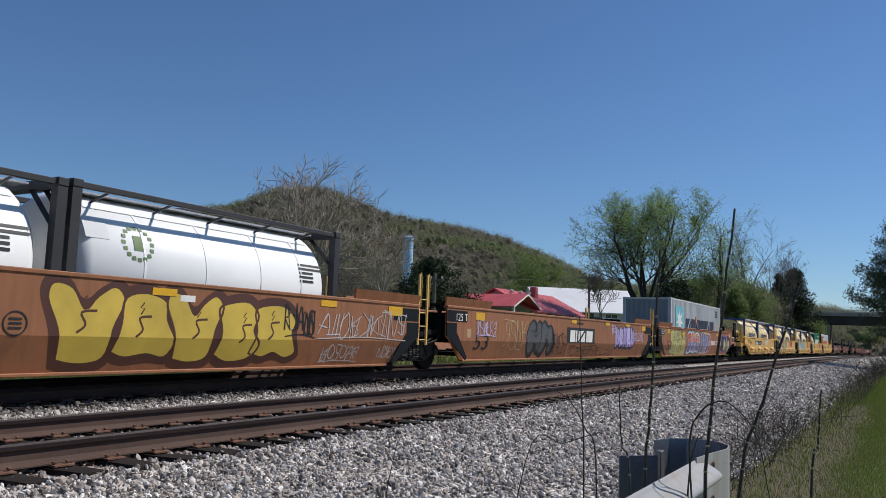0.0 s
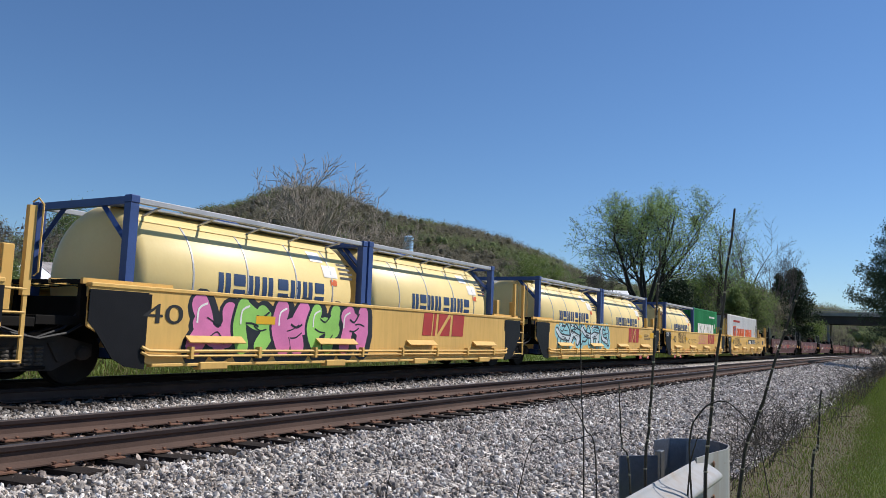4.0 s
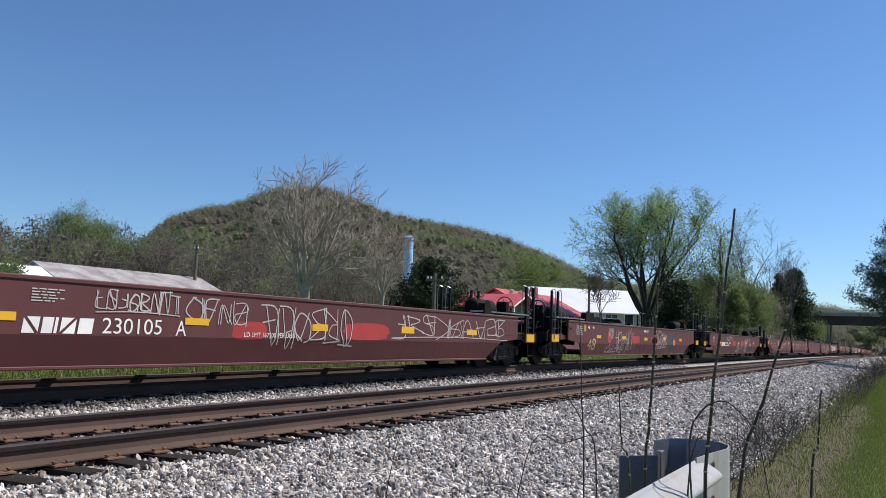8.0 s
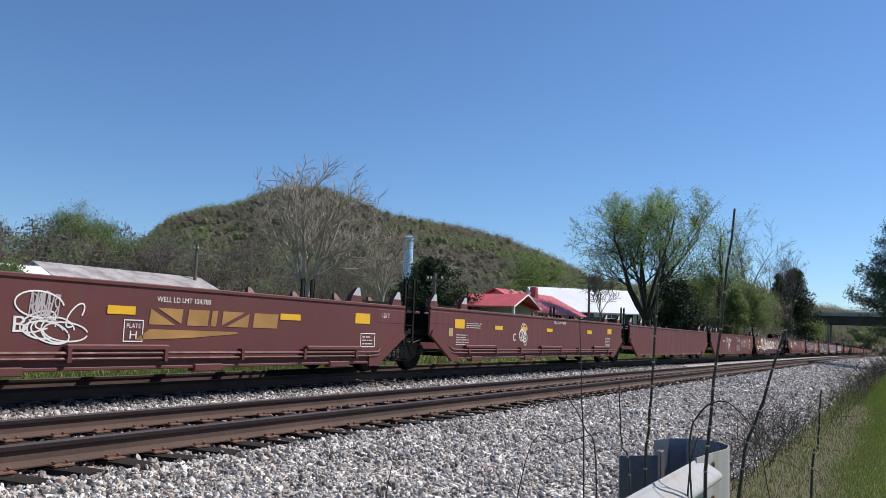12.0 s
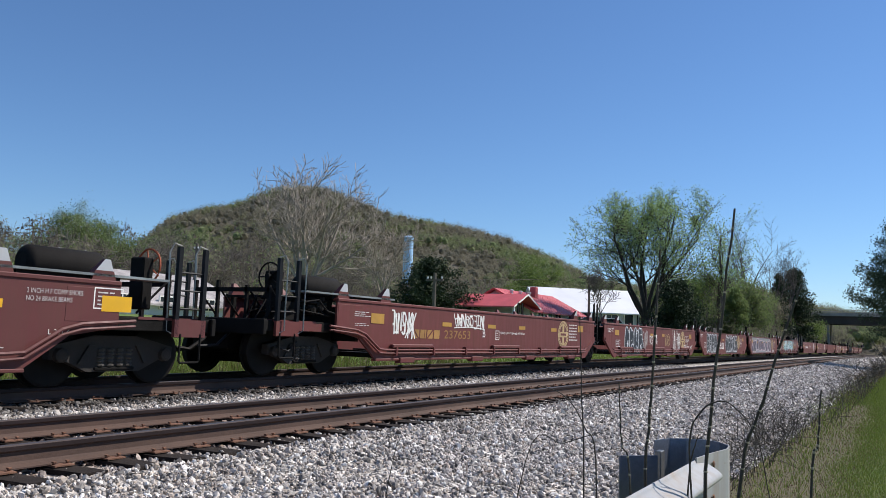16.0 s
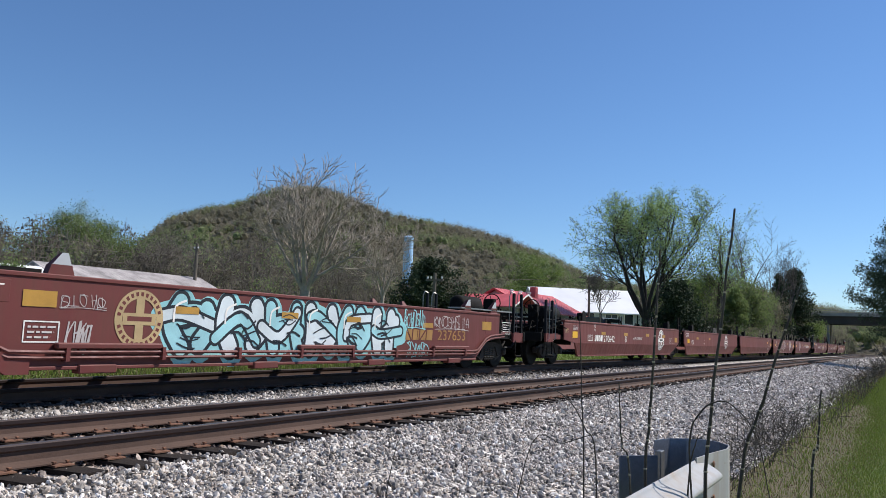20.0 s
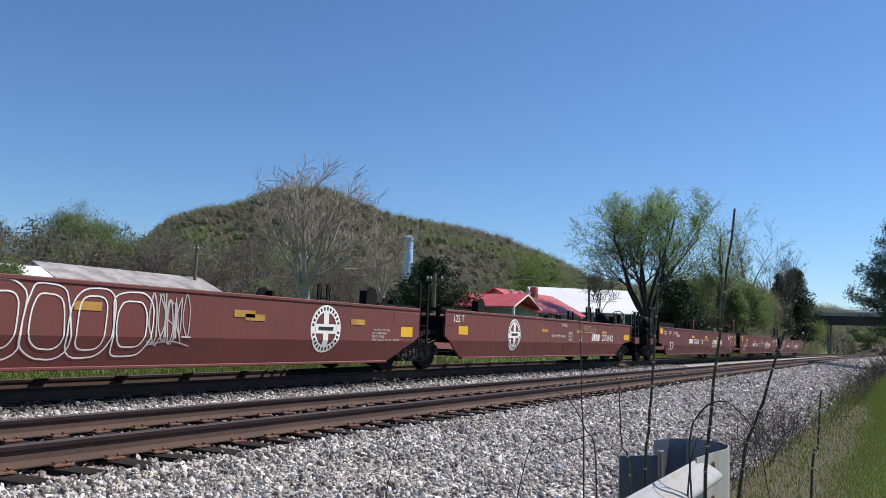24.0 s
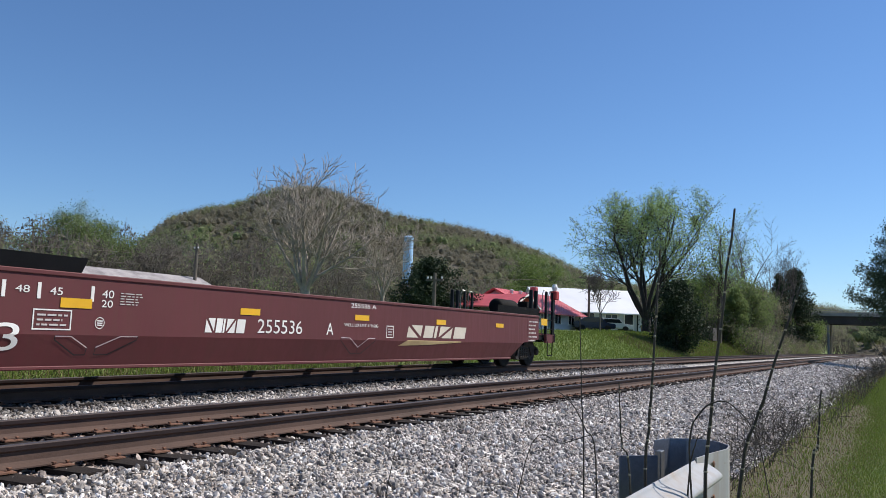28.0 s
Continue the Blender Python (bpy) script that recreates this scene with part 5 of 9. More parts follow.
            if kind == "ttx53":
                lob, hib = sorted((at(e - 0.004), at(e - 0.95)))
                for sg in (1, -1):
                    y = -sg * 1.5
                    eb = shared("side_box", ("sbox", side, sg) + key, lambda: box(lob, hib, min(y, y + sg * 0.3), max(y, y + sg * 0.3), 0.84, 1.30, 0.02), body, u, "brown equipment box with a data panel")
                    if sg > 0:
                        shared("data_panel", ("dpanel", side) + key, lambda: box(lob + 0.2, lob + 0.72, -1.508, -1.502, 0.98, 1.26), M["ink"], eb, "black data panel")
                        shared("data_border", ("dborder", side) + key, lambda: box(lob + 0.17, lob + 0.75, -1.506, -1.5, 0.95, 1.29), M["white"], eb)
            lo5, hi5 = sorted((at(-1.6), at(-1.5)))
            shared("end_sill", ("esill", side) + key, lambda: box(lo5, hi5, -1.45, 1.45, 0.72, 1.0, 0.015), body if kind == "ttx40" else M["grime"], u)
            lo6, hi6 = sorted((at(-1.5), at(e)))
            for sg in (1, -1):
                y = -sg * 1.35
                shared("platform_rail", ("prail", side, sg) + key, lambda: box(lo6, hi6, y - 0.04, y + 0.04, 0.78, 0.98, 0.01), body if kind == "ttx40" else M["grime"], u)
            lo8, hi8 = sorted((at(-1.45), at(1.75)))
            shared("draft_sill", ("dsill", side) + key, lambda: box(lo8, hi8, -0.45, 0.45, 0.42, 0.80, 0.02), M["grime"], u)
            if kind != "ttx40":
                shared("valve_group", ("valves", "dark"), mk_valves, M["grime"], u, "cluster of dark brake valves and pipes", (X, 0, 0), 0 if side == 0 else 180)
                shared("end_plate", ("eplate", kind), mk_end_plate, body, u, "", (X, 0, 0), 0 if side == 0 else 180)
                shared("hose", ("hose", "dark"), mk_hoses, M["black"], u, "", (X, 0, 0), 0 if side == 0 else 180)
                for yy in (-1.46, 1.46):
                    for xx in (-1.26, -0.74):
                        shared("grab_post", ("gpostk", kind), lambda: mk_post_only(T["lad"]), M["black"], u, "flat black post", (at(xx), yy, 0), 0 if side == 0 else 180)
                        shared("grab_rail", ("grailk", kind), lambda: mk_rail_only(T["lad"]), M["galv_worn"], u, "", (at(xx), yy, 0), 0 if side == 0 else 180)
                    for zz in (1.14, 1.42, 1.70):
                        shared("ladder_rung", ("rung", kind), lambda: rung(0.52), M["black"], u, "", (at(-1.0), yy, zz))
                shared("brake_rigging", ("rigging", kind), mk_rigging, M["grime"], u, "dark rods, levers and pipes over the coupler", (X, 0, 0), 0 if side == 0 else 180)
                if kind == "bn48":
                    lo9, hi9 = sorted((at(-1.3), at(-0.74)))
                    shared("reflector", ("erefl", side) + key, lambda: box(lo9, hi9, -1.51, -1.502, 0.72, 0.95), M["reflect"], u, "yellow reflector plate")
                if kind in ("bn48", "bn38", "bn37"):
                    la, lb = sorted((at(e - 0.9), at(e + 2.1)))
                    shared("running_board", ("rboard", side) + key, lambda: box(la, lb, -1.5, -1.1, zt + 0.10, zt + 0.135), M["galv_worn"], u, "pale worn running board")
            c = shared("coupler", ("coupler", side), mk_coupler, M["steel"], u, "", (X - sx * 0.75, 0, 0), 0 if side == 0 else 180)
            if kind == "ttx40":
                shared("air_reservoir", ("tank", kind), lambda: mk_tank(0.23, 0.85), body, u, "yellow air reservoir with a dark label band", (at(0.02) - (0 if side == 0 else 0.85), -0.76, 1.64))
                shared("label_band", ("tankband", kind), lambda: mk_band(0.233), M["ink"], u, "", (at(0.25) - (0 if side == 0 else 0.2), -0.76, 1.64))
                shared("reservoir_bracket", ("tankbr", kind), mk_bracket, body, u, "", (X, 0, 0), 0 if side == 0 else 180)
                shared("valve_group", ("valves", kind), mk_valves, body, u, "cluster of yellow brake valves and pipes", (X, 0, 0), 0 if side == 0 else 180)
                shared("end_plate", ("eplate", kind), mk_end_plate, body, u, "", (X, 0, 0), 0 if side == 0 else 180)
                shared("hose", ("hose", kind), mk_hoses, M["black"], u, "", (X, 0, 0), 0 if side == 0 else 180)
                for yy in (-1.46, 1.46):
                    for xx in (-1.26, -0.74):
                        shared("grab_post", ("gpost40", kind), mk_grab_post, body, u, "flat yellow post with a bent grab rail", (at(xx), yy, 0), 0 if side == 0 else 180)
            else:
                shared("brake_cylinder", ("tank", kind), lambda: mk_tank(0.24, 1.25), M["grime"], u, "", (at(0.1) - (0 if side == 0 else 1.25), -0.7, zt + 0.26))
            if ends[side] == "end":
                rusty = side == 1 and kind in ("bn48", "bn38")
                shared("brake_wheel", ("bwheel", rusty), mk_brakewheel, M["wheel_rust"] if rusty else M["grime"], u, "rusty orange brake wheel" if rusty else "", (at(-0.75), -0.75, zt + 0.38))
                shared("brake_stand", ("bstand", kind), lambda: box(-0.1, 0.1, -0.16, 0.16, -0.62, 0.2, 0.02), M["grime"], u, "", (at(-0.62), -0.75, zt + 0.3))
            for yy in (-1.5, 1.5):
                shared("step_stirrup", ("stirrup", kind), mk_stirrup, M["grime"] if kind != "ttx40" else M["yellow"], u, "", (at(-1.22) - (0.4 if side else 0), yy, 0))
        if ends[side] == "art" and side == 1:
            for yy in (-1.5, 1.5):
                if kind == "ttx40":
                    shared("ladder", ("alad", kind), mk_wide_ladder, M["yellow"], u, "", (L - 0.9, yy, 0))
                    for xx in (-1.48, -0.42):
                        shared("guide_post", ("gp40", kind), lambda: box(-0.085, 0.085, -0.06, 0.06, 1.0, 1.86, 0.012), body, u, "", (L + xx, yy * 0.8, 0))
                else:
                    shared("ladder", ("alad", kind), lambda: mk_ladder(0.62, T["lad"], 0.36), M[T["ladc"]], u, "", (L - e1 + 0.06, yy, 0))
            shared("hose", ("ahose", kind), mk_joint_hose, M["black"], u, "", (L, 0, 0))
        if kind == "bn53":
            if ends[side] == "art" and side == 1:
                for yy in (-1.3, 1.3):
                    shared("guide_post", ("gpost", kind), lambda: box(-0.13, 0.13, -0.09, 0.09, 0.9, 2.42, 0.015), body, u, "brown upright guide post with a yellow tip", (at(e - 0.2), yy, 0))
                    shared("post_tip", ("gtip", kind), lambda: box(-0.02, 0.13, -0.096, 0.05, 2.3, 2.40), M["reflect_old"], u, "", (at(e - 0.2), yy, 0))
            elif ends[side] == "end":
                for yy in (-1.38, 1.38):
                    for xx in (e - 0.12, e + 0.24):
                        shared("guide_post", ("gpost2", kind), lambda: box(-0.05, 0.05, -0.05, 0.05, 0.9, 2.3, 0.012), M["black"], u, "slim black guide post", (at(xx), yy, 0))
        if T["cap"]:
            lo7 = at(e) if side == 0 else at(e) - T["cap"]
            # bn53 plates are black because their outward lean's shade is painted in
            shared("guide_plate", ("cap", kind), lambda: mk_cap(T["cap"]), M["black"] if kind == "bn53" else body, u, "", (lo7, -SIDE, zt + 0.03))
            shared("guide_plate", ("cap", kind), lambda: mk_cap(T["cap"]), M["black"] if kind == "bn53" else body, u, "", (lo7 + T["cap"], SIDE, zt + 0.03), 180)
        if T["guide"] == "tip":
            for a in (e + 0.25, e + 1.75):
                for sg in (1, -1):
                    shared("corner_guide", ("tip", kind), mk_guide, [body, M["siding"]], u, "container guide with a pale tip", (at(a), -sg * (SIDE - 0.1), zt + 0.03), 0 if sg > 0 else 180)
        elif T["guide"] == "ear":
            for a in (e + 1.9,):
                for sg in (1, -1):
                    shared("corner_guide", ("ear", kind), mk_ear, M["grime"], u, "dark container guide plate", (at(a), -sg * (SIDE - 0.1), zt + 0.03), 0 if sg > 0 else 180)
    # flaps, pipe and feet along the lower side
    if T["flap"] and flaps:
        n = T["flap"]
        for k in range(n):
            x = 2.6 + (L - 5.2) * (k + 0.1) / (n - 0.8)
            shared("hinged_flap", ("flap", kind), lambda: box(-0.85, 0.85, -0.10, 0.0, 0.50, 0.585, 0.02) if kind != "ttx40" else flap_leaf(), body, u, "", (x, -SIDE, 0))
        shared("brake_pipe", ("pipe",) + key, lambda: pipe_run(L, ends), body, u)
    if T["flap"]:
        for k in range(4):
            x = 2.9 + (L - 5.8) * k / 3
            shared("jacking_foot", ("foot", kind), lambda: box(-0.3, 0.3, -0.06, 0.1, 0.17, 0.29, 0.015), body, u, "", (x, -SIDE, 0))
    truck(u, 0, s0)
    if ends[1] == "end":
        truck(u, L, s0)
    return u


def flap_leaf():
    bm = bmesh.new()
    a = [bm.verts.new(c) for c in ((-0.6, -0.004, 0.70), (0.6, -0.004, 0.70), (0.6, -0.13, 0.60), (-0.6, -0.13, 0.60), (-0.6, -0.004, 0.68), (0.6, -0.004, 0.68), (0.6, -0.11, 0.585), (-0.6, -0.11, 0.585))]
    for f in ((3, 2, 1, 0), (4, 5, 6, 7), (7, 6, 2, 3), (0, 4, 7, 3), (2, 6, 5, 1)):
        bm.faces.new([a[i] for i in f])
    return bm


def pipe_run(L, ends):
    bm = bmesh.new()
    for dz, r in ((0.0, 0.028), (-0.075, 0.022)):
        rise = [(0.1, -SIDE - 0.04, 0.92 + dz), (0.95, -SIDE - 0.05, 0.86 + dz), (1.25, -SIDE - 0.06, 0.78 + dz), (1.75, -SIDE - 0.07, 0.48 + dz)]
        stub = [(1.5, -SIDE - 0.02, 0.52 + dz), (1.6, -SIDE - 0.05, 0.47 + dz)]
        a = rise if ends[0] == "end" else stub
        b = rise if ends[1] == "end" else stub
        tube(bm, a + [(2.0, -SIDE - 0.06, 0.46 + dz), (L - 2.0, -SIDE - 0.06, 0.46 + dz)] + [(L - x, y, z) for x, y, z in b[::-1]], r, 6)
    for k in range(8):
        x = 2.4 + (L - 4.8) * k / 7
        bx(bm, x - 0.03, x + 0.03, -SIDE - 0.1, -SIDE, 0.34, 0.53)
    return bm


A, E = "art", "end"
UNITS = []


def car(kind, trucks, label, **kw):
    out = []
    for i in range(len(trucks) - 1):
        k = (E if i == 0 else A, E if i == len(trucks) - 2 else A)
        out.append(well_unit(kind, trucks[i], trucks[i + 1] - trucks[i], k, label, flaps=not (kind in ("bn38", "bn37") and i in (2, 3)), **kw))
    return out


ttx53 = car("ttx53", [-22.6, -3.2, 16.1, 35.5, 54.3], "weathered brown articulated well car with painted graffiti")
ttx40 = car("ttx40", [58.9, 74.7, 90.0, 105.1, 120.5, 136.2], "yellow articulated well car with black end panels")
bn48 = []
for s in (140.2, 162.4, 184.6):
    bn48.append(well_unit("bn48", s, 18.2, (E, E), "dark maroon well car with faded paint patches"))
bn38 = car("bn38", [206.9, 222.85, 238.6, 254.3, 270.1, 285.9], "oxide red articulated well car with white tags")
bn37 = car("bn37", [290.2, 306.1, 322.1, 338.0, 353.8, 369.6], "red articulated well car with a round emblem and graffiti")
bn70 = car("bn70", [374.0, 390.0, 405.95, 421.9, 437.9, 453.7], "faded oxide red articulated well car with a creased side")
bn53 = car("bn53", [458.0, 477.9, 498.0, 517.2], "dark oxide red long articulated well car, empty")


# ---- markings on the cars ----
PALETTE = dict(
    white=[M["white"]], cream=[M["cream"]], gold=[M["gold"]], ink=[M["ink"]], signred=[M["signred"]], orange=[M["orange"]],
    whitebold=[M["white"]], carblue=[plain("faded_blue_paint", (0.035, 0.04, 0.055), 0.7, 0, 0.3, 5, 0)], reflect=[M["reflect"]], yellow=[M["yellow"]], red53=[M["red53"]],
    wlogo=[plain("pale_logo_paint", (0.62, 0.55, 0.45), 0.6, 0, 0.15, 5, 0)])


def colour(name, *cols):
    PALETTE[name] = [plain("spray_" + name + "_" + str(i), c, 0.5, 0, 0.22, 5, 0) for i, c in enumerate(cols)]


colour("silver", (0.27, 0.265, 0.29))
colour("violet", (0.062, 0.045, 0.085))
colour("pinkpale", (0.66, 0.50, 0.52))
colour("red37m", (0.12, 0.03, 0.03))
colour("leafdot", (0.26, 0.34, 0.15))
colour("dimwhite", (0.60, 0.54, 0.51))
colour("chalk", (0.50, 0.44, 0.42))
colour("lav", (0.62, 0.52, 0.75))
colour("pink", (0.72, 0.22, 0.26))
colour("cyan", (0.30, 0.60, 0.62))
colour("gy", (0.66, 0.46, 0.07), (0.60, 0.42, 0.06))
colour("gbr", (0.09, 0.03, 0.018))
colour("gk", (0.016, 0.016, 0.022))
colour("gl", (0.42, 0.32, 0.62), (0.55, 0.45, 0.72))
colour("gd", (0.03, 0.012, 0.06))
colour("gg", (0.10, 0.095, 0.095))
colour("gp", (0.52, 0.47, 0.165))
colour("goo", (0.22, 0.20, 0.08))
colour("gtop", (0.45, 0.085, 0.045))
colour("glow", (0.15, 0.125, 0.27))
colour("gsky", (0.34, 0.56, 0.68))
colour("gdull", (0.12, 0.12, 0.27))
colour("gr", (0.50, 0.075, 0.05), (0.16, 0.13, 0.32))
colour("gb", (0.17, 0.20, 0.45), (0.45, 0.08, 0.08), (0.55, 0.55, 0.68))
colour("gv", (0.30, 0.14, 0.50))
colour("gw", (0.72, 0.72, 0.74))
colour("gm", (0.72, 0.20, 0.42), (0.30, 0.60, 0.12))
colour("gn", (0.012, 0.014, 0.02))
colour("gc", (0.34, 0.62, 0.66), (0.66, 0.72, 0.74))
colour("gx", (0.10, 0.075, 0.105), (0.26, 0.25, 0.26))
colour("pale", (0.62, 0.50, 0.50))


def on_side(u, polys, material, layer, name, label="", step=0.0, lifts=None):
    """Thin paint on the near side of a car, folded over its crease. Each polygon is convex, in x and z."""
    zc, creased = 0.69, CREASED[u.name]
    verts, faces = [], []

    def clip(poly, above):
        out = []
        for i, a in enumerate(poly):
            b = poly[(i + 1) % len(poly)]
            ia, ib = (a[1] >= zc) == above, (b[1] >= zc) == above
            if ia:
                out.append(a)
            if ia != ib:
                t = (zc - a[1]) / (b[1] - a[1])
                out.append((a[0] + t * (b[0] - a[0]), zc))
        return out
    for k, poly in enumerate(polys):
        zs = [p[1] for p in poly]
        pieces = [clip(poly, True), clip(poly, False)] if creased and min(zs) < zc < max(zs) else [poly]
        for q in pieces:
            if len(q) < 3:
                continue
            n = len(verts)
            for x, z in q:
                verts.append((x, -SIDE - 0.0013 * layer - (k * step if lifts is None else lifts[k] * 0.000015) + (LEAN * max(0.0, zc - z) if creased else 0.0), z))
            area = sum(q[i][0] * q[(i + 1) % len(q)][1] - q[(i + 1) % len(q)][0] * q[i][1] for i in range(len(q)))
            idx = list(range(n, n + len(q)))
            faces.append(idx if area > 0 else idx[::-1])
    me = bpy.data.meshes.new(name)
    me.from_pydata(verts, [], faces)
    me.materials.append(material)
    ob = new(name, me)
    ob.parent = u
    if label:
        tagged(ob, label)
    if name.startswith("graffiti_"):
        tagged(ob, kind="stuff")
    return ob


SEED = [0]


def rnd():
    SEED[0] += 1
    return random.Random(SEED[0] * 7 + 1)


def rect(x0, x1, z0, z1):
    return [(x0, z0), (x1, z0), (x1, z1), (x0, z1)]


def panel(u, x0, x1, z0, z1, mat):
    on_side(u, [rect(x0, x1, z0, z1)], PALETTE[mat][0], 2 if mat in ("ink", "red53") else 5, "painted_panel")


def refl(u, x0, x1, z0, z1):
    on_side(u, [rect(x0, x1, z0, z1)], M["reflect"], 7, "reflector", "yellow reflective strip")


def reflo(u, x0, x1, z0, z1):
    on_side(u, [rect(x0, x1, z0, z1)], M["reflect_old"], 7, "reflector", "dirty amber reflective strip")


def sign(u, x0, x1, z0, z1):
    on_side(u, [rect(x0, x1, z0 - 0.03, z1)], M["signred"], 14, "jacking_sign", "red plate with white lettering")
    w, h = x1 - x0, z1 - z0
    txt(u, x0 + w * 0.1, x1 - w * 0.1, z0 + h * 0.54, z1 - h * 0.12, "JACKING", "white", 16)
    txt(u, x0 + w * 0.22, x1 - w * 0.22, z0 + h * 0.06, z0 + h * 0.40, "POINT", "white", 16)


def patch(u, x0, x1, z0, z1, mat):
    r = rnd()
    n = 18
    cx, cz = (x0 + x1) / 2, (z0 + z1) / 2
    pts = [(cx + (x1 - x0) / 2 * math.copysign(abs(math.cos(a)) ** 0.5, math.cos(a)) * r.uniform(0.85, 1.0), cz + (z1 - z0) / 2 * math.copysign(abs(math.sin(a)) ** 0.5, math.sin(a)) * r.uniform(0.85, 1.0)) for a in np.linspace(0, 2 * math.pi, n, endpoint=False)]
    on_side(u, [[(cx, cz), pts[i], pts[(i + 1) % n]] for i in range(n)], PALETTE[mat][0], {"carblue": 0.8, "signred": 1.3}.get(mat, 1.8), "paint_patch", "rough patch of overpaint")


def bars(u, x0, x1, z0, z1, mat, n):
    """Small stencilled lines that cannot be read."""
    r = rnd()
    h = (z1 - z0) / n
    polys = []
    for i in range(n):
        x, z, end = x0, z1 - (i + 0.75) * h, x0 + (x1 - x0) * r.uniform(0.65, 1.0)
        while x < end:
            w = r.uniform(0.04, 0.16)
            polys.append(rect(x, min(x + w, end), z, z + h * 0.38))
            x += w + 0.025
    mat = "dimwhite" if mat == "white" else mat
    tagged(on_side(u, polys, PALETTE[mat][0], 6, "stencil_text", "small stencilled lines"), kind="stuff")


def lines(u, x0, x1, z0, z1, mat, words):
    """Stencilled lines that can be read, one under another, of even letter width."""
    h = (z1 - z0) / len(words)
    longest = max(len(t) for t in words)
    for i, t in enumerate(words):
        txt(u, x0, x0 + (x1 - x0) * len(t) / longest, z1 - (i + 0.82) * h, z1 - (i + 0.18) * h, t, mat)


def txtbar(u, x0, x1, z0, z1, mat):
    bars(u, x0, x1, z0, z1, mat, 1)


def mark_shape(x0, x1, z0, z1, k, slant=0.0):
    """One block of a maker's mark: a slanted slab, cut in one of four ways."""
    w, h = x1 - x0, z1 - z0
    cuts = [
        [[(0, 0), (0.82, 0), (0, 0.92)], [(1, 0.08), (1, 1), (0.18, 1)]],
        [[(0, 0), (1, 0), (1, 1), (0, 1)]],
        [[(0, 0.08), (0.82, 1), (0, 1)], [(0.18, 0), (1, 0), (1, 0.92)]],
        [[(0, 0), (0.7, 0), (0.7, 1), (0, 1)], [(0.8, 0), (1, 0), (1, 1), (0.8, 1)]]]
    return [[(x0 + w * a + slant * h * (b - 0.5), z0 + h * b) for a, b in q] for q in cuts[k % 4]]


def blk(u, x0, x1, z0, z1, mat, n):
    """A maker's mark shown as plain slanted blocks."""
    w = (x1 - x0) / n
    for i in range(n):
        on_side(u, mark_shape(x0 + w * (i + 0.06), x0 + w * (i + 0.9), z0, z1, i * 3 + n, 0.3 if mat == "wlogo" else 0.12), PALETTE[mat][0], 5, "logo_block")


def swoosh(u, x0, x1, z0, z1, mat):
    on_side(u, [[(x0, z0), (x0 + (x1 - x0) * 0.5, z0 + (z1 - z0) * 0.25), (x1, z0 + (z1 - z0) * 0.75), (x1 - 0.05, z1 - 0.01), (x0 + (x1 - x0) * 0.12, z1)]], PALETTE[mat][0], 5, "logo_wedge")


def ring_polys(cx, cz, rx, rz, k0, k1, n=32, a0=0.0, a1=2 * math.pi):
    out = []
    for i in range(n):
        a, b = a0 + (a1 - a0) * i / n, a0 + (a1 - a0) * (i + 1) / n
        out.append([(cx + rx * k0 * math.cos(a), cz + rz * k0 * math.sin(a)), (cx + rx * k1 * math.cos(a), cz + rz * k1 * math.sin(a)), (cx + rx * k1 * math.cos(b), cz + rz * k1 * math.sin(b)), (cx + rx * k0 * math.cos(b), cz + rz * k0 * math.sin(b))])
    return out


def ring(u, x0, x1, z0, z1, mat):
    on_side(u, ring_polys((x0 + x1) / 2, (z0 + z1) / 2, (x1 - x0) / 2, (z1 - z0) / 2, 0.88, 1.0), PALETTE[mat][0], 5, "ring_mark")
    cx, cz, h = (x0 + x1) / 2, (z0 + z1) / 2, (z1 - z0) * 0.09
    on_side(u, [rect(cx - h * 3, cx + h * 3, cz + k * h * 2 - h / 2, cz + k * h * 2 + h / 2) for k in (-1, 0, 1)], PALETTE[mat][0], 5, "lettering")


def emb(u, x0, x1, z0, z1, mat):
    """A round railway emblem: a ring, a cross and a disc, kept as plain shapes."""
    cx, cz = (x0 + x1) / 2, (z0 + z1) / 2
    r = max((x1 - x0), (z1 - z0) * 0.9) / 2
    rz = (z1 - z0) / 2
    p = PALETTE[mat][0]
    on_side(u, ring_polys(cx, cz, r, rz, 0.70, 1.0, 40), p, 5, "emblem_ring")
    on_side(u, [rect(cx - r * 0.17, cx + r * 0.17, cz + rz * 0.2, cz + rz * 0.70), rect(cx - r * 0.17, cx + r * 0.17, cz - rz * 0.70, cz - rz * 0.2), rect(cx - r * 0.68, cx + r * 0.68, cz - rz * 0.2, cz + rz * 0.2)], p, 5, "emblem_cross")
    dark = M["ink"] if mat == "white" else M["red37"]
    ticks = []
    for k in range(26):
        a = 2 * math.pi * k / 26
        if abs(math.sin(a)) < 0.16:
            continue
        ticks += ring_polys(cx, cz, r, rz, 0.78, 0.92, 1, a, a + 0.13)
    ticks.append(rect(cx - r * 0.5, cx + r * 0.5, cz - rz * 0.07, cz + rz * 0.09))
    tagged(on_side(u, ticks, dark, 6, "emblem_lettering"), kind="stuff")


def boxed(u, x0, x1, z0, z1, mat):
    t = 0.018
    on_side(u, [rect(x0, x1, z0, z0 + t), rect(x0, x1, z1 - t, z1), rect(x0, x0 + t, z0 + t, z1 - t), rect(x1 - t, x1, z0 + t, z1 - t)], PALETTE[mat][0], 5, "stencil_border")
    bars(u, x0 + 0.06, x1 - 0.04, z0 + 0.04, z1 - 0.04, mat, 3 if z1 - z0 < 0.3 else 4)


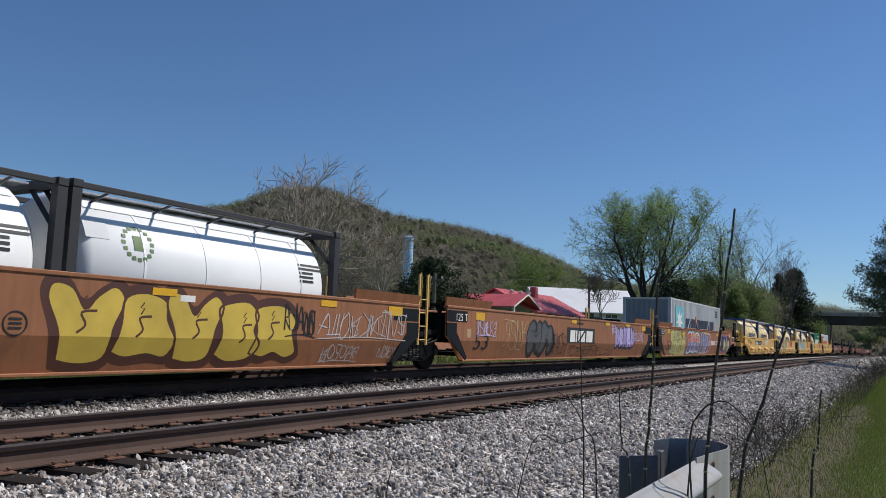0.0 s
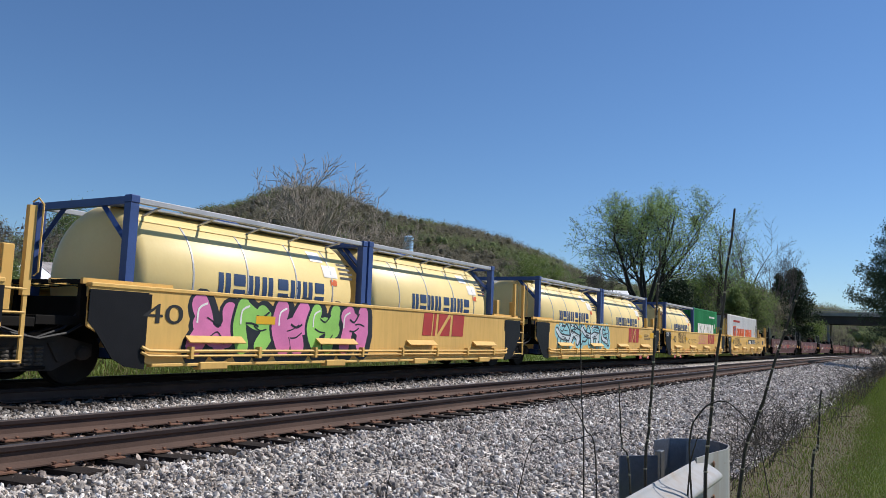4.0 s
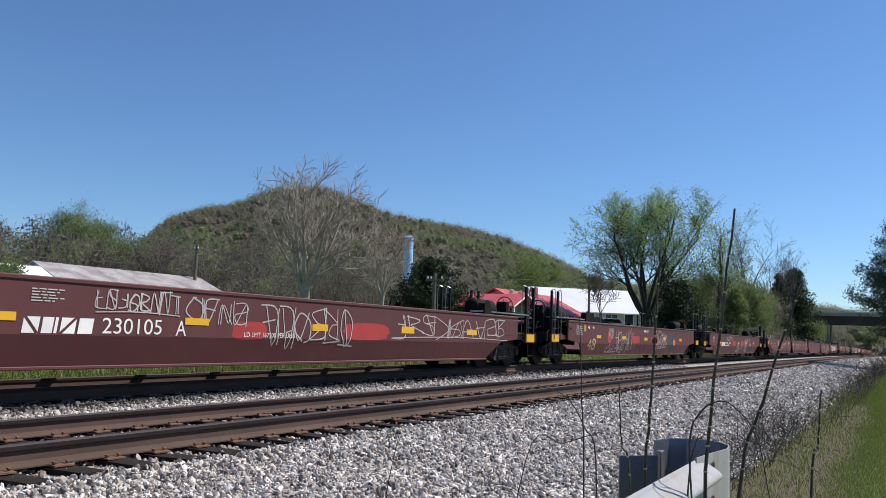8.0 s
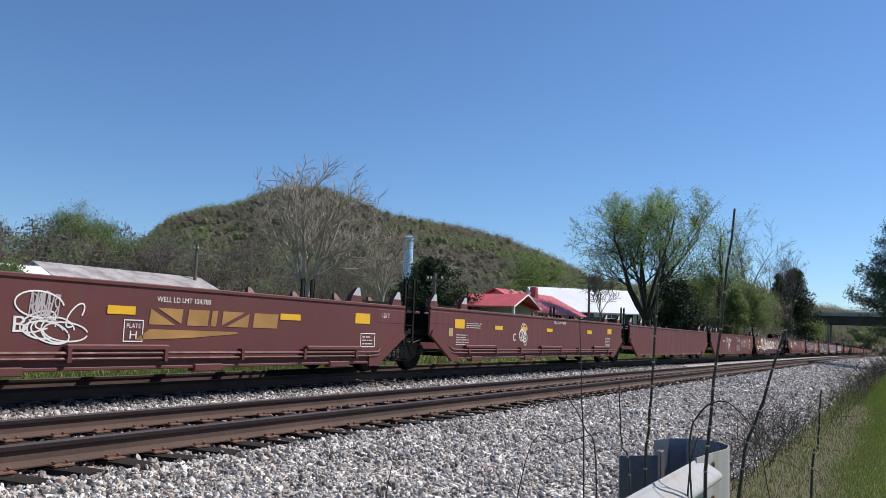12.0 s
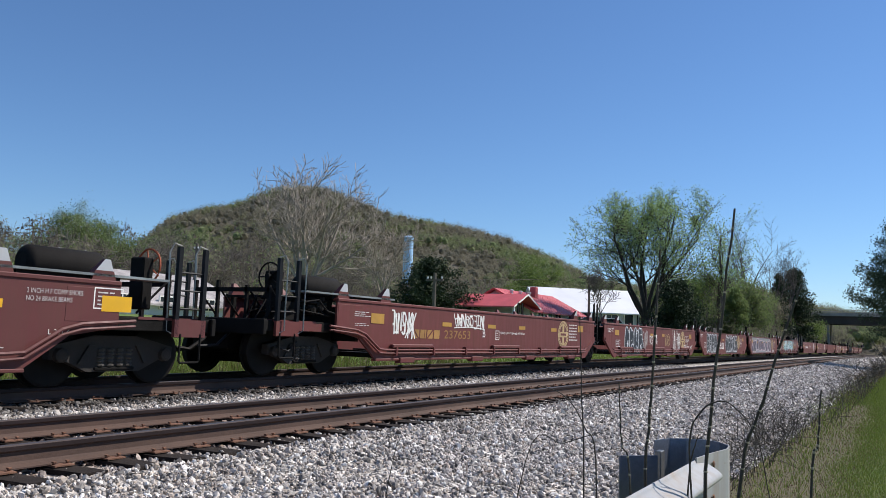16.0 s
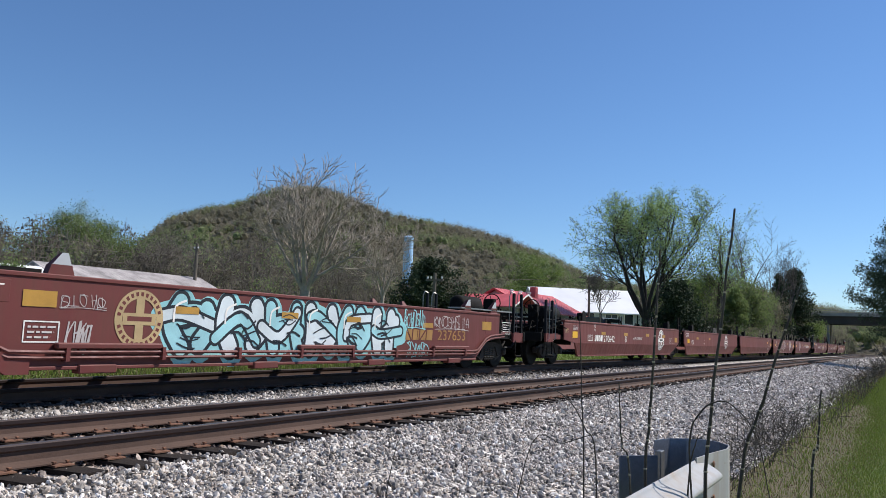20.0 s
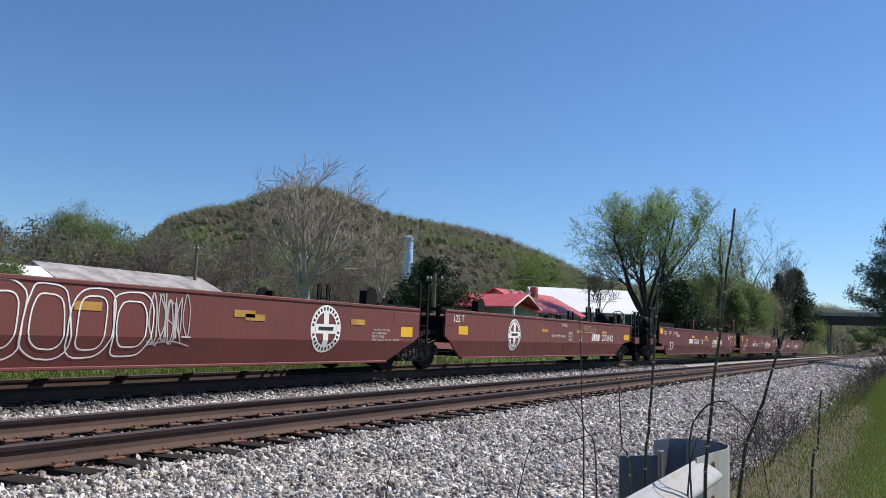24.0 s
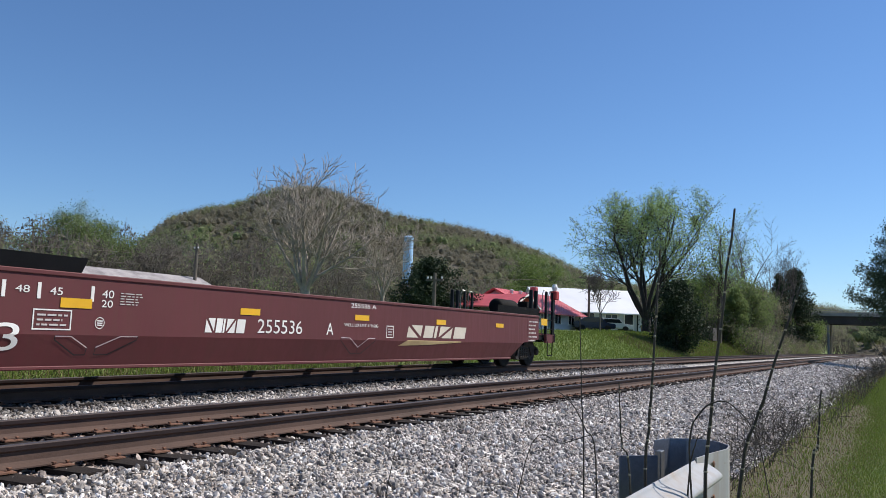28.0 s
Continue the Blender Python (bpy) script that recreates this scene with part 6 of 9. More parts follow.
def cross(u, x0, x1, z0, z1, mat):
    w = (x1 - x0) * 0.22
    on_side(u, [[(x0, z0), (x0 + w, z0), (x1, z1), (x1 - w, z1)]], PALETTE["pink"][0], 5, "cross_mark")
    on_side(u, [[(x1 - w, z0), (x1, z0), (x0 + w, z1), (x0, z1)]], PALETTE["gb"][0], 6, "cross_mark")


def chev(u, x0, x1, z0, z1, mat, flip=False):
    """A slanted stiffener welded on the lower side; its highlight and shade are painted."""
    form = [(0, 1), (0.45, 1), (1, 0.4), (1, 0), (0.68, 0), (0, 0.82), (0, 1)]
    pts = [((x0 + (x1 - x0) * (1 - a if flip else a)), z0 + (z1 - z0) * b) for a, b in form]
    on_side(u, ribbon(pts[:3], 0.014), PALETTE["pale"][0], 6, "side_stiffener", "painted highlight on the upper edge of a side stiffener", 0.00002)
    on_side(u, ribbon(pts[2:], 0.016), M["ink"], 6, "side_stiffener", "painted shade on the lower edge of a side stiffener", 0.00002)


def chevr(u, x0, x1, z0, z1, mat):
    chev(u, x0, x1, z0, z1, mat, True)


def panel_box(u, x0, x1, z0, z1, mat):
    """A small framed plate mark."""
    t, h = 0.016, z1 - z0
    on_side(u, [rect(x0, x1, z0, z0 + t), rect(x0, x1, z1 - t, z1), rect(x0, x0 + t, z0 + t, z1 - t), rect(x1 - t, x1, z0 + t, z1 - t)], PALETTE[mat][0], 5, "stencil_border")
    txt(u, x0 + 0.05, x1 - 0.05, z1 - h * 0.38, z1 - h * 0.18, "PLATE", mat)
    txt(u, x0 + 0.11, x1 - 0.11, z0 + h * 0.14, z0 + h * 0.5, "H", mat)


FONT = {}


def glyphs(text):
    """Faces of a word in the built-in font, with its bounds."""
    if text not in FONT:
        cu = bpy.data.curves.new("word", "FONT")
        cu.body = text
        ob = bpy.data.objects.new("word", cu)
        me = bpy.data.meshes.new_from_object(ob)
        co = np.array([v.co[:2] for v in me.vertices])
        FONT[text] = ([[tuple(co[i]) for i in p.vertices] for p in me.polygons], co.min(0), co.max(0))
        bpy.data.objects.remove(ob)
        bpy.data.meshes.remove(me)
        bpy.data.curves.remove(cu)
    return FONT[text]


def txt(u, x0, x1, z0, z1, text, mat, layer=6):
    polys, lo, hi = glyphs(text)
    sx, sz = (x1 - x0) / (hi[0] - lo[0]), (z1 - z0) / (hi[1] - lo[1])
    on_side(u, [[(x0 + (x - lo[0]) * sx, z0 + (z - lo[1]) * sz) for x, z in q] for q in polys], PALETTE[mat][0], layer, "lettering")


def spline(pts, n=5):
    out = []
    p = [pts[0]] + list(pts) + [pts[-1]]
    for i in range(1, len(p) - 2):
        for k in range(n):
            t = k / n
            out.append(tuple(0.5 * (2 * p[i][j] + (p[i + 1][j] - p[i - 1][j]) * t + (2 * p[i - 1][j] - 5 * p[i][j] + 4 * p[i + 1][j] - p[i + 2][j]) * t * t + (3 * p[i][j] - p[i - 1][j] - 3 * p[i + 1][j] + p[i + 2][j]) * t ** 3) for j in (0, 1)))
    out.append(pts[-1])
    return out


def ribbon(pts, w):
    """A painted stroke along points, as quads."""
    out, last = [], None
    for i, q in enumerate(pts):
        a, b = pts[max(i - 1, 0)], pts[min(i + 1, len(pts) - 1)]
        dx, dz = b[0] - a[0], b[1] - a[1]
        L = math.hypot(dx, dz) + 1e-6
        e = ((q[0] - dz / L * w / 2, q[1] + dx / L * w / 2), (q[0] + dz / L * w / 2, q[1] - dx / L * w / 2))
        if last:
            out.append([last[0], last[1], e[1], e[0]])
        last = e
    return out


def tag(u, x0, x1, z0, z1, mat, n):
    """A scrawled tag: strokes that loop and hook, no letters."""
    r = rnd()
    w = (x1 - x0) / n
    h = z1 - z0
    wid = min(0.024, h * 0.055) * (1.7 if mat == "whitebold" else 1.0)
    # hooks, bowls, stems and slashes, which lean and overlap as a quick scrawl does
    forms = [
        [[(0, 0), (0.25, 1.0), (0.6, 0.0)], [(0.05, 0.35), (0.6, 0.42)]],
        [[(0.05, 1.0), (0.1, 0.0)], [(0.05, 0.95), (0.6, 0.8), (0.5, 0.5), (0.1, 0.45), (0.75, 0.0)]],
        [[(0.7, 0.9), (0.25, 1.0), (0.1, 0.6), (0.6, 0.4), (0.55, 0.05), (0.0, 0.08)]],
        [[(0.1, 1.0), (0.08, 0.1), (0.7, 0.0)], [(0.1, 0.55), (0.5, 0.6)]],
        [[(0.4, 1.0), (0.05, 0.6), (0.25, 0.02), (0.7, 0.35), (0.6, 0.9), (0.35, 1.0)]],
        [[(0.05, 0.0), (0.12, 1.0), (0.55, 0.1), (0.7, 1.05)]],
        [[(0.1, 1.0), (0.08, 0.0)], [(0.7, 1.0), (0.1, 0.5), (0.75, -0.08)]],
        [[(0.0, 0.95), (0.75, 1.0)], [(0.4, 1.0), (0.35, 0.0)]]]
    polys, lean_ = [], r.uniform(-0.25, 0.35)
    if mat == "white":
        mat = "chalk"
    for i in range(n):
        a, top, bot = x0 + w * i, r.uniform(0.8, 1.05), r.uniform(-0.05, 0.2)
        fx, fz = r.random() < 0.6, r.random() < 0.6
        for stroke in r.choice(forms) + r.choice(forms)[:1]:
            stroke = [(0.75 - px if fx else px, 1 - pz if fz else pz) for px, pz in stroke]
            pts = [(a + w * (px * 1.35 - 0.1 + r.uniform(-0.14, 0.14)) + lean_ * h * 0.4 * pz, z0 + h * (bot + (top - bot) * pz + r.uniform(-0.03, 0.03))) for px, pz in stroke]
            polys += ribbon(spline(pts, 5), wid * r.uniform(0.75, 1.15))
    if n > 4 and r.random() < 0.6:
        polys += ribbon(spline([(x0, z0 - h * 0.02), ((x0 + x1) / 2, z0 + h * 0.06), (x1, z0 - h * 0.04)], 6), wid * 0.8)
    on_side(u, polys, PALETTE[mat][0], 5, "graffiti_tag", "sprayed graffiti tag", 0.00002)


def blob(r, cx, cz, rx, rz, n=26):
    """A swollen letter-like shape, star-shaped about its centre."""
    ph, k = r.uniform(0, 6.28), r.choice((2, 3, 3, 4))
    am = r.uniform(0.06, 0.13)
    pts = []
    for i in range(n):
        a = 2 * math.pi * i / n
        q = 0.62
        ca, sa = math.copysign(abs(math.cos(a)) ** q, math.cos(a)), math.copysign(abs(math.sin(a)) ** q, math.sin(a))
        m = 1 + am * math.sin(k * a + ph)
        pts.append((cx + rx * ca * m, cz + rz * sa * (0.94 + 0.06 * math.sin(2 * a + ph))))
    return pts


def fan(c, pts):
    return [[c, pts[i], pts[(i + 1) % len(pts)]] for i in range(len(pts))]


def fat(strokes, grow_=0.0):
    """Swollen strokes with round ends, each a hair above the one before."""
    out, lifts = [], []
    for s, (pts, w) in enumerate(strokes):
        p = spline(pts, 5)
        w = w + grow_
        rb = ribbon(p, w)
        out += rb
        lifts += [3 * s + k % 2 for k in range(len(rb))]
        for q in (p[0], p[-1]):
            c = [(q[0] + w / 2 * math.cos(a), q[1] + w / 2 * math.sin(a)) for a in np.linspace(0, 2 * math.pi, 14, endpoint=False)]
            out.append(c)
            lifts.append(3 * s + 2)
    return out, lifts


def bub(u, x0, x1, z0, z1, n, fill, edge):
    """Bubble graffiti: swollen strokes that lock into one another, edged and shaded."""
    r = rnd()
    z0, z1 = max(z0, 0.38), min(z1, 1.36)
    w, h = (x1 - x0) / n, z1 - z0
    fills = PALETTE[fill]
    wild = fill in ("gc", "gx", "gr", "gb")
    t = min(0.06, w * 0.07) * (0.6 if fill == "gy" else 1.0)
    cells, inner, shine = [], [], []
    for i in range(n):
        a = x0 + w * i
        f = min(w * 0.44, h * 0.34) * (0.85 if wild else 1.32 if fill == "gy" else 1.0)
        m = f / 2

        def at(px, pz):
            return (a + m * 0.5 + (w - m) * px, z0 + m + (h - 2 * m) * pz)
        st = [[at(r.uniform(0.0, 0.25), 0), at(r.uniform(-0.05, 0.3), 0.5), at(r.uniform(0.05, 0.35), 1)]]
        st.append([at(r.uniform(0.6, 1.0), r.choice((0, 0.1))), at(r.uniform(0.6, 1.05), 0.5), at(r.uniform(0.55, 0.95), r.choice((1, 0.85)))])
        st.append([at(0.15, r.uniform(0.2, 0.95)), at(0.5, r.uniform(0.2, 0.8)), at(0.9, r.uniform(0.1, 0.9))])
        if wild:
            st.append([at(r.uniform(-0.2, 0.2), r.uniform(0, 1)), at(r.uniform(0.2, 0.6), r.uniform(0.2, 0.9)), at(r.uniform(0.8, 1.2), r.uniform(0, 1))])
        cells.append([(p, f * r.uniform(0.85, 1.1)) for p in st])
        for _ in range(5 if fill in ("gy", "gc") else 3):
            b, d = r.uniform(0.1, 0.6), r.uniform(0.1, 0.85)
            inner += ribbon(spline([at(b, d), at(b + 0.2, d + r.uniform(-0.12, 0.12)), at(b + 0.4, d + r.uniform(-0.2, 0.2))], 4), t * r.uniform(0.3, 0.7))
        shine += ribbon(spline([at(0.05, 0.55), at(0.08, 0.9), at(0.3, 1.04)], 4), t * 0.6)
    second = {"gx": PALETTE["pale"][0], "gc": PALETTE["cyan"][0]}.get(fill, PALETTE["gk"][0] if edge != "gk" else M["ink"])
    if fill != "gy":
        for i, c in enumerate(cells):
            q, lf = fat([([(x + t * 0.7, z - t * 0.7) for x, z in p], f) for p, f in c], 4.2 * t)
            on_side(u, q, second, 0.4 + 0.12 * i, "graffiti_shadow_line", "outer graffiti outline", lifts=lf)
    for i, c in enumerate(cells):
        q, lf = fat(c[:3], 2 * t)
        on_side(u, q, PALETTE[edge][0], 1.7 + 0.6 * i, "graffiti_outline", lifts=lf)
        q, lf = fat(c[:3])
        on_side(u, q, fills[i % len(fills)], 1.9 + 0.6 * i, "graffiti_fill", "sprayed graffiti shape", lifts=lf)
        for st in c[3:]:
            q, lf = fat([(st[0], st[1] * 0.6)], 1.6 * t)
            on_side(u, q, PALETTE[edge][0], 2.06 + 0.6 * i, "graffiti_outline", lifts=lf)
            q, lf = fat([(st[0], st[1] * 0.6)])
            on_side(u, q, fills[(i + 1) % len(fills)], 2.16 + 0.6 * i, "graffiti_fill", "sprayed graffiti shape", lifts=lf)
    top = 2.4 + 0.6 * n
    on_side(u, inner, PALETTE[edge][0] if fill != "gy" else PALETTE["gp"][0], top, "graffiti_stroke", "", 0.00002)
    if fill in ("gl", "gr", "gb", "gc", "gx", "gm", "gp"):
        on_side(u, shine, M["white"], top + 0.6, "graffiti_shine", "", 0.00002)
    if fill in ("gx", "gc"):
        polys = []
        for _ in range(14):
            cx, cz, q = r.uniform(x0, x1), r.choice((z0 + 0.1, z1 - 0.1)) + r.uniform(-0.06, 0.06), r.uniform(0.04, 0.09)
            polys += fan((cx, cz), [(cx + q * math.cos(a), cz + q * math.sin(a)) for a in np.linspace(0, 6.28, 12, endpoint=False)])
        on_side(u, polys, PALETTE["gp" if fill == "gx" else "cyan"][0], 1.3, "graffiti_dots", "", 0.00001)


BULGES = (
    [(0.05, 0.12), (0.35, 0.0), (0.8, 0.05), (1.0, 0.28), (0.84, 0.52), (0.93, 0.78), (0.7, 1.0), (0.3, 0.97), (0.06, 0.85), (0.14, 0.5)],
    [(0.0, 0.08), (0.25, 0.0), (0.6, 0.05), (0.92, 0.0), (1.05, 0.25), (0.88, 0.6), (0.85, 0.88), (0.5, 1.0), (0.15, 0.9), (0.1, 0.5)],
    [(0.2, 0.05), (0.5, 0.0), (0.8, 0.08), (0.86, 0.45), (1.0, 0.82), (0.85, 1.0), (0.62, 0.86), (0.47, 0.7), (0.3, 0.95), (0.06, 1.0), (0.0, 0.8), (0.14, 0.45)],
    [(0.0, 0.1), (0.3, 0.02), (0.55, 0.1), (0.85, 0.0), (1.08, 0.12), (0.92, 0.45), (1.0, 0.72), (0.75, 0.98), (0.35, 1.0), (0.05, 0.88), (0.1, 0.5)])


def halves(polys, z):
    """Polygons cut at a height: those above it and those below."""
    up, low = [], []
    for poly in polys:
        for out, side in ((up, 1), (low, -1)):
            q = []
            for i, a in enumerate(poly):
                b = poly[(i + 1) % len(poly)]
                if (a[1] - z) * side >= 0:
                    q.append(a)
                if (a[1] - z) * (b[1] - z) < 0:
                    t = (z - a[1]) / (b[1] - a[1])
                    q.append((a[0] + t * (b[0] - a[0]), z))
            if len(q) > 2:
                out.append(q)
    return up, low


def throwup(u, forms, z0, z1, fill, edge, halo, glow="", split=0.5, line=0.045):
    """A sprayed piece of swollen forms that overlap, two colours one over the other, with an edge and a dark halo."""
    r = rnd()
    h = z1 - z0
    for i, (a, b, k, lo, hi, swap) in enumerate(forms):
        pts = [(a + (b - a) * p, z0 + h * (lo + (hi - lo) * q)) for p, q in BULGES[k]]
        ring_ = spline(pts + pts[:1], 4)[:-1]
        c = ((a + b) / 2, z0 + h * (lo + hi) / 2)

        def swell(d):
            return [(x + (x - c[0]) / math.hypot(x - c[0], z - c[1]) * d, z + (z - c[1]) / math.hypot(x - c[0], z - c[1]) * d) for x, z in ring_]
        if halo:
            on_side(u, fan(c, swell(0.13)), PALETTE[halo][0], 1.0 + 0.01 * i, "graffiti_halo", "dark sprayed halo")
        if glow:
            on_side(u, fan(c, swell(0.075)), PALETTE[glow][0], 1.3 + 0.01 * i, "graffiti_halo", "pale blue sprayed halo")
        up, low = halves(fan(c, ring_), z0 + h * split)
        cols = ("gtop", "gtop") if swap else fill
        on_side(u, up, PALETTE[cols[0]][0], 1.7 + 0.15 * i, "graffiti_fill", "sprayed graffiti letter")
        on_side(u, low, PALETTE[cols[1]][0], 1.7 + 0.15 * i, "graffiti_fill", "sprayed graffiti letter")
        w = b - a
        strokes = ribbon(ring_ + ring_[:2], line)
        x, z = c[0] + w * r.uniform(-0.12, 0.08), c[1] + h * r.uniform(0.12, 0.2)
        strokes += ribbon(spline([(x - 0.05 * w, z - 0.3 * h), (x + 0.06 * w, z - 0.2 * h), (x, z - 0.05 * h), (x + 0.2 * w, z - 0.02 * h)], 4), line * 0.8)
        strokes += ribbon([(x + 0.06 * w, z + 0.16 * h), (x, z + 0.09 * h), (x + 0.07 * w, z + 0.08 * h), (x + 0.01 * w, z)], line * 0.55)
        on_side(u, strokes, PALETTE[edge][0], 1.78 + 0.15 * i, "graffiti_outline", "", 0.00001)
        if edge == "gk":
            shade = []
            for q in np.linspace(0.15, 0.8, 7):
                s0 = a + w * r.uniform(0.1, 0.3)
                shade += ribbon([(s0, z0 + h * (lo + (hi - lo) * q)), (s0 + w * 0.3, z0 + h * (lo + (hi - lo) * q) + 0.015), (s0 + w * r.uniform(0.4, 0.6), z0 + h * (lo + (hi - lo) * q))], 0.014)
            on_side(u, shade, PALETTE["goo"][0], 1.74 + 0.15 * i, "graffiti_shine", "", 0.00001)


def lobes(u, x0, x1, z0, z1):
    """A black sprayed mass of two round lobes, edged in violet, with yellow-green hearts."""
    r = rnd()
    w, h = x1 - x0, z1 - z0
    spots = [(0.20, 0.50, 0.21, 0.44), (0.42, 0.45, 0.20, 0.46), (0.62, 0.50, 0.20, 0.46), (0.84, 0.60, 0.17, 0.36)]
    for grow_, mat, layer in ((1.07, "gv", 1.6), (1.0, "gk", 2.2)):
        for i, (a, b, p, q) in enumerate(spots):
            c = (x0 + w * a, z0 + h * b)
            k = grow_ if grow_ == 1 else 1 + 0.035 / (w * p)
            on_side(u, fan(c, [(c[0] + w * p * k * math.cos(t), c[1] + (h * q + (k - 1) * w * p) * math.sin(t)) for t in np.linspace(0, 6.283, 30, endpoint=False)]), PALETTE[mat][0], layer + 0.1 * i, "graffiti_fill", "sprayed graffiti shape")
    for a, b, p, q in ((0.37, 0.42, 0.10, 0.30), (0.74, 0.38, 0.085, 0.32), (0.545, 0.50, 0.022, 0.40)):
        c = (x0 + w * a, z0 + h * b)
        on_side(u, fan(c, [(c[0] + w * p * math.cos(t), c[1] + h * q * math.sin(t)) for t in np.linspace(0, 6.283, 24, endpoint=False)]), PALETTE["gp"][0], 3.0, "graffiti_fill", "yellow-green graffiti heart")
        on_side(u, ring_polys(*c, w * p, h * q, 1.0, 1.0 + 0.03 / (w * p), 28), PALETTE["gv"][0], 3.3, "graffiti_stroke")
    polys = []
    for k in range(6):
        a = x0 + w * (0.3 + 0.09 * k)
        polys += ribbon(spline([(a, z1 - h * 0.12), (a + 0.05, z1 - h * r.uniform(0.25, 0.4)), (a + 0.14, z1 - h * r.uniform(0.1, 0.3))], 4), 0.03)
    on_side(u, polys, PALETTE["gv"][0], 3.5, "graffiti_stroke", "", 0.00002)


def mural(u, x0, x1, z0, z1):
    """Silver paint over the whole sheet with large dark violet forms, pale pink edges and a few dots."""
    r = rnd()
    h = z1 - z0
    edge = [(x0, z0 + 0.1), (x0 + 0.1, z1), (x1 - 0.5, z1), (x1 - 0.1, z1 - 0.3 * h), (x1, z0 + 0.15), (x1 - 0.15, z0), (x0 + 0.2, z0)]
    on_side(u, fan(((x0 + x1) / 2, (z0 + z1) / 2), edge), PALETTE["silver"][0], 0.8, "graffiti_fill", "silver sprayed ground")
    n = 9
    for i in range(n):
        c = (x0 + (x1 - x0) * (i + 0.5) / n + r.uniform(-0.15, 0.15), z0 + h * r.uniform(0.38, 0.62))
        big = blob(r, c[0], c[1], (x1 - x0) / n * r.uniform(0.40, 0.52), h * r.uniform(0.34, 0.42))
        on_side(u, ribbon(big + [big[0]], 0.06), PALETTE["pinkpale"][0], 1.4 + 0.01 * i, "graffiti_outline", "", 0.00002)
        on_side(u, fan(c, big), PALETTE["violet"][0], 1.1 + 0.01 * i, "graffiti_fill", "dark violet graffiti form")
        d = (c[0] + r.uniform(-0.15, 0.15), c[1] + r.uniform(-0.1, 0.15))
        small = blob(r, d[0], d[1], 0.16, h * 0.13)
        on_side(u, fan(d, small), PALETTE[r.choice(("silver", "pinkpale", "red37m"))][0], 1.9, "graffiti_fill")
        s_ = [(c[0] + r.uniform(0.2, 0.6), z0 + h * r.uniform(0.1, 0.3)), (c[0] + r.uniform(0.3, 0.5), z0 + h * 0.5), (c[0] + r.uniform(0.4, 0.8), z0 + h * r.uniform(0.7, 0.95))]
        on_side(u, ribbon(spline(s_, 5), 0.035), PALETTE["violet"][0], 2.2, "graffiti_stroke", "", 0.00002)
        on_side(u, ribbon([(a + 0.035, b) for a, b in spline(s_, 5)], 0.02), M["white"], 2.4, "graffiti_shine", "", 0.00002)
    for k in range(10):
        cx, cz, q = r.uniform(x0 + 0.3, x1 - 0.2), r.choice((z0 + 0.16, z1 - 0.17)), r.uniform(0.05, 0.13)
        on_side(u, fan((cx, cz), [(cx + q * math.cos(t), cz + q * math.sin(t)) for t in np.linspace(0, 6.283, 14, endpoint=False)]), PALETTE["leafdot" if k % 2 else "gw"][0], 2.6 + 0.02 * k, "graffiti_dots")


def outlines(u, x0, x1, z0, z1, n, mat):
    r = rnd()
    w = (x1 - x0) / n
    polys = []
    for i in range(n):
        cx, cz = x0 + w * (i + 0.5), (z0 + z1) / 2
        for k in (1.0, 0.72):
            b = blob(r, cx, cz, w * 0.52 * k, (z1 - z0) * 0.48 * k)
            polys += ribbon(b + [b[0]], 0.022)
    on_side(u, polys, PALETTE[mat][0], 5, "graffiti_tag", "outlined graffiti lettering", 0.00002)


def loops(u, x0, x1, z0, z1, mat):
    """A sprayed line drawing, kept as plain overlapping loops."""
    r = rnd()
    cx, w, h = (x0 + x1) / 2, x1 - x0, z1 - z0
    polys = []
    for _ in range(9):
        a, b, rx, rz, tilt = r.uniform(-0.25, 0.25), r.uniform(0.25, 0.75), r.uniform(0.08, 0.3), r.uniform(0.08, 0.26), r.uniform(-0.6, 0.6)
        pts = [(cx + w * (a + rx * math.cos(t) + tilt * rz * math.sin(t)), z0 + h * (b + rz * math.sin(t))) for t in np.linspace(0, r.uniform(4.5, 6.2), 22)]
        polys += ribbon(pts, 0.022)
    on_side(u, polys, PALETTE[mat][0], 5, "graffiti_drawing", "white sprayed line drawing", 0.00002)


def block(u, x0, x1, z0, z1, mat, n):
    """Rolled-on block graffiti: heavy pale slabs with cut-outs."""
    r = rnd()
    w = (x1 - x0) / n
    for i in range(n):
        a, h = x0 + w * i, z1 - z0
        top, bot = z1 - h * r.uniform(0, 0.12), z0 + h * r.uniform(0, 0.1)
        m, b0, b1 = r.uniform(0.4, 0.55), a + w * 0.04, a + w * 0.93
        hh = top - bot
        q = [rect(b0, b0 + w * 0.3, bot, top)]
        bars_ = [rect(b1 - w * 0.28, b1, bot, bot + hh * 0.42), rect(b0 + w * 0.31, b1, top - hh * 0.22, top), rect(b0 + w * 0.31, b1 - w * 0.3, bot + hh * m - hh * 0.1, bot + hh * m + hh * 0.1), rect(b0 + w * 0.31, b1 - w * 0.3, bot, bot + hh * 0.2), rect(b1 - w * 0.28, b1, bot + hh * 0.5, top - hh * 0.23)]
        q += r.sample(bars_, 3)
        on_side(u, q, PALETTE[mat][0], 3, "graffiti_block", "rolled white graffiti slab")


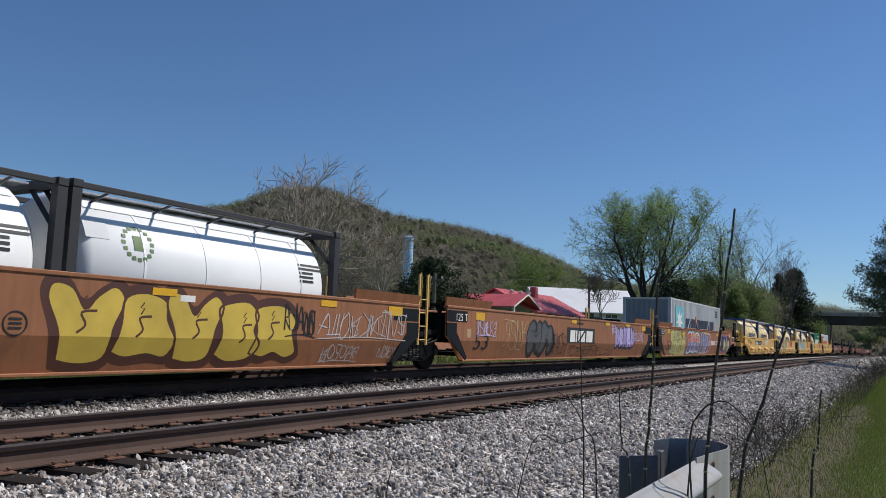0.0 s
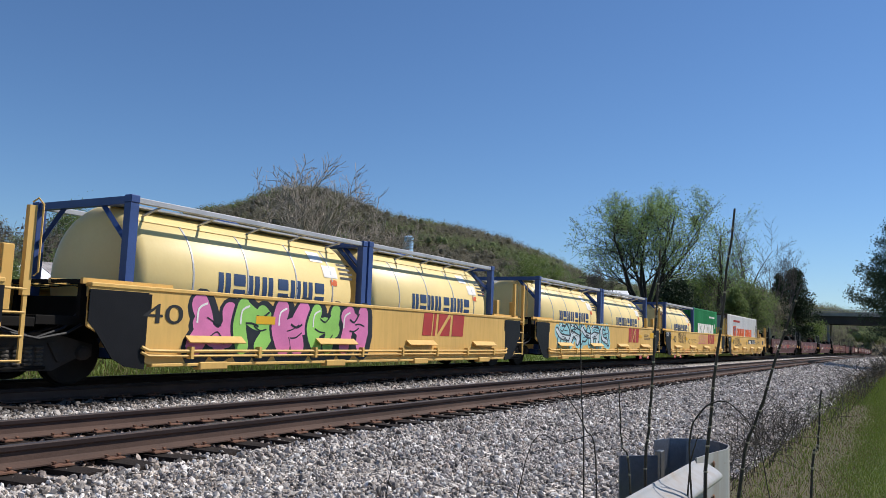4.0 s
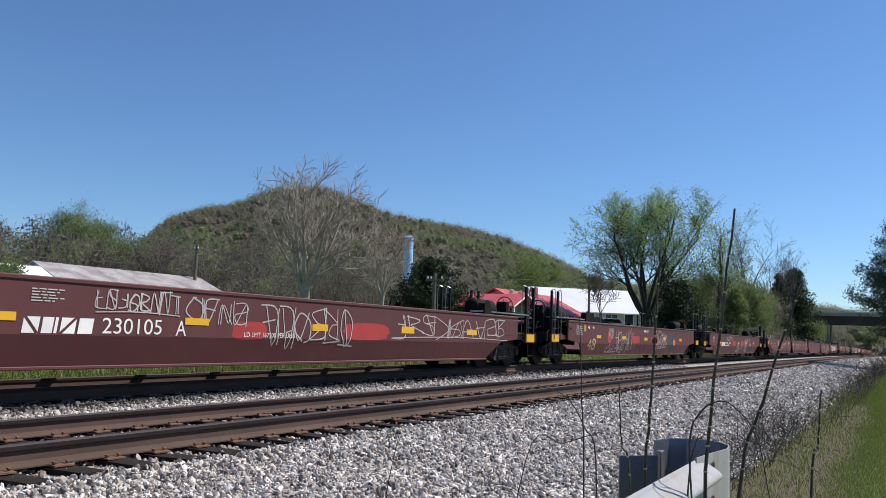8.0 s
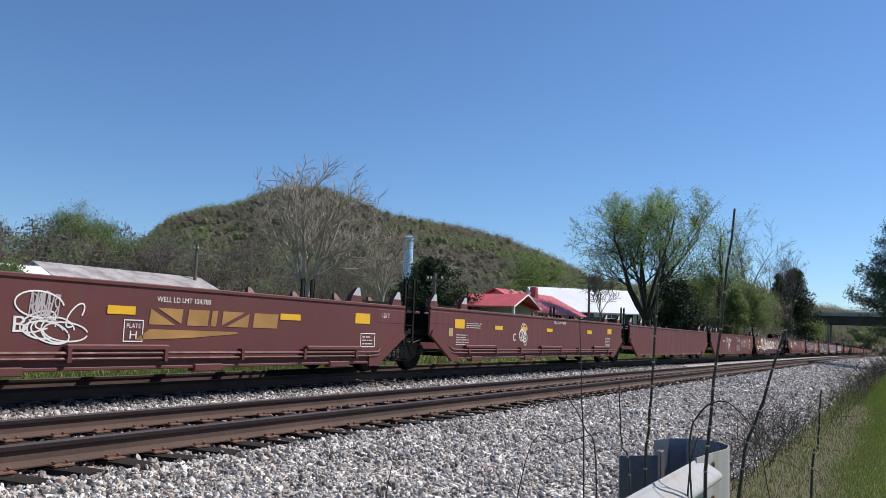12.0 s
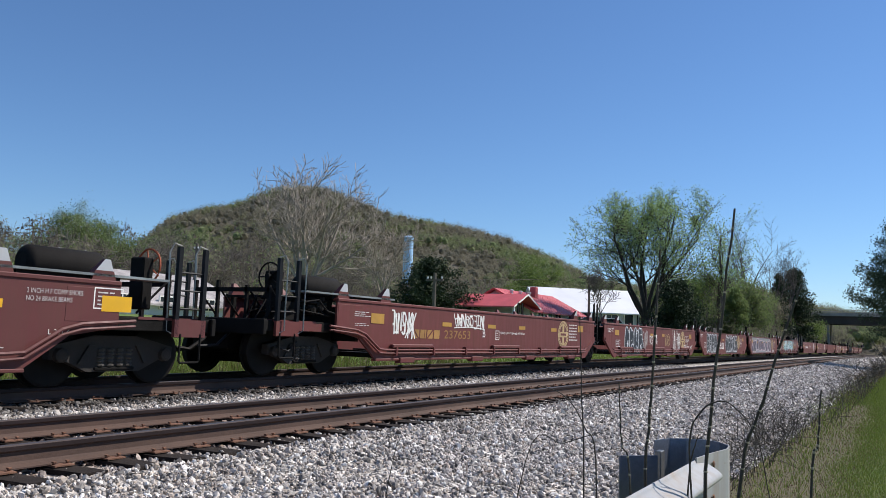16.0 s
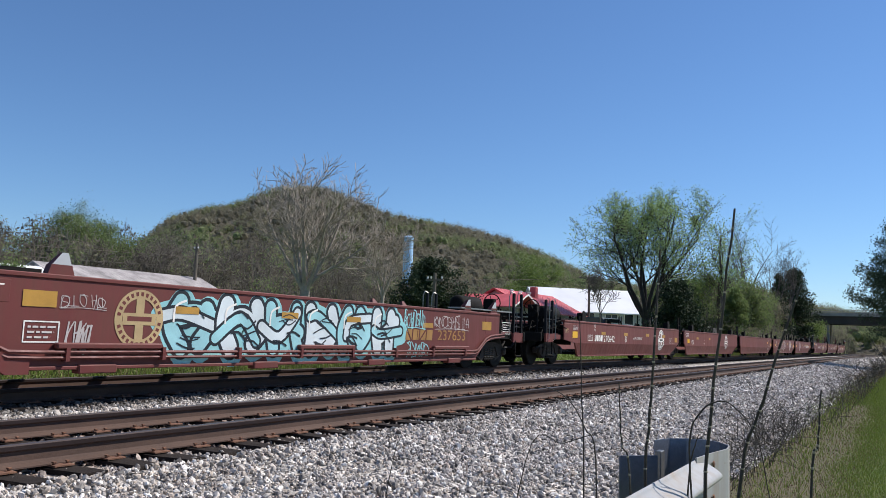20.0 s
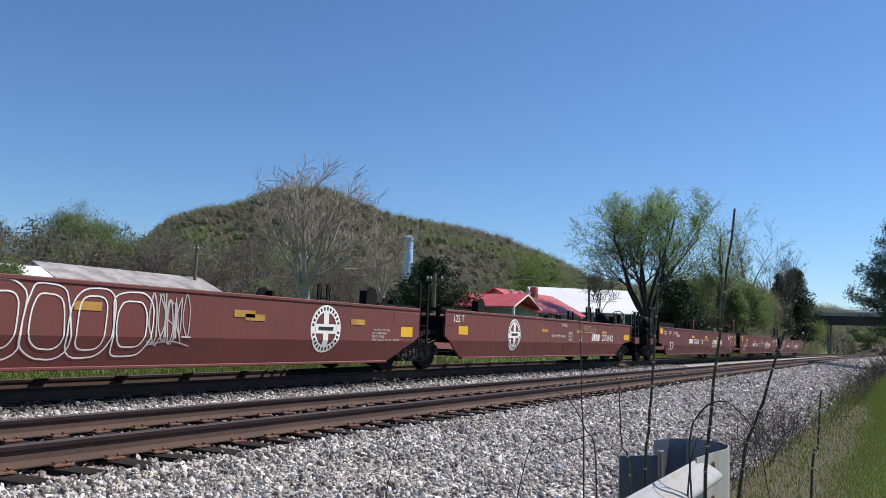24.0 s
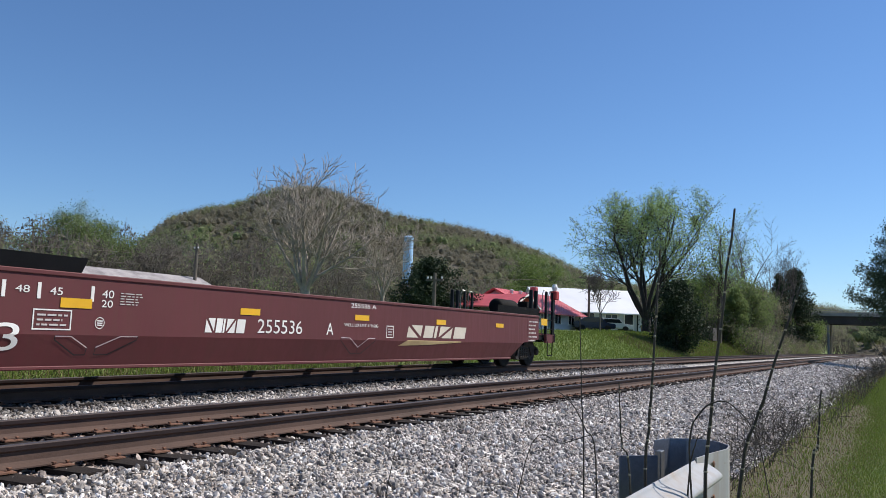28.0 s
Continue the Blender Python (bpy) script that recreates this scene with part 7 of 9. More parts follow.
# ---- loads ----
M.update(
    leaf_green=plain("dark_green_marking", (0.09, 0.16, 0.04), 0.6, 0, 0.2, 6, 0),
    tank_white=plain("white_tank_paint", (0.90, 0.90, 0.89), 0.45, 0, 0.08, 2, 0), tank_yellow=plain("yellow_tank_paint", (0.86, 0.66, 0.28), 0.45, 0, 0.12, 2, 0),
    box_grey=paint("grey_box_paint", (0.60, 0.60, 0.60), amount=0.12), box_white=paint("white_box_paint", (0.82, 0.80, 0.77), amount=0.15), box_green=paint("green_box_paint", (0.015, 0.25, 0.075), amount=0.1),
    frame_blue=plain("blue_frame_paint", (0.03, 0.07, 0.23), 0.5, 0, 0.2, 4, 0), frame_dark=plain("dark_frame_paint", (0.03, 0.028, 0.03), 0.55, 0, 0.3, 4, 0),
    star_blue=plain("light_blue_marking", (0.16, 0.50, 0.58), 0.6, 0, 0.15, 4, 0), navy=plain("navy_marking", (0.012, 0.022, 0.05), 0.6, 0, 0.2, 4, 0), mark_blue=plain("blue_marking", (0.012, 0.045, 0.13), 0.6, 0, 0.2, 4, 0),
    # container ends: darker blue-grey, with their shade put into the colour
    grating=plain("walkway_grating", (0.45, 0.45, 0.47), 0.5, 0.3, 0.2, 8, 0.1), box_end_shaded=paint("grey_box_end_shaded", (0.27, 0.29, 0.32), amount=0.2))


def tank_container(s0, x_len, body, steel, label, base=0.33, h=2.44, marks=0):
    c = thing("tank_container", label, "tank container", "containers on the train")
    MOVING.append((c, s0, LIFT))
    y, z0, z1 = 1.219, base, base + h
    P = 0.15
    for x in (0, x_len - P):
        bm = bmesh.new()
        for yy in (-y, y - P):
            bx(bm, x, x + P, yy, yy + P, z0 + 0.12, z1 - 0.12)
        bx(bm, x + 0.02, x + P - 0.02, -y + P, y - P, z0, z0 + 0.14)
        bx(bm, x + 0.02, x + P - 0.02, -y + P, y - P, z1 - 0.13, z1 - 0.01)
        xm = x + P / 2
        for sy in (-1, 1):
            for za, zb in ((z0 + 0.1, z0 + 0.75), (z1 - 0.1, z1 - 0.75)):
                tube(bm, [(xm, sy * (y - 0.75), za), (xm, sy * (y - 0.08), zb)], 0.05, 4)
        part("end_frame", bm, M[steel], c)
        for yy in (-y - 0.01, y - P - 0.01):
            for zz in (z0 - 0.005, z1 - 0.115):
                part("corner_casting", box(x - 0.01, x + P + 0.01, yy, yy + P + 0.02, zz, zz + 0.12, 0.012), M[steel], c)
    for sy in (-1, 1):
        part("top_rail", box(P, x_len - P, sy * (y - 0.06) - 0.04, sy * (y - 0.06) + 0.04, z1 - 0.11, z1 - 0.02, 0.01), M["grating"] if steel == "frame_blue" else M[steel], c)
        part("bottom_rail", box(P, x_len - P, sy * (y - 0.06) - 0.04, sy * (y - 0.06) + 0.04, z0, z0 + 0.1, 0.01), M[steel], c)
    r = 1.17
    zc = z0 + 0.06 + r
    bm = bmesh.new()
    prof = [(0.16, 0.12), (0.17, 0.55), (0.22, 0.88), (0.32, 1.07), (0.45, r)]
    lathe(bm, (0, 0, zc), (1, 0, 0), prof + [(x_len - a, b) for a, b in prof[::-1]], 48)
    for f in bm.faces:
        f.smooth = len(f.verts) == 4
    part("tank_shell", bm, M[body], c)
    for x in (1.35, 2.6, 3.9, 5.0):
        bm = bmesh.new()
        lathe(bm, (x, 0, zc), (1, 0, 0), [(-0.02, r + 0.001), (-0.015, r + 0.008), (0.015, r + 0.008), (0.02, r + 0.001)], 48)
        part("cladding_band", bm, M["grating" if steel == "frame_blue" else body], c)
    zt = zc + r
    part("walkway", box(0.2, x_len - 0.2, -0.62, -0.2, z1 - 0.075, z1 - 0.045), M["grating"], c)
    for x in np.linspace(0.7, x_len - 0.7, 5):
        bm = bmesh.new()
        a = math.radians(58)
        tube(bm, [(x, -(r + 0.02) * math.cos(a), zc + (r + 0.02) * math.sin(a)), (x, -y + 0.12, z1 - 0.07)], 0.022, 5)
        part("walkway_bracket", bm, M[steel if steel != "frame_blue" else "grating"], c)
    bm = bmesh.new()
    n = 10
    for i in range(n):
        a, b = math.radians(50 + 26 * i / n), math.radians(50 + 26 * (i + 1) / n)
        v = [bm.verts.new((xx, -(r + 0.012) * math.cos(t), zc + (r + 0.012) * math.sin(t))) for xx, t in ((0.5, a), (x_len - 0.5, a), (x_len - 0.5, b), (0.5, b))]
        bm.faces.new(v)
    part("sun_shield", bm, M[body], c)
    lid = bmesh.new()
    lathe(lid, (x_len / 2, 0, zt - 0.03), (0, 0, 1), [(0, 0.3), (0.1, 0.3), (0.14, 0.22)], 16)
    part("manlid", lid, M[steel], c)

    def curved(x0, x1, a0, a1, mat, nm, lab="", lift=0.006):
        bm = bmesh.new()
        for i in range(6):
            ta, tb = math.radians(a0 + (a1 - a0) * i / 6), math.radians(a0 + (a1 - a0) * (i + 1) / 6)
            bm.faces.new([bm.verts.new((xx, -(r + lift) * math.cos(t), zc + (r + lift) * math.sin(t))) for xx, t in ((x0, ta), (x1, ta), (x1, tb), (x0, tb))])
        part(nm, bm, mat, c, lab)
    if marks == 1:
        w = 0.355
        for k in range(8):
            x = 1.9 + k * w + (0.06 if k > 3 else 0)
            if k % 3 == 1:
                curved(x, x + w * 0.78, -12, -3, M["mark_blue"], "logo_block")
                curved(x, x + w * 0.78, 0, 10, M["mark_blue"], "logo_block")
            else:
                curved(x, x + w * 0.32, -12, 10, M["mark_blue"], "logo_block")
                curved(x + w * 0.46, x + w * 0.78, -12, 10, M["mark_blue"], "logo_block")
        curved(4.47, 4.86, 33, 46, M["white"], "placard", "white warning placard")
        curved(4.76, 5.2, 17, 30, M["white"], "placard", "white placard")
        curved(4.95, 5.15, 9, 15, M["orange"], "placard", "orange hazard plate")
        for k in range(4):
            curved(5.3, 5.3 + 0.45 - 0.05 * (k % 2), 32 - k * 5, 34.5 - k * 5, M["ink"], "stencil_text")
    elif marks == 2:
        curved(0.35, 0.75, 22, 36, M["siding"], "placard", "faded diamond placard")
        for k in range(16):
            a = 2 * math.pi * k / 16
            x, t = 1.25 + 0.26 * math.cos(a), 22 + 13 * math.sin(a)
            curved(x - 0.035, x + 0.035, t - 1.5, t + 1.5, M["leaf_green"], "emblem_leaf")
        curved(1.17, 1.33, 16, 28, M["leaf_green"], "emblem_letter_block")
        for k in range(5):
            curved(4.95, 5.65 if k < 2 else 5.35, 22 - k * 4, 24.2 - k * 4, M["ink"], "stencil_text")
    return c


def corr(x0, x1, z0, z1, y, sgn, pitch=0.278, depth=0.036):
    """Corrugated sheet between two posts."""
    xs, ys = [x0], [0.0]
    x = x0
    while x + pitch <= x1:
        for dx, d in ((0.072, 0.0), (0.14, depth), (0.21, depth), (pitch, 0.0)):
            xs.append(x + dx)
            ys.append(d)
        x += pitch
    xs.append(x1)
    ys.append(0.0)
    bm = bmesh.new()
    a = [bm.verts.new((p, y + sgn * q, z0)) for p, q in zip(xs, ys)]
    b = [bm.verts.new((p, y + sgn * q, z1)) for p, q in zip(xs, ys)]
    for i in range(len(a) - 1):
        f = (a[i], a[i + 1], b[i + 1], b[i])
        bm.faces.new(f if sgn > 0 else f[::-1])
    return bm


def box_container(s0, x_len, mat, label, h=2.59, base=0.2, end="box_end_shaded", post=None):
    c = thing("shipping_container", label, "container", "containers on the train")
    MOVING.append((c, s0, LIFT))
    y, z0, z1, P = 1.219, base, base + h, 0.16
    post = post or mat
    for x in (0, x_len - P):
        for yy in (-y, y - P):
            part("corner_post", box(x, x + P, yy, yy + P, z0 + 0.12, z1 - 0.12, 0.01), M[post], c)
            for zz in (z0, z1 - 0.12):
                part("corner_casting", box(x - 0.006, x + P + 0.012, yy - 0.006, yy + P + 0.006, zz, zz + 0.125, 0.015), M[post], c)
    for yy in (-y + 0.01, y - 0.07):
        part("top_rail", box(P, x_len - P, yy, yy + 0.06, z1 - 0.085, z1 - 0.01, 0.01), M[mat], c)
        part("bottom_rail", box(P, x_len - P, yy, yy + 0.06, z0 + 0.01, z0 + 0.16, 0.01), M[mat], c)
    part("side_panel", corr(P, x_len - P, z0 + 0.15, z1 - 0.08, -y + 0.012, 1), M[mat], c, "corrugated side sheet")
    part("side_panel", corr(P, x_len - P, z0 + 0.15, z1 - 0.08, y - 0.012, -1), M[mat], c, "corrugated side sheet")
    bm = bmesh.new()
    bx(bm, 0.03, x_len - 0.03, -y + 0.03, y - 0.03, z1 - 0.05, z1 - 0.02)
    part("roof", bm, M[mat], c)
    for x, nm in ((0.02, "end_panel"), (x_len - 0.06, "door_end")):
        bm = corr(-y + P, y - P, z0 + 0.1, z1 - 0.1, 0.0, 1, 0.25, 0.04)
        for v in bm.verts:
            v.co = Vector((x + v.co.y, v.co.x, v.co.z))
        part(nm, bm, M[end], c)
        for zz in (z0 + 0.01, z1 - 0.11):
            part("end_rail", box(x, x + 0.06, -y + P, y - P, zz, zz + 0.1), M[post], c)
    return c


def box_mark(c, polys, mat, name, y=-1.219, lift=0.004):
    """A flat painted mark laid on the outer ribs of a container's near side."""
    bm = bmesh.new()
    for q in polys:
        slab(bm, q, y + 0.008 - lift - 0.004, y + 0.010)
    bmesh.ops.recalc_face_normals(bm, faces=bm.faces[:])
    part(name, bm, mat, c)


def mark_letters(c, x0, x1, z0, z1, n, mat, gap=0.12):
    """A line's name shown as plain blocks, one to a letter."""
    w = (x1 - x0) / n
    for i in range(n):
        box_mark(c, mark_shape(x0 + w * i, x0 + w * (i + 1 - gap), z0, z1, i * 3 + n), mat, "logo_block")


tank_container(6.75, 6.058, "tank_white", "frame_dark", "white cylindrical tank in a black container frame", 0.40, 2.44, 2)
tank_container(0.62, 6.058, "tank_white", "frame_dark", "white cylindrical tank in a black container frame", 0.40, 2.44, 2)
for s in (60.87, 67.0, 76.1, 82.23, 91.5, 97.63, 106.95):
    tank_container(s, 6.058, "tank_yellow", "frame_blue", "pale yellow tank in a blue container frame", 0.33, 2.44, 1)
m = box_container(39.6, 12.192, "box_grey", "pale grey corrugated container with a blue star panel", 2.70, 0.36, post="box_grey")
for za, zb, n in ((0.95, 2.55, 0),):
    box_mark(m, [rect(0.95, 2.62, 1.3, 2.68)], M["star_blue"], "logo_panel")
    star = []
    for k in range(7):
        a, b, d = [math.pi / 2 + 2 * math.pi * (k + o) / 7 for o in (0, 0.5, -0.5)]
        star.append([(1.78, 1.95), (1.78 + 0.27 * math.cos(d), 1.95 + 0.24 * math.sin(d)), (1.78 + 0.78 * math.cos(a), 1.95 + 0.66 * math.sin(a)), (1.78 + 0.27 * math.cos(b), 1.95 + 0.24 * math.sin(b))])
    box_mark(m, star, M["white"], "logo_star", lift=0.009)
mark_letters(m, 3.2, 10.35, 1.25, 2.12, 6, M["navy"])
box_mark(m, [[(5.35, 2.0), (5.5, 1.85), (5.62, 2.0), (5.58, 2.3), (5.4, 2.25)]], M["orange"], "paint_splash", lift=0.012)
box_mark(m, [rect(10.75, 11.35, z, z + 0.08) for z in (2.72, 2.57, 2.42)], M["ink"], "stencil_text")
box_mark(m, [[(10.98, 1.8), (11.24, 1.8), (11.11, 2.03)]], M["reflect"], "warning_triangle")
g = box_container(113.08, 6.058, "box_green", "dark green corrugated container with white blocks", 2.55, 0.24, end="box_green")
mark_letters(g, 0.9, 5.08, 1.36, 1.95, 9, M["white"])
box_mark(g, [rect(3.9 + 0.22 * k, 4.05 + 0.22 * k, 2.33, 2.43) for k in range(7)], M["white"], "stencil_text")
box_mark(g, [rect(5.35, 5.45, 1.75, 2.0)], M["white"], "sticker")
w = box_container(122.45, 12.192, "box_white", "white corrugated container with red blocks", 2.60, 0.24, post="rail")
box_mark(w, [rect(2.3, 3.24, 1.3, 2.1)], M["orange"], "logo_panel")
box_mark(w, [[(2.42, 2.04), (2.62, 2.04), (2.77, 1.74), (2.92, 2.04), (3.12, 2.04), (2.86, 1.6), (2.86, 1.34), (2.68, 1.34), (2.68, 1.6)]], M["mark_blue"], "logo_shape", lift=0.009)
mark_letters(w, 3.55, 6.5, 1.34, 1.95, 4, M["orange"])
mark_letters(w, 6.85, 9.7, 1.34, 1.95, 4, M["orange"])
box_mark(w, [rect(2.36 + 0.168 * k, 2.47 + 0.168 * k, 2.36, 2.5) for k in range(14)], M["signred"], "small_lettering_bars")
box_mark(w, [[(11.0, 1.6), (11.25, 1.6), (11.12, 1.82)]], M["reflect"], "warning_triangle")
box_mark(w, [rect(11.5, 11.58, 1.2, 2.3)], M["ink"], "stencil_text")

# the marker on the last coupler
eot = thing("end_of_train_marker", "red marker box on the coupler of the last car", "train marker")
MOVING.append((eot, 517.2, LIFT))
part("mast", box(1.32, 1.38, -1.5, -1.44, 0.9, 2.35), M["black"], eot)
part("box", box(1.24, 1.5, -1.60, -1.38, 2.05, 2.33, 0.03), M["signred"], eot)
bm = bmesh.new()
lathe(bm, (1.36, -1.49, 2.33), (0, 0, 1), [(0, 0.06), (0.12, 0.1), (0.22, 0.06)], 12)
part("lamp", bm, M["white"], eot)


# ---- markings ----
BRAKE70 = ('2 INCH HF COMP SHOES', 'NO 24 BRAKE BEAMS', '28 INCH WHEELS', 'SPRG 7 OC D-5 7 IC D-5 5 IC D-6A')
BRAKE53 = ('2 INCH HF COMP SHOES', 'SPECIAL BRAKE BEAMS', 'SEE BADGE PLATE', '33 INCH WHEELS', 'SPRG 7 OC D-5 7 IC D-5 8 IC D-6A')
throwup(ttx53[1], [(9.5, 10.7, 2, 0.0, 1.0, 0), (13.3, 14.4, 3, 0.05, 0.9, 0), (10.55, 11.6, 1, 0.08, 0.95, 0), (12.45, 13.5, 0, 0.0, 0.92, 0), (11.45, 12.6, 2, 0.0, 0.98, 0)], 0.3, 1.40, ('gy', 'gy'), 'gbr', 'gbr')
tag(ttx53[1], 15.02, 18.10, 0.73, 1.30, 'white', 9)
tag(ttx53[1], 15.26, 16.45, 0.28, 0.60, 'white', 6)
tag(ttx53[1], 17.14, 17.97, 0.29, 0.61, 'white', 4)
tag(ttx53[1], 14.11, 14.95, 0.76, 1.32, 'ink', 5)
ring(ttx53[1], 8.93, 9.26, 0.68, 1.00, 'ink')
refl(ttx53[1], 11.15, 11.61, 1.32, 1.43)
refl(ttx53[1], 15.09, 15.58, 1.34, 1.46)
refl(ttx53[1], 17.40, 17.94, 1.25, 1.45)
panel(ttx53[1], 11.68, 11.98, 1.25, 1.35, 'white')
panel(ttx53[2], 8.65, 11.36, 0.68, 1.20, 'ink')
blk(ttx53[2], 8.89, 11.21, 0.72, 1.11, 'white', 3)
refl(ttx53[2], 9.03, 9.49, 1.34, 1.46)
refl(ttx53[2], 12.56, 13.02, 1.36, 1.48)
refl(ttx53[2], 15.11, 15.59, 1.38, 1.50)
txtbar(ttx53[2], 9.54, 10.53, 1.29, 1.43, 'ink')
bub(ttx53[2], 13.76, 16.19, 0.55, 1.44, 5, 'gl', 'gd')
tag(ttx53[2], 7.39, 8.74, 0.27, 1.01, 'ink', 5)
tag(ttx53[2], 9.15, 13.60, 0.23, 0.61, 'ink', 9)
tag(ttx53[2], 13.32, 13.81, 1.07, 1.44, 'lav', 4)
txt(ttx53[2], 1.12, 1.70, 1.18, 1.36, '125 T', 'white')
bub(ttx53[2], 5.55, 7.42, 0.30, 1.28, 2, 'gg', 'gk')
tag(ttx53[2], 2.24, 3.39, 0.82, 1.23, 'lav', 6)
txt(ttx53[2], 2.14, 2.93, 0.46, 0.85, '53', 'ink')
refl(ttx53[2], 2.16, 2.65, 1.23, 1.43)
tag(ttx53[2], 3.92, 5.47, 0.45, 1.36, 'cream', 4)
panel(ttx53[2], 1.70, 1.91, 0.77, 0.99, 'cream')
tag(ttx53[2], 16.10, 17.47, 0.82, 1.19, 'lav', 7)
refl(ttx53[2], 17.34, 17.83, 1.25, 1.46)
throwup(ttx53[3], [(2.7, 3.55, 0, 0.1, 1.0, 0), (3.35, 4.3, 3, 0.42, 1.0, 0), (3.95, 5.0, 1, 0.5, 1.0, 0), (5.15, 5.75, 0, 0.55, 1.0, 0), (3.2, 4.2, 3, 0.0, 0.62, 0), (4.75, 5.85, 1, 0.0, 0.68, 0), (4.05, 5.05, 0, 0.0, 0.64, 0)], 0.17, 1.42, ('gp', 'gp'), 'gk', '', line=0.03)
throwup(ttx53[3], [(8.35, 8.98, 1, 0.52, 0.9, 0), (8.0, 8.85, 3, 0.03, 0.95, 0), (7.55, 8.15, 2, 0.02, 0.97, 0), (6.2, 7.1, 0, 0.0, 0.98, 0), (6.93, 7.68, 1, 0.06, 1.0, 0)], 0.31, 1.40, ('gtop', 'glow'), 'gw', 'gk', 'gsky', 0.52)
throwup(ttx53[3], [(11.05, 11.9, 3, 0.04, 0.93, 1), (9.3, 10.1, 1, 0.0, 1.0, 0), (9.95, 10.65, 0, 0.02, 1.0, 0), (10.55, 11.4, 2, 0.0, 0.98, 0), (10.3, 10.75, 0, 0.0, 0.28, 1)], 0.27, 1.42, ('gdull', 'gdull'), 'gw', '')
for a_, b_ in ((2.6, 4.75), (5.85, 8.0), (8.85, 11.0), (12.0, 13.7), (14.6, 16.6)):
    shared("guard_plate", ("guard", round(b_ - a_, 2)), lambda: box(0, b_ - a_, -SIDE - 0.035, -SIDE + 0.10, 1.535, 1.60, 0.015), M["brown"], ttx53[3], "brown steel plate along the top edge", (a_, 0, 0))
blk(ttx53[3], 11.93, 12.94, 0.75, 0.98, 'white', 4)
txt(ttx53[3], 13.17, 14.73, 0.75, 0.99, '727438', 'white')
lobes(ttx53[3], 14.75, 17.95, 0.30, 1.40)
tag(ttx53[3], 14.34, 14.92, 1.03, 1.36, 'lav', 5)
refl(ttx53[3], 13.50, 13.97, 1.30, 1.43)
refl(ttx53[3], 17.30, 17.76, 1.23, 1.45)
refl(ttx53[3], 5.03, 5.51, 1.19, 1.32)
refl(ttx53[3], 7.29, 7.75, 1.20, 1.31)
refl(ttx53[3], 10.61, 11.15, 1.30, 1.43)
txt(ttx53[3], 2.12, 2.92, 0.46, 0.90, '53', 'ink')
txt(ttx53[3], 1.02, 1.72, 1.19, 1.40, '125 T', 'white')
refl(ttx53[3], 2.13, 2.61, 1.25, 1.45)
txt(ttx40[0], 2.03, 2.54, 0.89, 1.17, '40', 'ink')
panel(ttx40[0], 4.46, 7.62, 0.88, 1.19, 'ink')
blk(ttx40[0], 4.65, 5.71, 0.90, 1.11, 'white', 4)
txt(ttx40[0], 6.18, 7.48, 0.90, 1.13, '761198', 'white')
txt(ttx40[0], 8.30, 8.51, 0.82, 1.08, 'A', 'ink')
refl(ttx40[0], 0.62, 1.08, 1.15, 1.37)
refl(ttx40[0], 2.64, 3.13, 0.98, 1.12)
refl(ttx40[0], 7.74, 8.04, 1.01, 1.14)
refl(ttx40[0], 13.40, 13.92, 1.06, 1.31)
tag(ttx40[0], 9.18, 11.02, 0.90, 1.42, 'whitebold', 7)
sign(ttx40[0], 2.38, 2.69, 0.15, 0.30)
sign(ttx40[0], 3.47, 3.80, 0.15, 0.32)
sign(ttx40[0], 11.86, 12.22, 0.17, 0.34)
sign(ttx40[0], 12.99, 13.30, 0.16, 0.34)
panel(ttx40[0], 0.18, 0.56, 1.09, 1.19, 'white')
panel(ttx40[0], 0.58, 0.78, 0.91, 1.12, 'reflect')
panel(ttx40[0], -0.09, 0.15, 0.97, 1.05, 'ink')
txt(ttx40[0], 2.56, 4.17, 1.25, 1.35, 'S-2054-16 REEFER CLEARANCE', 'ink')
bars(ttx40[0], 1.19, 1.95, 1.08, 1.31, 'ink', 4)
tag(ttx40[0], 1.15, 1.63, 0.91, 1.05, 'ink', 4)
bub(ttx40[1], 2.41, 7.14, 0.27, 1.50, 5, 'gm', 'gn')
blk(ttx40[1], 9.29, 11.35, 0.81, 1.35, 'signred', 3)
txt(ttx40[1], 1.50, 2.24, 0.87, 1.16, '40', 'ink')
refl(ttx40[1], 3.84, 4.32, 0.92, 1.06)
bub(ttx40[2], 2.32, 7.40, 0.64, 1.63, 5, 'gc', 'gn')
blk(ttx40[2], 9.91, 11.39, 0.76, 1.33, 'signred', 3)
refl(ttx40[2], 11.34, 11.82, 0.97, 1.08)
refl(ttx40[2], 13.09, 13.61, 0.97, 1.20)
tag(ttx40[2], 9.97, 11.06, 0.27, 0.49, 'orange', 7)
sign(ttx40[2], 11.42, 11.76, 0.12, 0.28)
sign(ttx40[2], 12.53, 12.87, 0.11, 0.29)
bars(ttx40[2], 12.17, 13.07, 0.87, 1.13, 'ink', 4)
txt(ttx40[3], 2.04, 2.59, 0.84, 1.13, '40', 'ink')
tag(ttx40[3], 3.07, 4.70, 0.78, 1.29, 'ink', 9)
txt(ttx40[3], 5.16, 5.41, 0.79, 1.04, 'C', 'ink')
txt(ttx40[3], 5.78, 7.24, 0.96, 1.02, 'LD LMT 122,700 PER UNIT', 'ink')
txt(ttx40[3], 5.85, 7.13, 0.86, 0.90, '20 FT CONTAINER LIMIT 61,500 EACH', 'ink')
tag(ttx40[3], 7.30, 9.69, 0.80, 1.27, 'pink', 8)
blk(ttx40[3], 9.80, 11.67, 0.81, 1.36, 'signred', 3)
refl(ttx40[3], 4.50, 4.97, 0.98, 1.10)
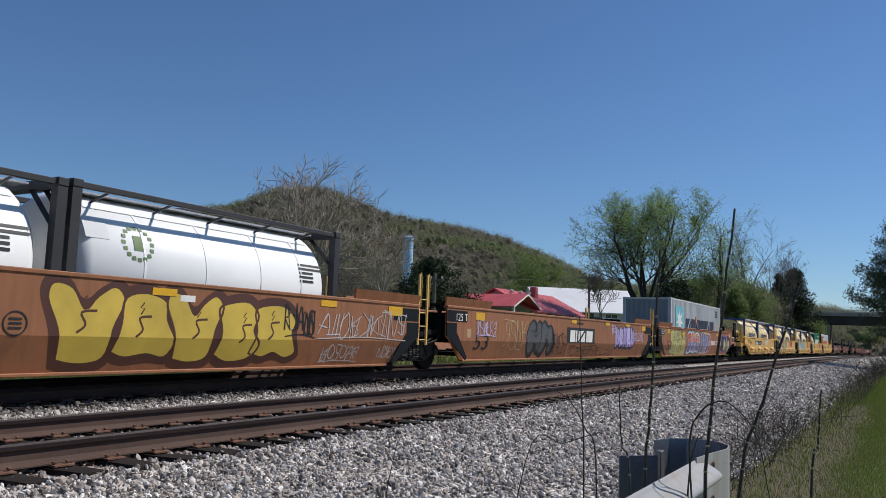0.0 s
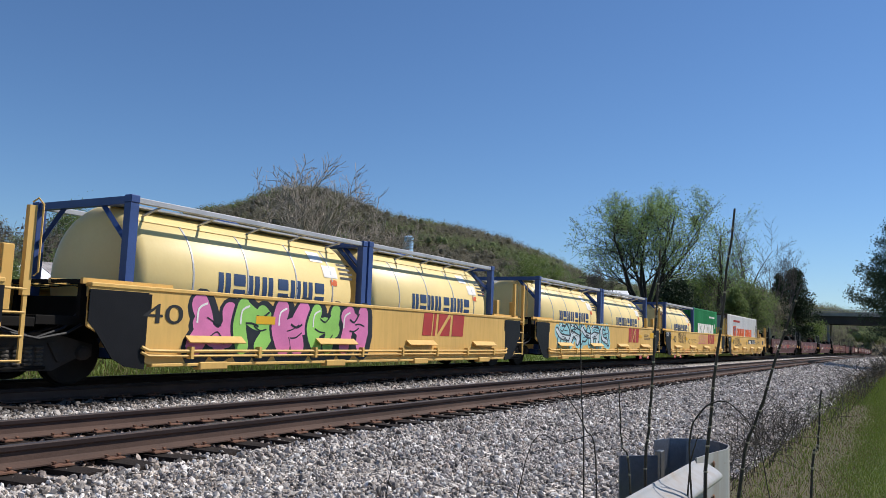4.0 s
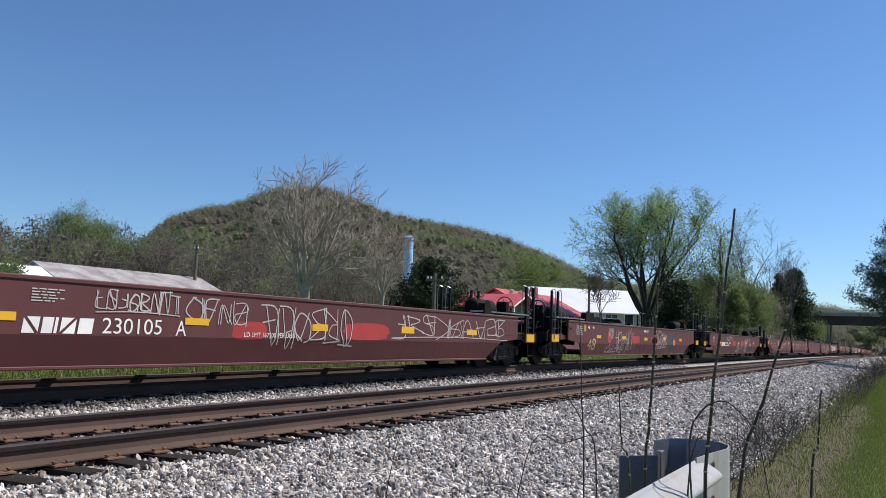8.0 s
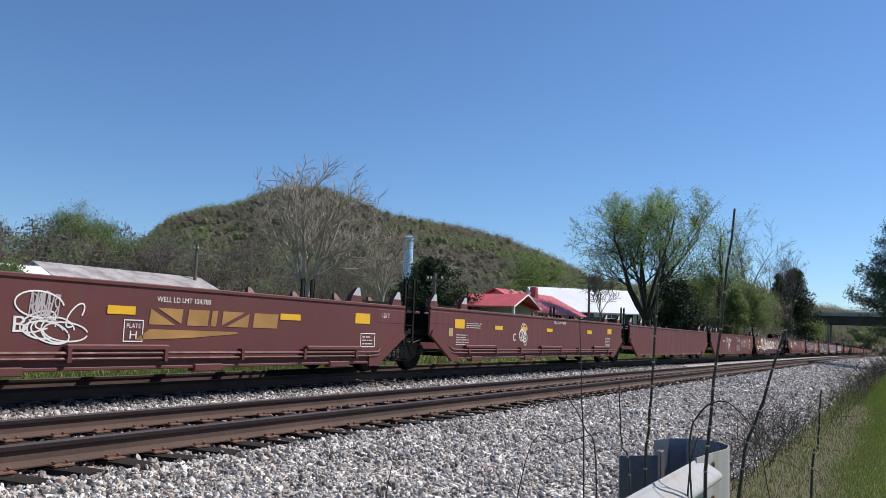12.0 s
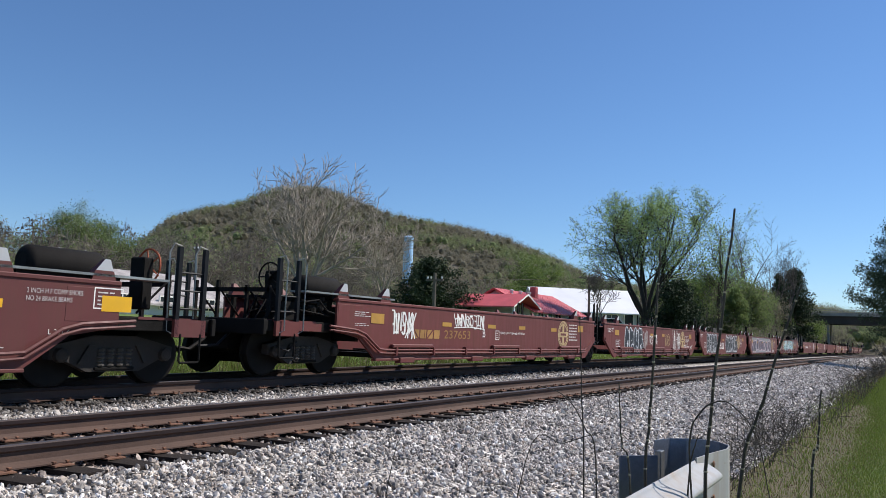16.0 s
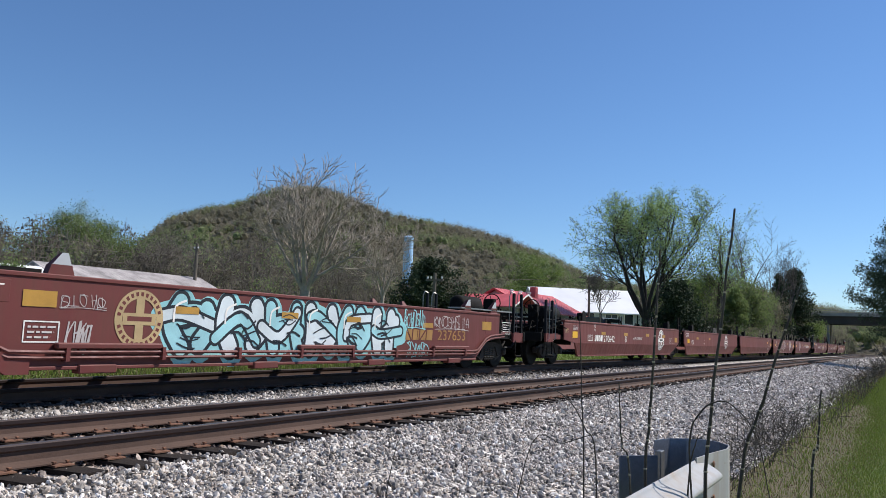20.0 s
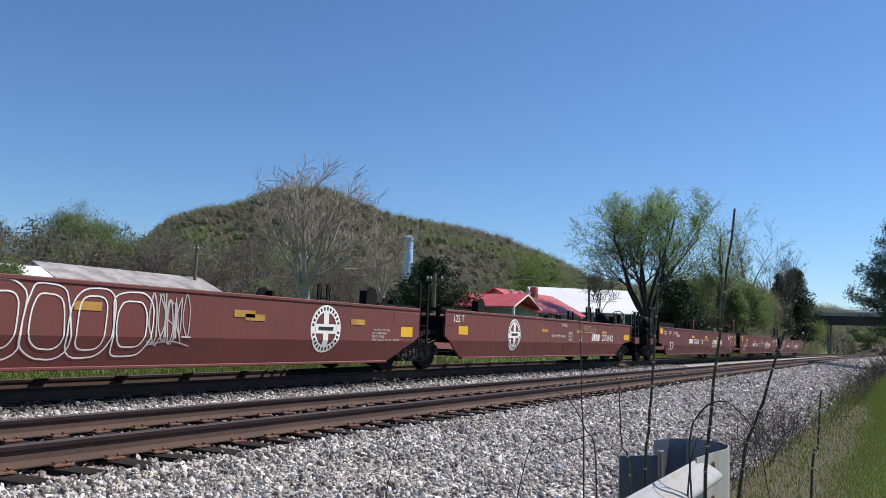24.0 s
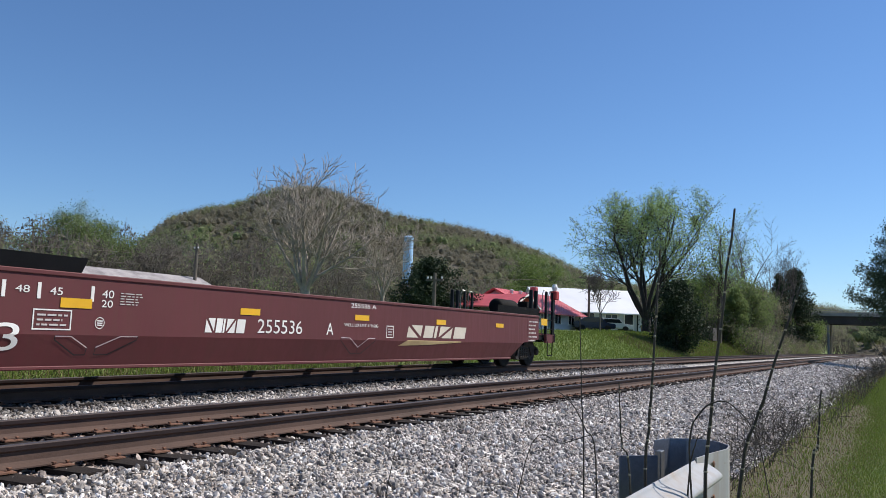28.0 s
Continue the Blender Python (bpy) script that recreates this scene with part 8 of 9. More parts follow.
refl(ttx40[3], 11.58, 12.16, 1.02, 1.14)
refl(ttx40[3], 13.33, 13.82, 1.01, 1.23)
refl(ttx40[3], 1.71, 2.04, 0.98, 1.16)
tag(ttx40[3], 4.49, 5.75, 0.31, 0.53, 'orange', 7)
sign(ttx40[3], 2.16, 2.48, 0.11, 0.28)
sign(ttx40[3], 3.26, 3.60, 0.11, 0.28)
sign(ttx40[3], 11.77, 12.06, 0.16, 0.32)
bars(ttx40[3], 2.31, 3.46, 0.31, 0.40, 'ink', 2)
txt(ttx40[3], 0.78, 1.50, 1.12, 1.29, '125 T', 'white')
txt(ttx40[4], 0.78, 1.46, 1.09, 1.26, '125 T', 'white')
txt(ttx40[4], 0.72, 1.01, 0.87, 0.92, 'JACK HERE', 'white')
txt(ttx40[4], 2.06, 2.64, 0.86, 1.16, '40', 'ink')
tag(ttx40[4], 2.77, 4.56, 0.77, 1.34, 'ink', 9)
txt(ttx40[4], 4.05, 5.49, 0.83, 0.91, 'LD LMT 122,700 PER UNIT', 'ink')
txt(ttx40[4], 4.14, 5.38, 0.72, 0.77, '20 FT CONTAINER LIMIT 61,500 EACH', 'ink')
refl(ttx40[4], 1.60, 2.08, 0.99, 1.19)
refl(ttx40[4], 4.54, 5.02, 1.00, 1.12)
refl(ttx40[4], 7.60, 8.00, 1.04, 1.15)
txt(ttx40[4], 7.06, 7.35, 0.84, 1.08, 'B', 'ink')
panel(ttx40[4], 7.98, 11.13, 0.90, 1.21, 'ink')
blk(ttx40[4], 8.17, 9.26, 0.92, 1.13, 'white', 4)
txt(ttx40[4], 9.69, 11.07, 0.92, 1.17, '761198', 'white')
tag(ttx40[4], 11.76, 13.53, 0.88, 1.17, 'ink', 5)
sign(ttx40[4], 2.19, 2.53, 0.12, 0.31)
sign(ttx40[4], 3.31, 3.64, 0.14, 0.31)
sign(ttx40[4], 11.74, 12.05, 0.20, 0.34)
sign(ttx40[4], 12.84, 13.16, 0.20, 0.34)
cross(ttx40[4], 6.13, 6.45, 0.91, 1.16, 'pink')
panel(ttx40[4], 14.43, 15.07, 0.86, 1.18, 'carblue')
panel(ttx40[4], 15.14, 15.77, 0.85, 1.38, 'yellow')
bars(ttx40[4], 15.22, 15.71, 0.94, 1.31, 'ink', 5)
txt(ttx40[4], 11.55, 13.14, 1.26, 1.35, 'S-2054-16 REEFER CLEARANCE', 'ink')
for u_, a_ in ((ttx40[4], 5.3), (ttx40[0], 6.0), (ttx40[2], 9.0)):
    lines(u_, a_ + 1.9, a_ + 3.3, 0.32, 0.44, 'ink', ('CONTROLLED INTERCHANGE CAR', 'SEE EQUIPMENT REGISTER'))
txt(ttx40[4], 9.7, 11.3, 0.34, 0.39, 'JACK AT JACKING POINTS EMPTY CAR ONLY', 'ink')
for u_, a_ in ((bn38[0], 8.05), (ttx40[0], 3.62), (ttx40[4], 11.3), (bn53[1], 10.9)):
    low_ = 0.62 if u_ is bn38[0] else 0.78
    panel_box(u_, a_, a_ + 0.34, low_, low_ + 0.32, 'ink' if u_ in ttx40 else 'white')
txt(bn48[0], 1.88, 2.69, 0.41, 0.84, '48', 'cream')
blk(bn48[0], 3.31, 4.36, 0.71, 0.92, 'white', 4)
txt(bn48[0], 4.48, 5.50, 0.72, 0.94, '230105', 'white')
txt(bn48[0], 5.77, 5.97, 0.71, 0.94, 'A', 'white')
refl(bn48[0], 2.76, 3.23, 0.86, 0.97)
refl(bn48[0], 5.94, 6.43, 0.88, 0.99)
refl(bn48[0], 9.00, 9.47, 0.85, 0.98)
refl(bn48[0], 12.07, 12.60, 0.86, 1.01)
refl(bn48[0], 15.11, 15.65, 0.87, 1.01)
patch(bn48[0], 6.94, 7.83, 0.66, 0.98, 'signred')
patch(bn48[0], 9.95, 11.63, 0.68, 1.05, 'signred')
tag(bn48[0], 4.35, 5.83, 1.02, 1.35, 'white', 8)
tag(bn48[0], 6.00, 7.34, 0.92, 1.30, 'white', 4)
tag(bn48[0], 7.69, 10.33, 0.54, 1.32, 'white', 6)
tag(bn48[0], 11.73, 17.51, 0.77, 1.32, 'white', 9)
tag(bn48[0], 1.28, 2.60, 0.74, 1.24, 'white', 6)
txt(bn48[0], 7.23, 8.55, 0.71, 0.79, 'LD LMT 167500 PER UNIT', 'white')
txt(bn48[0], 1.89, 2.02, 1.19, 1.28, '48', 'white')
txt(bn48[0], 2.38, 2.52, 1.21, 1.30, '45', 'white')
bars(bn48[0], 3.41, 3.88, 1.11, 1.30, 'white', 5)
txt(bn48[1], 1.89, 2.72, 0.45, 0.86, '48', 'cream')
txt(bn48[1], 1.89, 2.05, 1.20, 1.31, '48', 'white')
txt(bn48[1], 2.37, 2.53, 1.21, 1.32, '45', 'white')
refl(bn48[1], 2.81, 3.29, 0.88, 0.99)
refl(bn48[1], 5.84, 6.33, 0.88, 1.01)
refl(bn48[1], 8.92, 9.40, 0.86, 0.98)
refl(bn48[1], 12.03, 12.46, 0.91, 1.04)
refl(bn48[1], 15.06, 15.54, 0.88, 1.01)
reflo(bn48[1], 1.45, 1.69, 1.10, 1.33)
tag(bn48[1], 4.14, 4.70, 0.91, 1.33, 'white', 4)
tag(bn48[1], 4.91, 7.43, 0.38, 1.28, 'white', 6)
tag(bn48[1], 3.97, 5.87, 0.37, 0.69, 'white', 6)
patch(bn48[1], 4.06, 4.51, 0.71, 1.18, 'signred')
patch(bn48[1], 7.12, 8.32, 0.70, 1.06, 'signred')
patch(bn48[1], 9.86, 11.09, 0.74, 1.05, 'signred')
tag(bn48[1], 10.67, 12.71, 0.45, 1.13, 'white', 4)
bars(bn48[1], 0.74, 1.40, 0.97, 1.31, 'white', 5)
blk(bn48[1], 8.85, 9.14, 1.21, 1.29, 'white', 4)
txt(bn48[1], 9.19, 9.66, 1.21, 1.30, '230105 C', 'white')
patch(bn48[1], 12.95, 14.52, 0.39, 1.22, 'carblue')
patch(bn48[1], 13.84, 14.31, 0.66, 0.97, 'orange')
tag(bn48[1], 10.75, 12.72, 0.41, 1.35, 'white', 4)
patch(bn48[1], 10.04, 11.34, 0.66, 0.99, 'signred')
txt(bn48[2], 1.91, 2.74, 0.44, 0.88, '48', 'cream')
blk(bn48[2], 3.43, 4.44, 0.73, 0.95, 'white', 4)
txt(bn48[2], 4.56, 5.58, 0.73, 0.97, '230105', 'white')
txt(bn48[2], 5.72, 5.90, 0.75, 0.95, 'B', 'white')
refl(bn48[2], 2.77, 3.26, 0.86, 0.99)
refl(bn48[2], 5.94, 6.38, 0.87, 0.99)
refl(bn48[2], 8.97, 9.46, 0.86, 0.98)
refl(bn48[2], 11.96, 12.42, 0.87, 1.00)
refl(bn48[2], 15.11, 15.63, 0.88, 1.02)
patch(bn48[2], 6.95, 8.27, 0.72, 1.07, 'signred')
patch(bn48[2], 10.02, 11.26, 0.73, 1.08, 'signred')
tag(bn48[2], 5.33, 7.04, 1.05, 1.33, 'white', 7)
tag(bn48[2], 8.44, 9.53, 0.21, 1.01, 'white', 4)
tag(bn48[2], 9.56, 10.98, 0.51, 0.78, 'white', 4)
tag(bn48[2], 11.52, 12.39, 0.25, 1.21, 'white', 4)
tag(bn48[2], 12.26, 13.78, 0.98, 1.31, 'white', 6)
patch(bn48[2], 13.10, 14.53, 0.38, 1.15, 'carblue')
patch(bn48[2], 13.58, 14.22, 0.72, 0.95, 'orange')
bars(bn48[2], 0.85, 1.47, 0.95, 1.32, 'white', 5)
blk(bn38[0], 3.09, 3.94, 0.74, 0.94, 'gold', 4)
txt(bn38[0], 4.27, 5.43, 0.73, 0.95, '238696', 'gold')
blk(bn38[0], 8.45, 11.33, 0.88, 1.13, 'gold', 4)
swoosh(bn38[0], 8.26, 10.31, 0.65, 0.81, 'gold')
loops(bn38[0], 6.40, 7.57, 0.54, 1.30, 'white')
refl(bn38[0], 0.25, 0.72, 0.99, 1.22)
refl(bn38[0], 2.16, 2.63, 1.01, 1.12)
refl(bn38[0], 4.14, 4.58, 1.02, 1.12)
refl(bn38[0], 7.76, 8.23, 1.01, 1.13)
refl(bn38[0], 11.32, 11.87, 1.04, 1.15)
refl(bn38[0], 13.56, 14.07, 1.04, 1.25)
txt(bn38[0], 6.42, 6.60, 0.73, 0.93, 'B', 'white')
txt(bn38[0], 8.60, 9.66, 1.21, 1.30, 'WELL LD LMT 124,700', 'white')
tag(bn38[0], 6.62, 7.02, 0.89, 1.24, 'white', 5)
boxed(bn38[0], 13.77, 14.28, 0.56, 0.85, 'white')
txt(bn38[0], 14.53, 14.80, 1.19, 1.28, '125 T', 'white')
bars(bn38[0], 1.15, 1.71, 1.15, 1.32, 'white', 3)
txt(bn38[1], 5.16, 5.33, 0.71, 0.92, 'C', 'white')
loops(bn38[1], 5.48, 6.33, 0.49, 1.36, 'white')
refl(bn38[1], 1.75, 2.25, 0.99, 1.22)
refl(bn38[1], 3.98, 4.46, 1.00, 1.11)
refl(bn38[1], 5.68, 6.13, 1.02, 1.12)
refl(bn38[1], 7.62, 8.08, 1.01, 1.12)
refl(bn38[1], 11.26, 11.76, 1.01, 1.14)
refl(bn38[1], 13.47, 13.94, 1.04, 1.24)
bars(bn38[1], 2.35, 3.35, 1.00, 1.16, 'white', 3)
bars(bn38[1], 1.82, 2.54, 0.56, 0.86, 'white', 5)
panel(bn38[1], 1.47, 1.66, 0.79, 0.99, 'cream')
txt(bn38[1], 8.17, 9.22, 1.27, 1.36, 'WELL LD LMT 124,700', 'white')
boxed(bn38[1], 13.28, 13.77, 0.60, 0.90, 'white')
txt(bn38[3], 5.28, 5.42, 0.67, 0.89, 'E', 'white')
loops(bn38[3], 5.72, 6.55, 0.30, 1.32, 'white')
refl(bn38[3], 4.10, 4.58, 0.97, 1.08)
refl(bn38[3], 6.39, 6.86, 1.03, 1.14)
refl(bn38[3], 9.41, 9.90, 1.04, 1.14)
refl(bn38[3], 11.48, 11.93, 1.00, 1.11)
refl(bn38[3], 13.65, 14.12, 1.01, 1.23)
tag(bn38[3], 9.00, 9.88, 1.04, 1.30, 'white', 4)
tag(bn38[3], 8.71, 9.86, 0.45, 0.87, 'white', 5)
tag(bn38[3], 10.28, 13.36, 0.68, 1.22, 'white', 9)
tag(bn38[3], 5.16, 5.65, 0.96, 1.31, 'white', 5)
txt(bn38[3], 8.35, 9.41, 1.24, 1.30, 'WELL LD LMT 124,700', 'white')
boxed(bn38[3], 13.46, 14.00, 0.57, 0.87, 'white')
bars(bn38[3], 2.93, 3.50, 0.98, 1.07, 'white', 2)
block(bn38[4], 3.30, 6.38, 0.31, 1.42, 'white', 4)
block(bn38[4], 1.48, 3.28, 0.34, 0.86, 'white', 4)
block(bn38[4], 6.63, 10.77, 0.56, 1.27, 'white', 6)
tag(bn38[4], 11.06, 13.29, 0.46, 1.35, 'whitebold', 5)
blk(bn38[4], 3.30, 4.24, 0.69, 0.91, 'gold', 4)
txt(bn38[4], 4.48, 5.66, 0.69, 0.93, '238696', 'gold')
txt(bn38[4], 6.35, 6.53, 0.69, 0.88, 'A', 'white')
refl(bn38[4], 1.80, 2.28, 1.00, 1.20)
refl(bn38[4], 4.07, 4.53, 1.00, 1.10)
refl(bn38[4], 7.71, 8.15, 1.01, 1.12)
refl(bn38[4], 11.39, 11.87, 1.01, 1.13)
refl(bn38[4], 13.32, 13.75, 1.03, 1.14)
refl(bn38[4], 15.15, 15.64, 1.04, 1.26)
boxed(bn38[4], 15.02, 15.49, 1.07, 1.37, 'white')
txt(bn38[4], 14.39, 14.70, 0.71, 0.78, 'L 261-6', 'white')
lines(bn38[4], 14.05, 14.85, 1.12, 1.32, 'dimwhite', ('2 INCH H F COMP SHOES', 'NO 24 BRAKE BEAMS'))
bars(bn38[4], 12.46, 14.10, 0.52, 0.60, 'white', 2)
blk(bn37[0], 3.14, 4.38, 0.72, 0.92, 'gold', 4)
txt(bn37[0], 4.57, 5.91, 0.73, 0.93, '237653', 'gold')
tag(bn37[0], 2.27, 3.26, 0.73, 1.30, 'whitebold', 7)
tag(bn37[0], 5.05, 6.69, 1.01, 1.38, 'whitebold', 8)
txt(bn37[0], 6.61, 6.75, 0.79, 1.00, 'B', 'white')
boxed(bn37[0], 7.36, 7.60, 0.73, 0.98, 'white')
txt(bn37[0], 7.65, 9.33, 0.88, 0.95, 'LOAD LIMIT 124,600 PER UNIT', 'white')
emb(bn37[0], 11.89, 12.80, 0.51, 1.39, 'cream')
reflo(bn37[0], 1.50, 1.98, 1.01, 1.22)
reflo(bn37[0], 4.47, 4.92, 1.02, 1.12)
reflo(bn37[0], 6.90, 7.37, 1.03, 1.13)
reflo(bn37[0], 8.89, 9.32, 1.04, 1.14)
reflo(bn37[0], 11.28, 11.75, 1.03, 1.14)
reflo(bn37[0], 13.69, 14.18, 1.06, 1.27)
bars(bn37[0], 0.92, 1.49, 1.13, 1.25, 'white', 3)
bars(bn37[0], 0.94, 1.50, 0.94, 1.01, 'white', 2)
bars(bn37[0], 12.86, 13.63, 0.74, 1.33, 'white', 6)
txt(bn37[1], 0.98, 1.64, 1.13, 1.29, '125 T', 'white')
bub(bn37[1], 3.12, 5.61, 0.31, 1.40, 4, 'gk', 'gw')
tag(bn37[1], 5.67, 6.41, 0.53, 1.37, 'white', 4)
tag(bn37[1], 6.73, 7.91, 0.67, 1.12, 'whitebold', 4)
tag(bn37[1], 9.33, 10.16, 0.64, 1.21, 'cream', 4)
tag(bn37[1], 10.73, 12.08, 0.30, 1.40, 'whitebold', 5)
tag(bn37[1], 13.01, 14.71, 0.50, 0.70, 'whitebold', 7)
emb(bn37[1], 12.16, 13.10, 0.49, 1.37, 'cream')
bars(bn37[1], 13.26, 14.07, 0.73, 1.17, 'white', 7)
reflo(bn37[1], 14.05, 14.52, 1.04, 1.25)
reflo(bn37[1], 1.84, 2.32, 1.03, 1.23)
reflo(bn37[1], 6.77, 7.22, 1.06, 1.17)
reflo(bn37[1], 8.72, 9.15, 1.07, 1.19)
boxed(bn37[1], 1.93, 2.46, 0.59, 0.85, 'white')
txt(bn37[2], 0.74, 1.35, 1.17, 1.34, '125 T', 'white')
bub(bn37[2], 2.38, 5.13, 0.36, 1.43, 4, 'gk', 'gw')
tag(bn37[2], 5.35, 5.92, 0.58, 1.37, 'whitebold', 5)
tag(bn37[2], 5.95, 7.32, 0.54, 0.95, 'whitebold', 7)
bub(bn37[2], 7.95, 11.73, 0.35, 1.40, 5, 'gk', 'gw')
txt(bn37[2], 8.01, 8.54, 1.24, 1.34, '237653 D', 'white')
emb(bn37[2], 11.89, 12.74, 0.52, 1.39, 'cream')
reflo(bn37[2], 6.83, 7.30, 1.03, 1.14)
reflo(bn37[2], 11.30, 11.66, 1.05, 1.15)
reflo(bn37[2], 13.72, 14.16, 1.06, 1.26)
bars(bn37[2], 12.81, 13.62, 0.69, 1.21, 'white', 6)
boxed(bn37[2], 1.66, 2.20, 0.61, 0.89, 'white')
mural(bn37[3], 1.81, 11.60, 0.30, 1.44)
txt(bn37[3], 1.18, 1.54, 1.12, 1.27, '125 T', 'white')
emb(bn37[3], 11.74, 12.63, 0.51, 1.40, 'cream')
reflo(bn37[3], 1.79, 2.28, 1.00, 1.20)
reflo(bn37[3], 4.31, 4.74, 1.01, 1.13)
reflo(bn37[3], 6.76, 7.19, 1.03, 1.13)
reflo(bn37[3], 8.77, 9.17, 1.05, 1.14)
reflo(bn37[3], 13.56, 14.05, 1.06, 1.28)
bars(bn37[3], 12.81, 13.68, 0.71, 1.17, 'white', 6)
tag(bn37[3], 12.32, 13.16, 0.30, 0.52, 'whitebold', 6)
txt(bn37[4], 0.87, 1.51, 1.14, 1.31, '125 T', 'white')
tag(bn37[4], 2.29, 2.99, 1.04, 1.23, 'white', 5)
tag(bn37[4], 2.38, 2.73, 0.44, 0.87, 'white', 4)
emb(bn37[4], 3.13, 3.98, 0.50, 1.36, 'cream')
bub(bn37[4], 4.06, 10.45, 0.31, 1.42, 6, 'gc', 'gn')
blk(bn37[4], 10.70, 11.90, 0.71, 0.95, 'gold', 4)
txt(bn37[4], 12.12, 13.49, 0.72, 0.96, '237653', 'gold')
tag(bn37[4], 11.97, 13.69, 0.98, 1.32, 'white', 8)
tag(bn37[4], 10.63, 11.54, 0.97, 1.38, 'cyan', 7)
tag(bn37[4], 10.79, 11.71, 0.30, 0.69, 'cyan', 5)
reflo(bn37[4], 1.76, 2.23, 1.04, 1.25)
reflo(bn37[4], 4.20, 4.67, 1.04, 1.15)
reflo(bn37[4], 6.60, 7.05, 1.05, 1.16)
reflo(bn37[4], 8.52, 8.99, 1.04, 1.15)
reflo(bn37[4], 11.42, 11.89, 1.00, 1.11)
reflo(bn37[4], 14.42, 14.95, 1.01, 1.23)
boxed(bn37[4], 15.61, 16.14, 0.92, 1.25, 'white')
boxed(bn37[4], 1.80, 2.30, 0.58, 0.86, 'white')
bars(bn37[4], 12.47, 13.41, 0.47, 0.57, 'white', 2)
blk(bn70[0], 3.06, 3.94, 0.77, 0.99, 'white', 4)
txt(bn70[0], 4.05, 5.33, 0.75, 0.99, '270642', 'white')
txt(bn70[0], 6.68, 6.87, 0.76, 1.01, 'B', 'white')
txt(bn70[0], 7.78, 9.07, 0.89, 0.98, 'LD LMT 122200 PER UNIT', 'white')
emb(bn70[0], 11.63, 12.61, 0.44, 1.36, 'white')
refl(bn70[0], 0.84, 1.32, 0.86, 1.08)
reflo(bn70[0], 3.80, 4.26, 1.02, 1.12)
reflo(bn70[0], 6.54, 7.00, 1.02, 1.13)
reflo(bn70[0], 9.63, 10.10, 1.03, 1.15)
reflo(bn70[0], 12.34, 12.83, 1.01, 1.14)
reflo(bn70[0], 14.60, 15.08, 0.82, 1.04)
txt(bn70[0], 0.14, 0.49, 1.03, 1.17, 'RETAINING VALVE', 'cream')
boxed(bn70[0], 2.35, 2.84, 0.78, 0.99, 'white')
txt(bn70[0], 2.99, 3.14, 1.25, 1.37, '40', 'white')
txt(bn70[0], 3.00, 3.13, 1.12, 1.22, '20', 'white')
bars(bn70[0], 0.91, 1.44, 1.12, 1.29, 'white', 4)
lines(bn70[0], 13.55, 14.55, 0.74, 1.02, 'dimwhite', BRAKE70)
txt(bn70[1], 0.89, 1.56, 1.15, 1.32, '125 T', 'white')
txt(bn70[1], 5.14, 5.36, 0.79, 1.03, 'C', 'white')
emb(bn70[1], 11.06, 11.99, 0.50, 1.37, 'white')
refl(bn70[1], 1.24, 1.71, 0.82, 1.04)
reflo(bn70[1], 3.33, 3.80, 1.03, 1.15)
reflo(bn70[1], 6.43, 6.84, 1.03, 1.15)
boxed(bn70[1], 2.17, 2.62, 0.77, 0.98, 'white')
refl(bn70[2], 12.88, 13.35, 0.99, 1.11)
refl(bn70[2], 14.66, 15.14, 0.80, 1.02)
txt(bn70[2], 13.51, 13.65, 1.24, 1.34, '40', 'white')
txt(bn70[2], 13.51, 13.63, 1.11, 1.20, '20', 'white')
lines(bn70[2], 13.60, 14.62, 0.73, 1.01, 'dimwhite', BRAKE70)
bars(bn70[2], 13.09, 14.06, 0.45, 0.62, 'white', 3)
txt(bn70[3], 1.07, 1.62, 1.16, 1.32, '125 T', 'cream')
refl(bn70[3], 1.41, 1.91, 0.83, 1.04)
reflo(bn70[3], 3.44, 3.92, 1.04, 1.15)
reflo(bn70[3], 6.61, 7.04, 1.04, 1.16)
reflo(bn70[3], 9.56, 10.05, 1.05, 1.17)
outlines(bn70[3], 5.28, 7.88, 0.33, 1.41, 4, 'white')
tag(bn70[3], 7.88, 8.66, 0.59, 1.32, 'white', 5)
emb(bn70[3], 11.54, 12.46, 0.45, 1.36, 'white')
refl(bn70[3], 14.63, 15.11, 0.79, 1.01)
reflo(bn70[3], 9.82, 10.30, 1.00, 1.11)
reflo(bn70[3], 12.78, 13.27, 1.01, 1.12)
lines(bn70[3], 13.55, 14.57, 0.68, 0.96, 'dimwhite', BRAKE70)
boxed(bn70[3], 2.37, 2.85, 0.81, 1.26, 'white')
emb(bn70[4], 4.16, 4.98, 0.44, 1.33, 'white')
txt(bn70[4], 8.20, 8.69, 1.22, 1.31, '270642 A', 'white')
txt(bn70[4], 7.34, 8.58, 0.86, 0.94, 'LD LMT 122200 PER UNIT', 'white')
boxed(bn70[4], 8.83, 9.14, 0.77, 1.03, 'white')
txt(bn70[4], 9.84, 10.05, 0.76, 0.98, 'A', 'white')
blk(bn70[4], 11.07, 11.92, 0.78, 1.01, 'white', 4)
txt(bn70[4], 12.17, 13.45, 0.78, 1.01, '270642', 'white')
reflo(bn70[4], 6.54, 7.04, 1.00, 1.10)
reflo(bn70[4], 9.56, 10.03, 1.02, 1.12)
reflo(bn70[4], 12.19, 12.68, 1.03, 1.14)
refl(bn70[4], 14.80, 15.48, 0.84, 1.05)
tag(bn70[4], 10.22, 11.48, 1.05, 1.30, 'cream', 5)
txt(bn70[4], 1.03, 1.54, 1.15, 1.32, '125 T', 'white')
refl(bn70[4], 1.26, 1.75, 0.84, 1.05)
txt(bn53[0], 1.88, 2.60, 0.47, 0.84, '53', 'white')
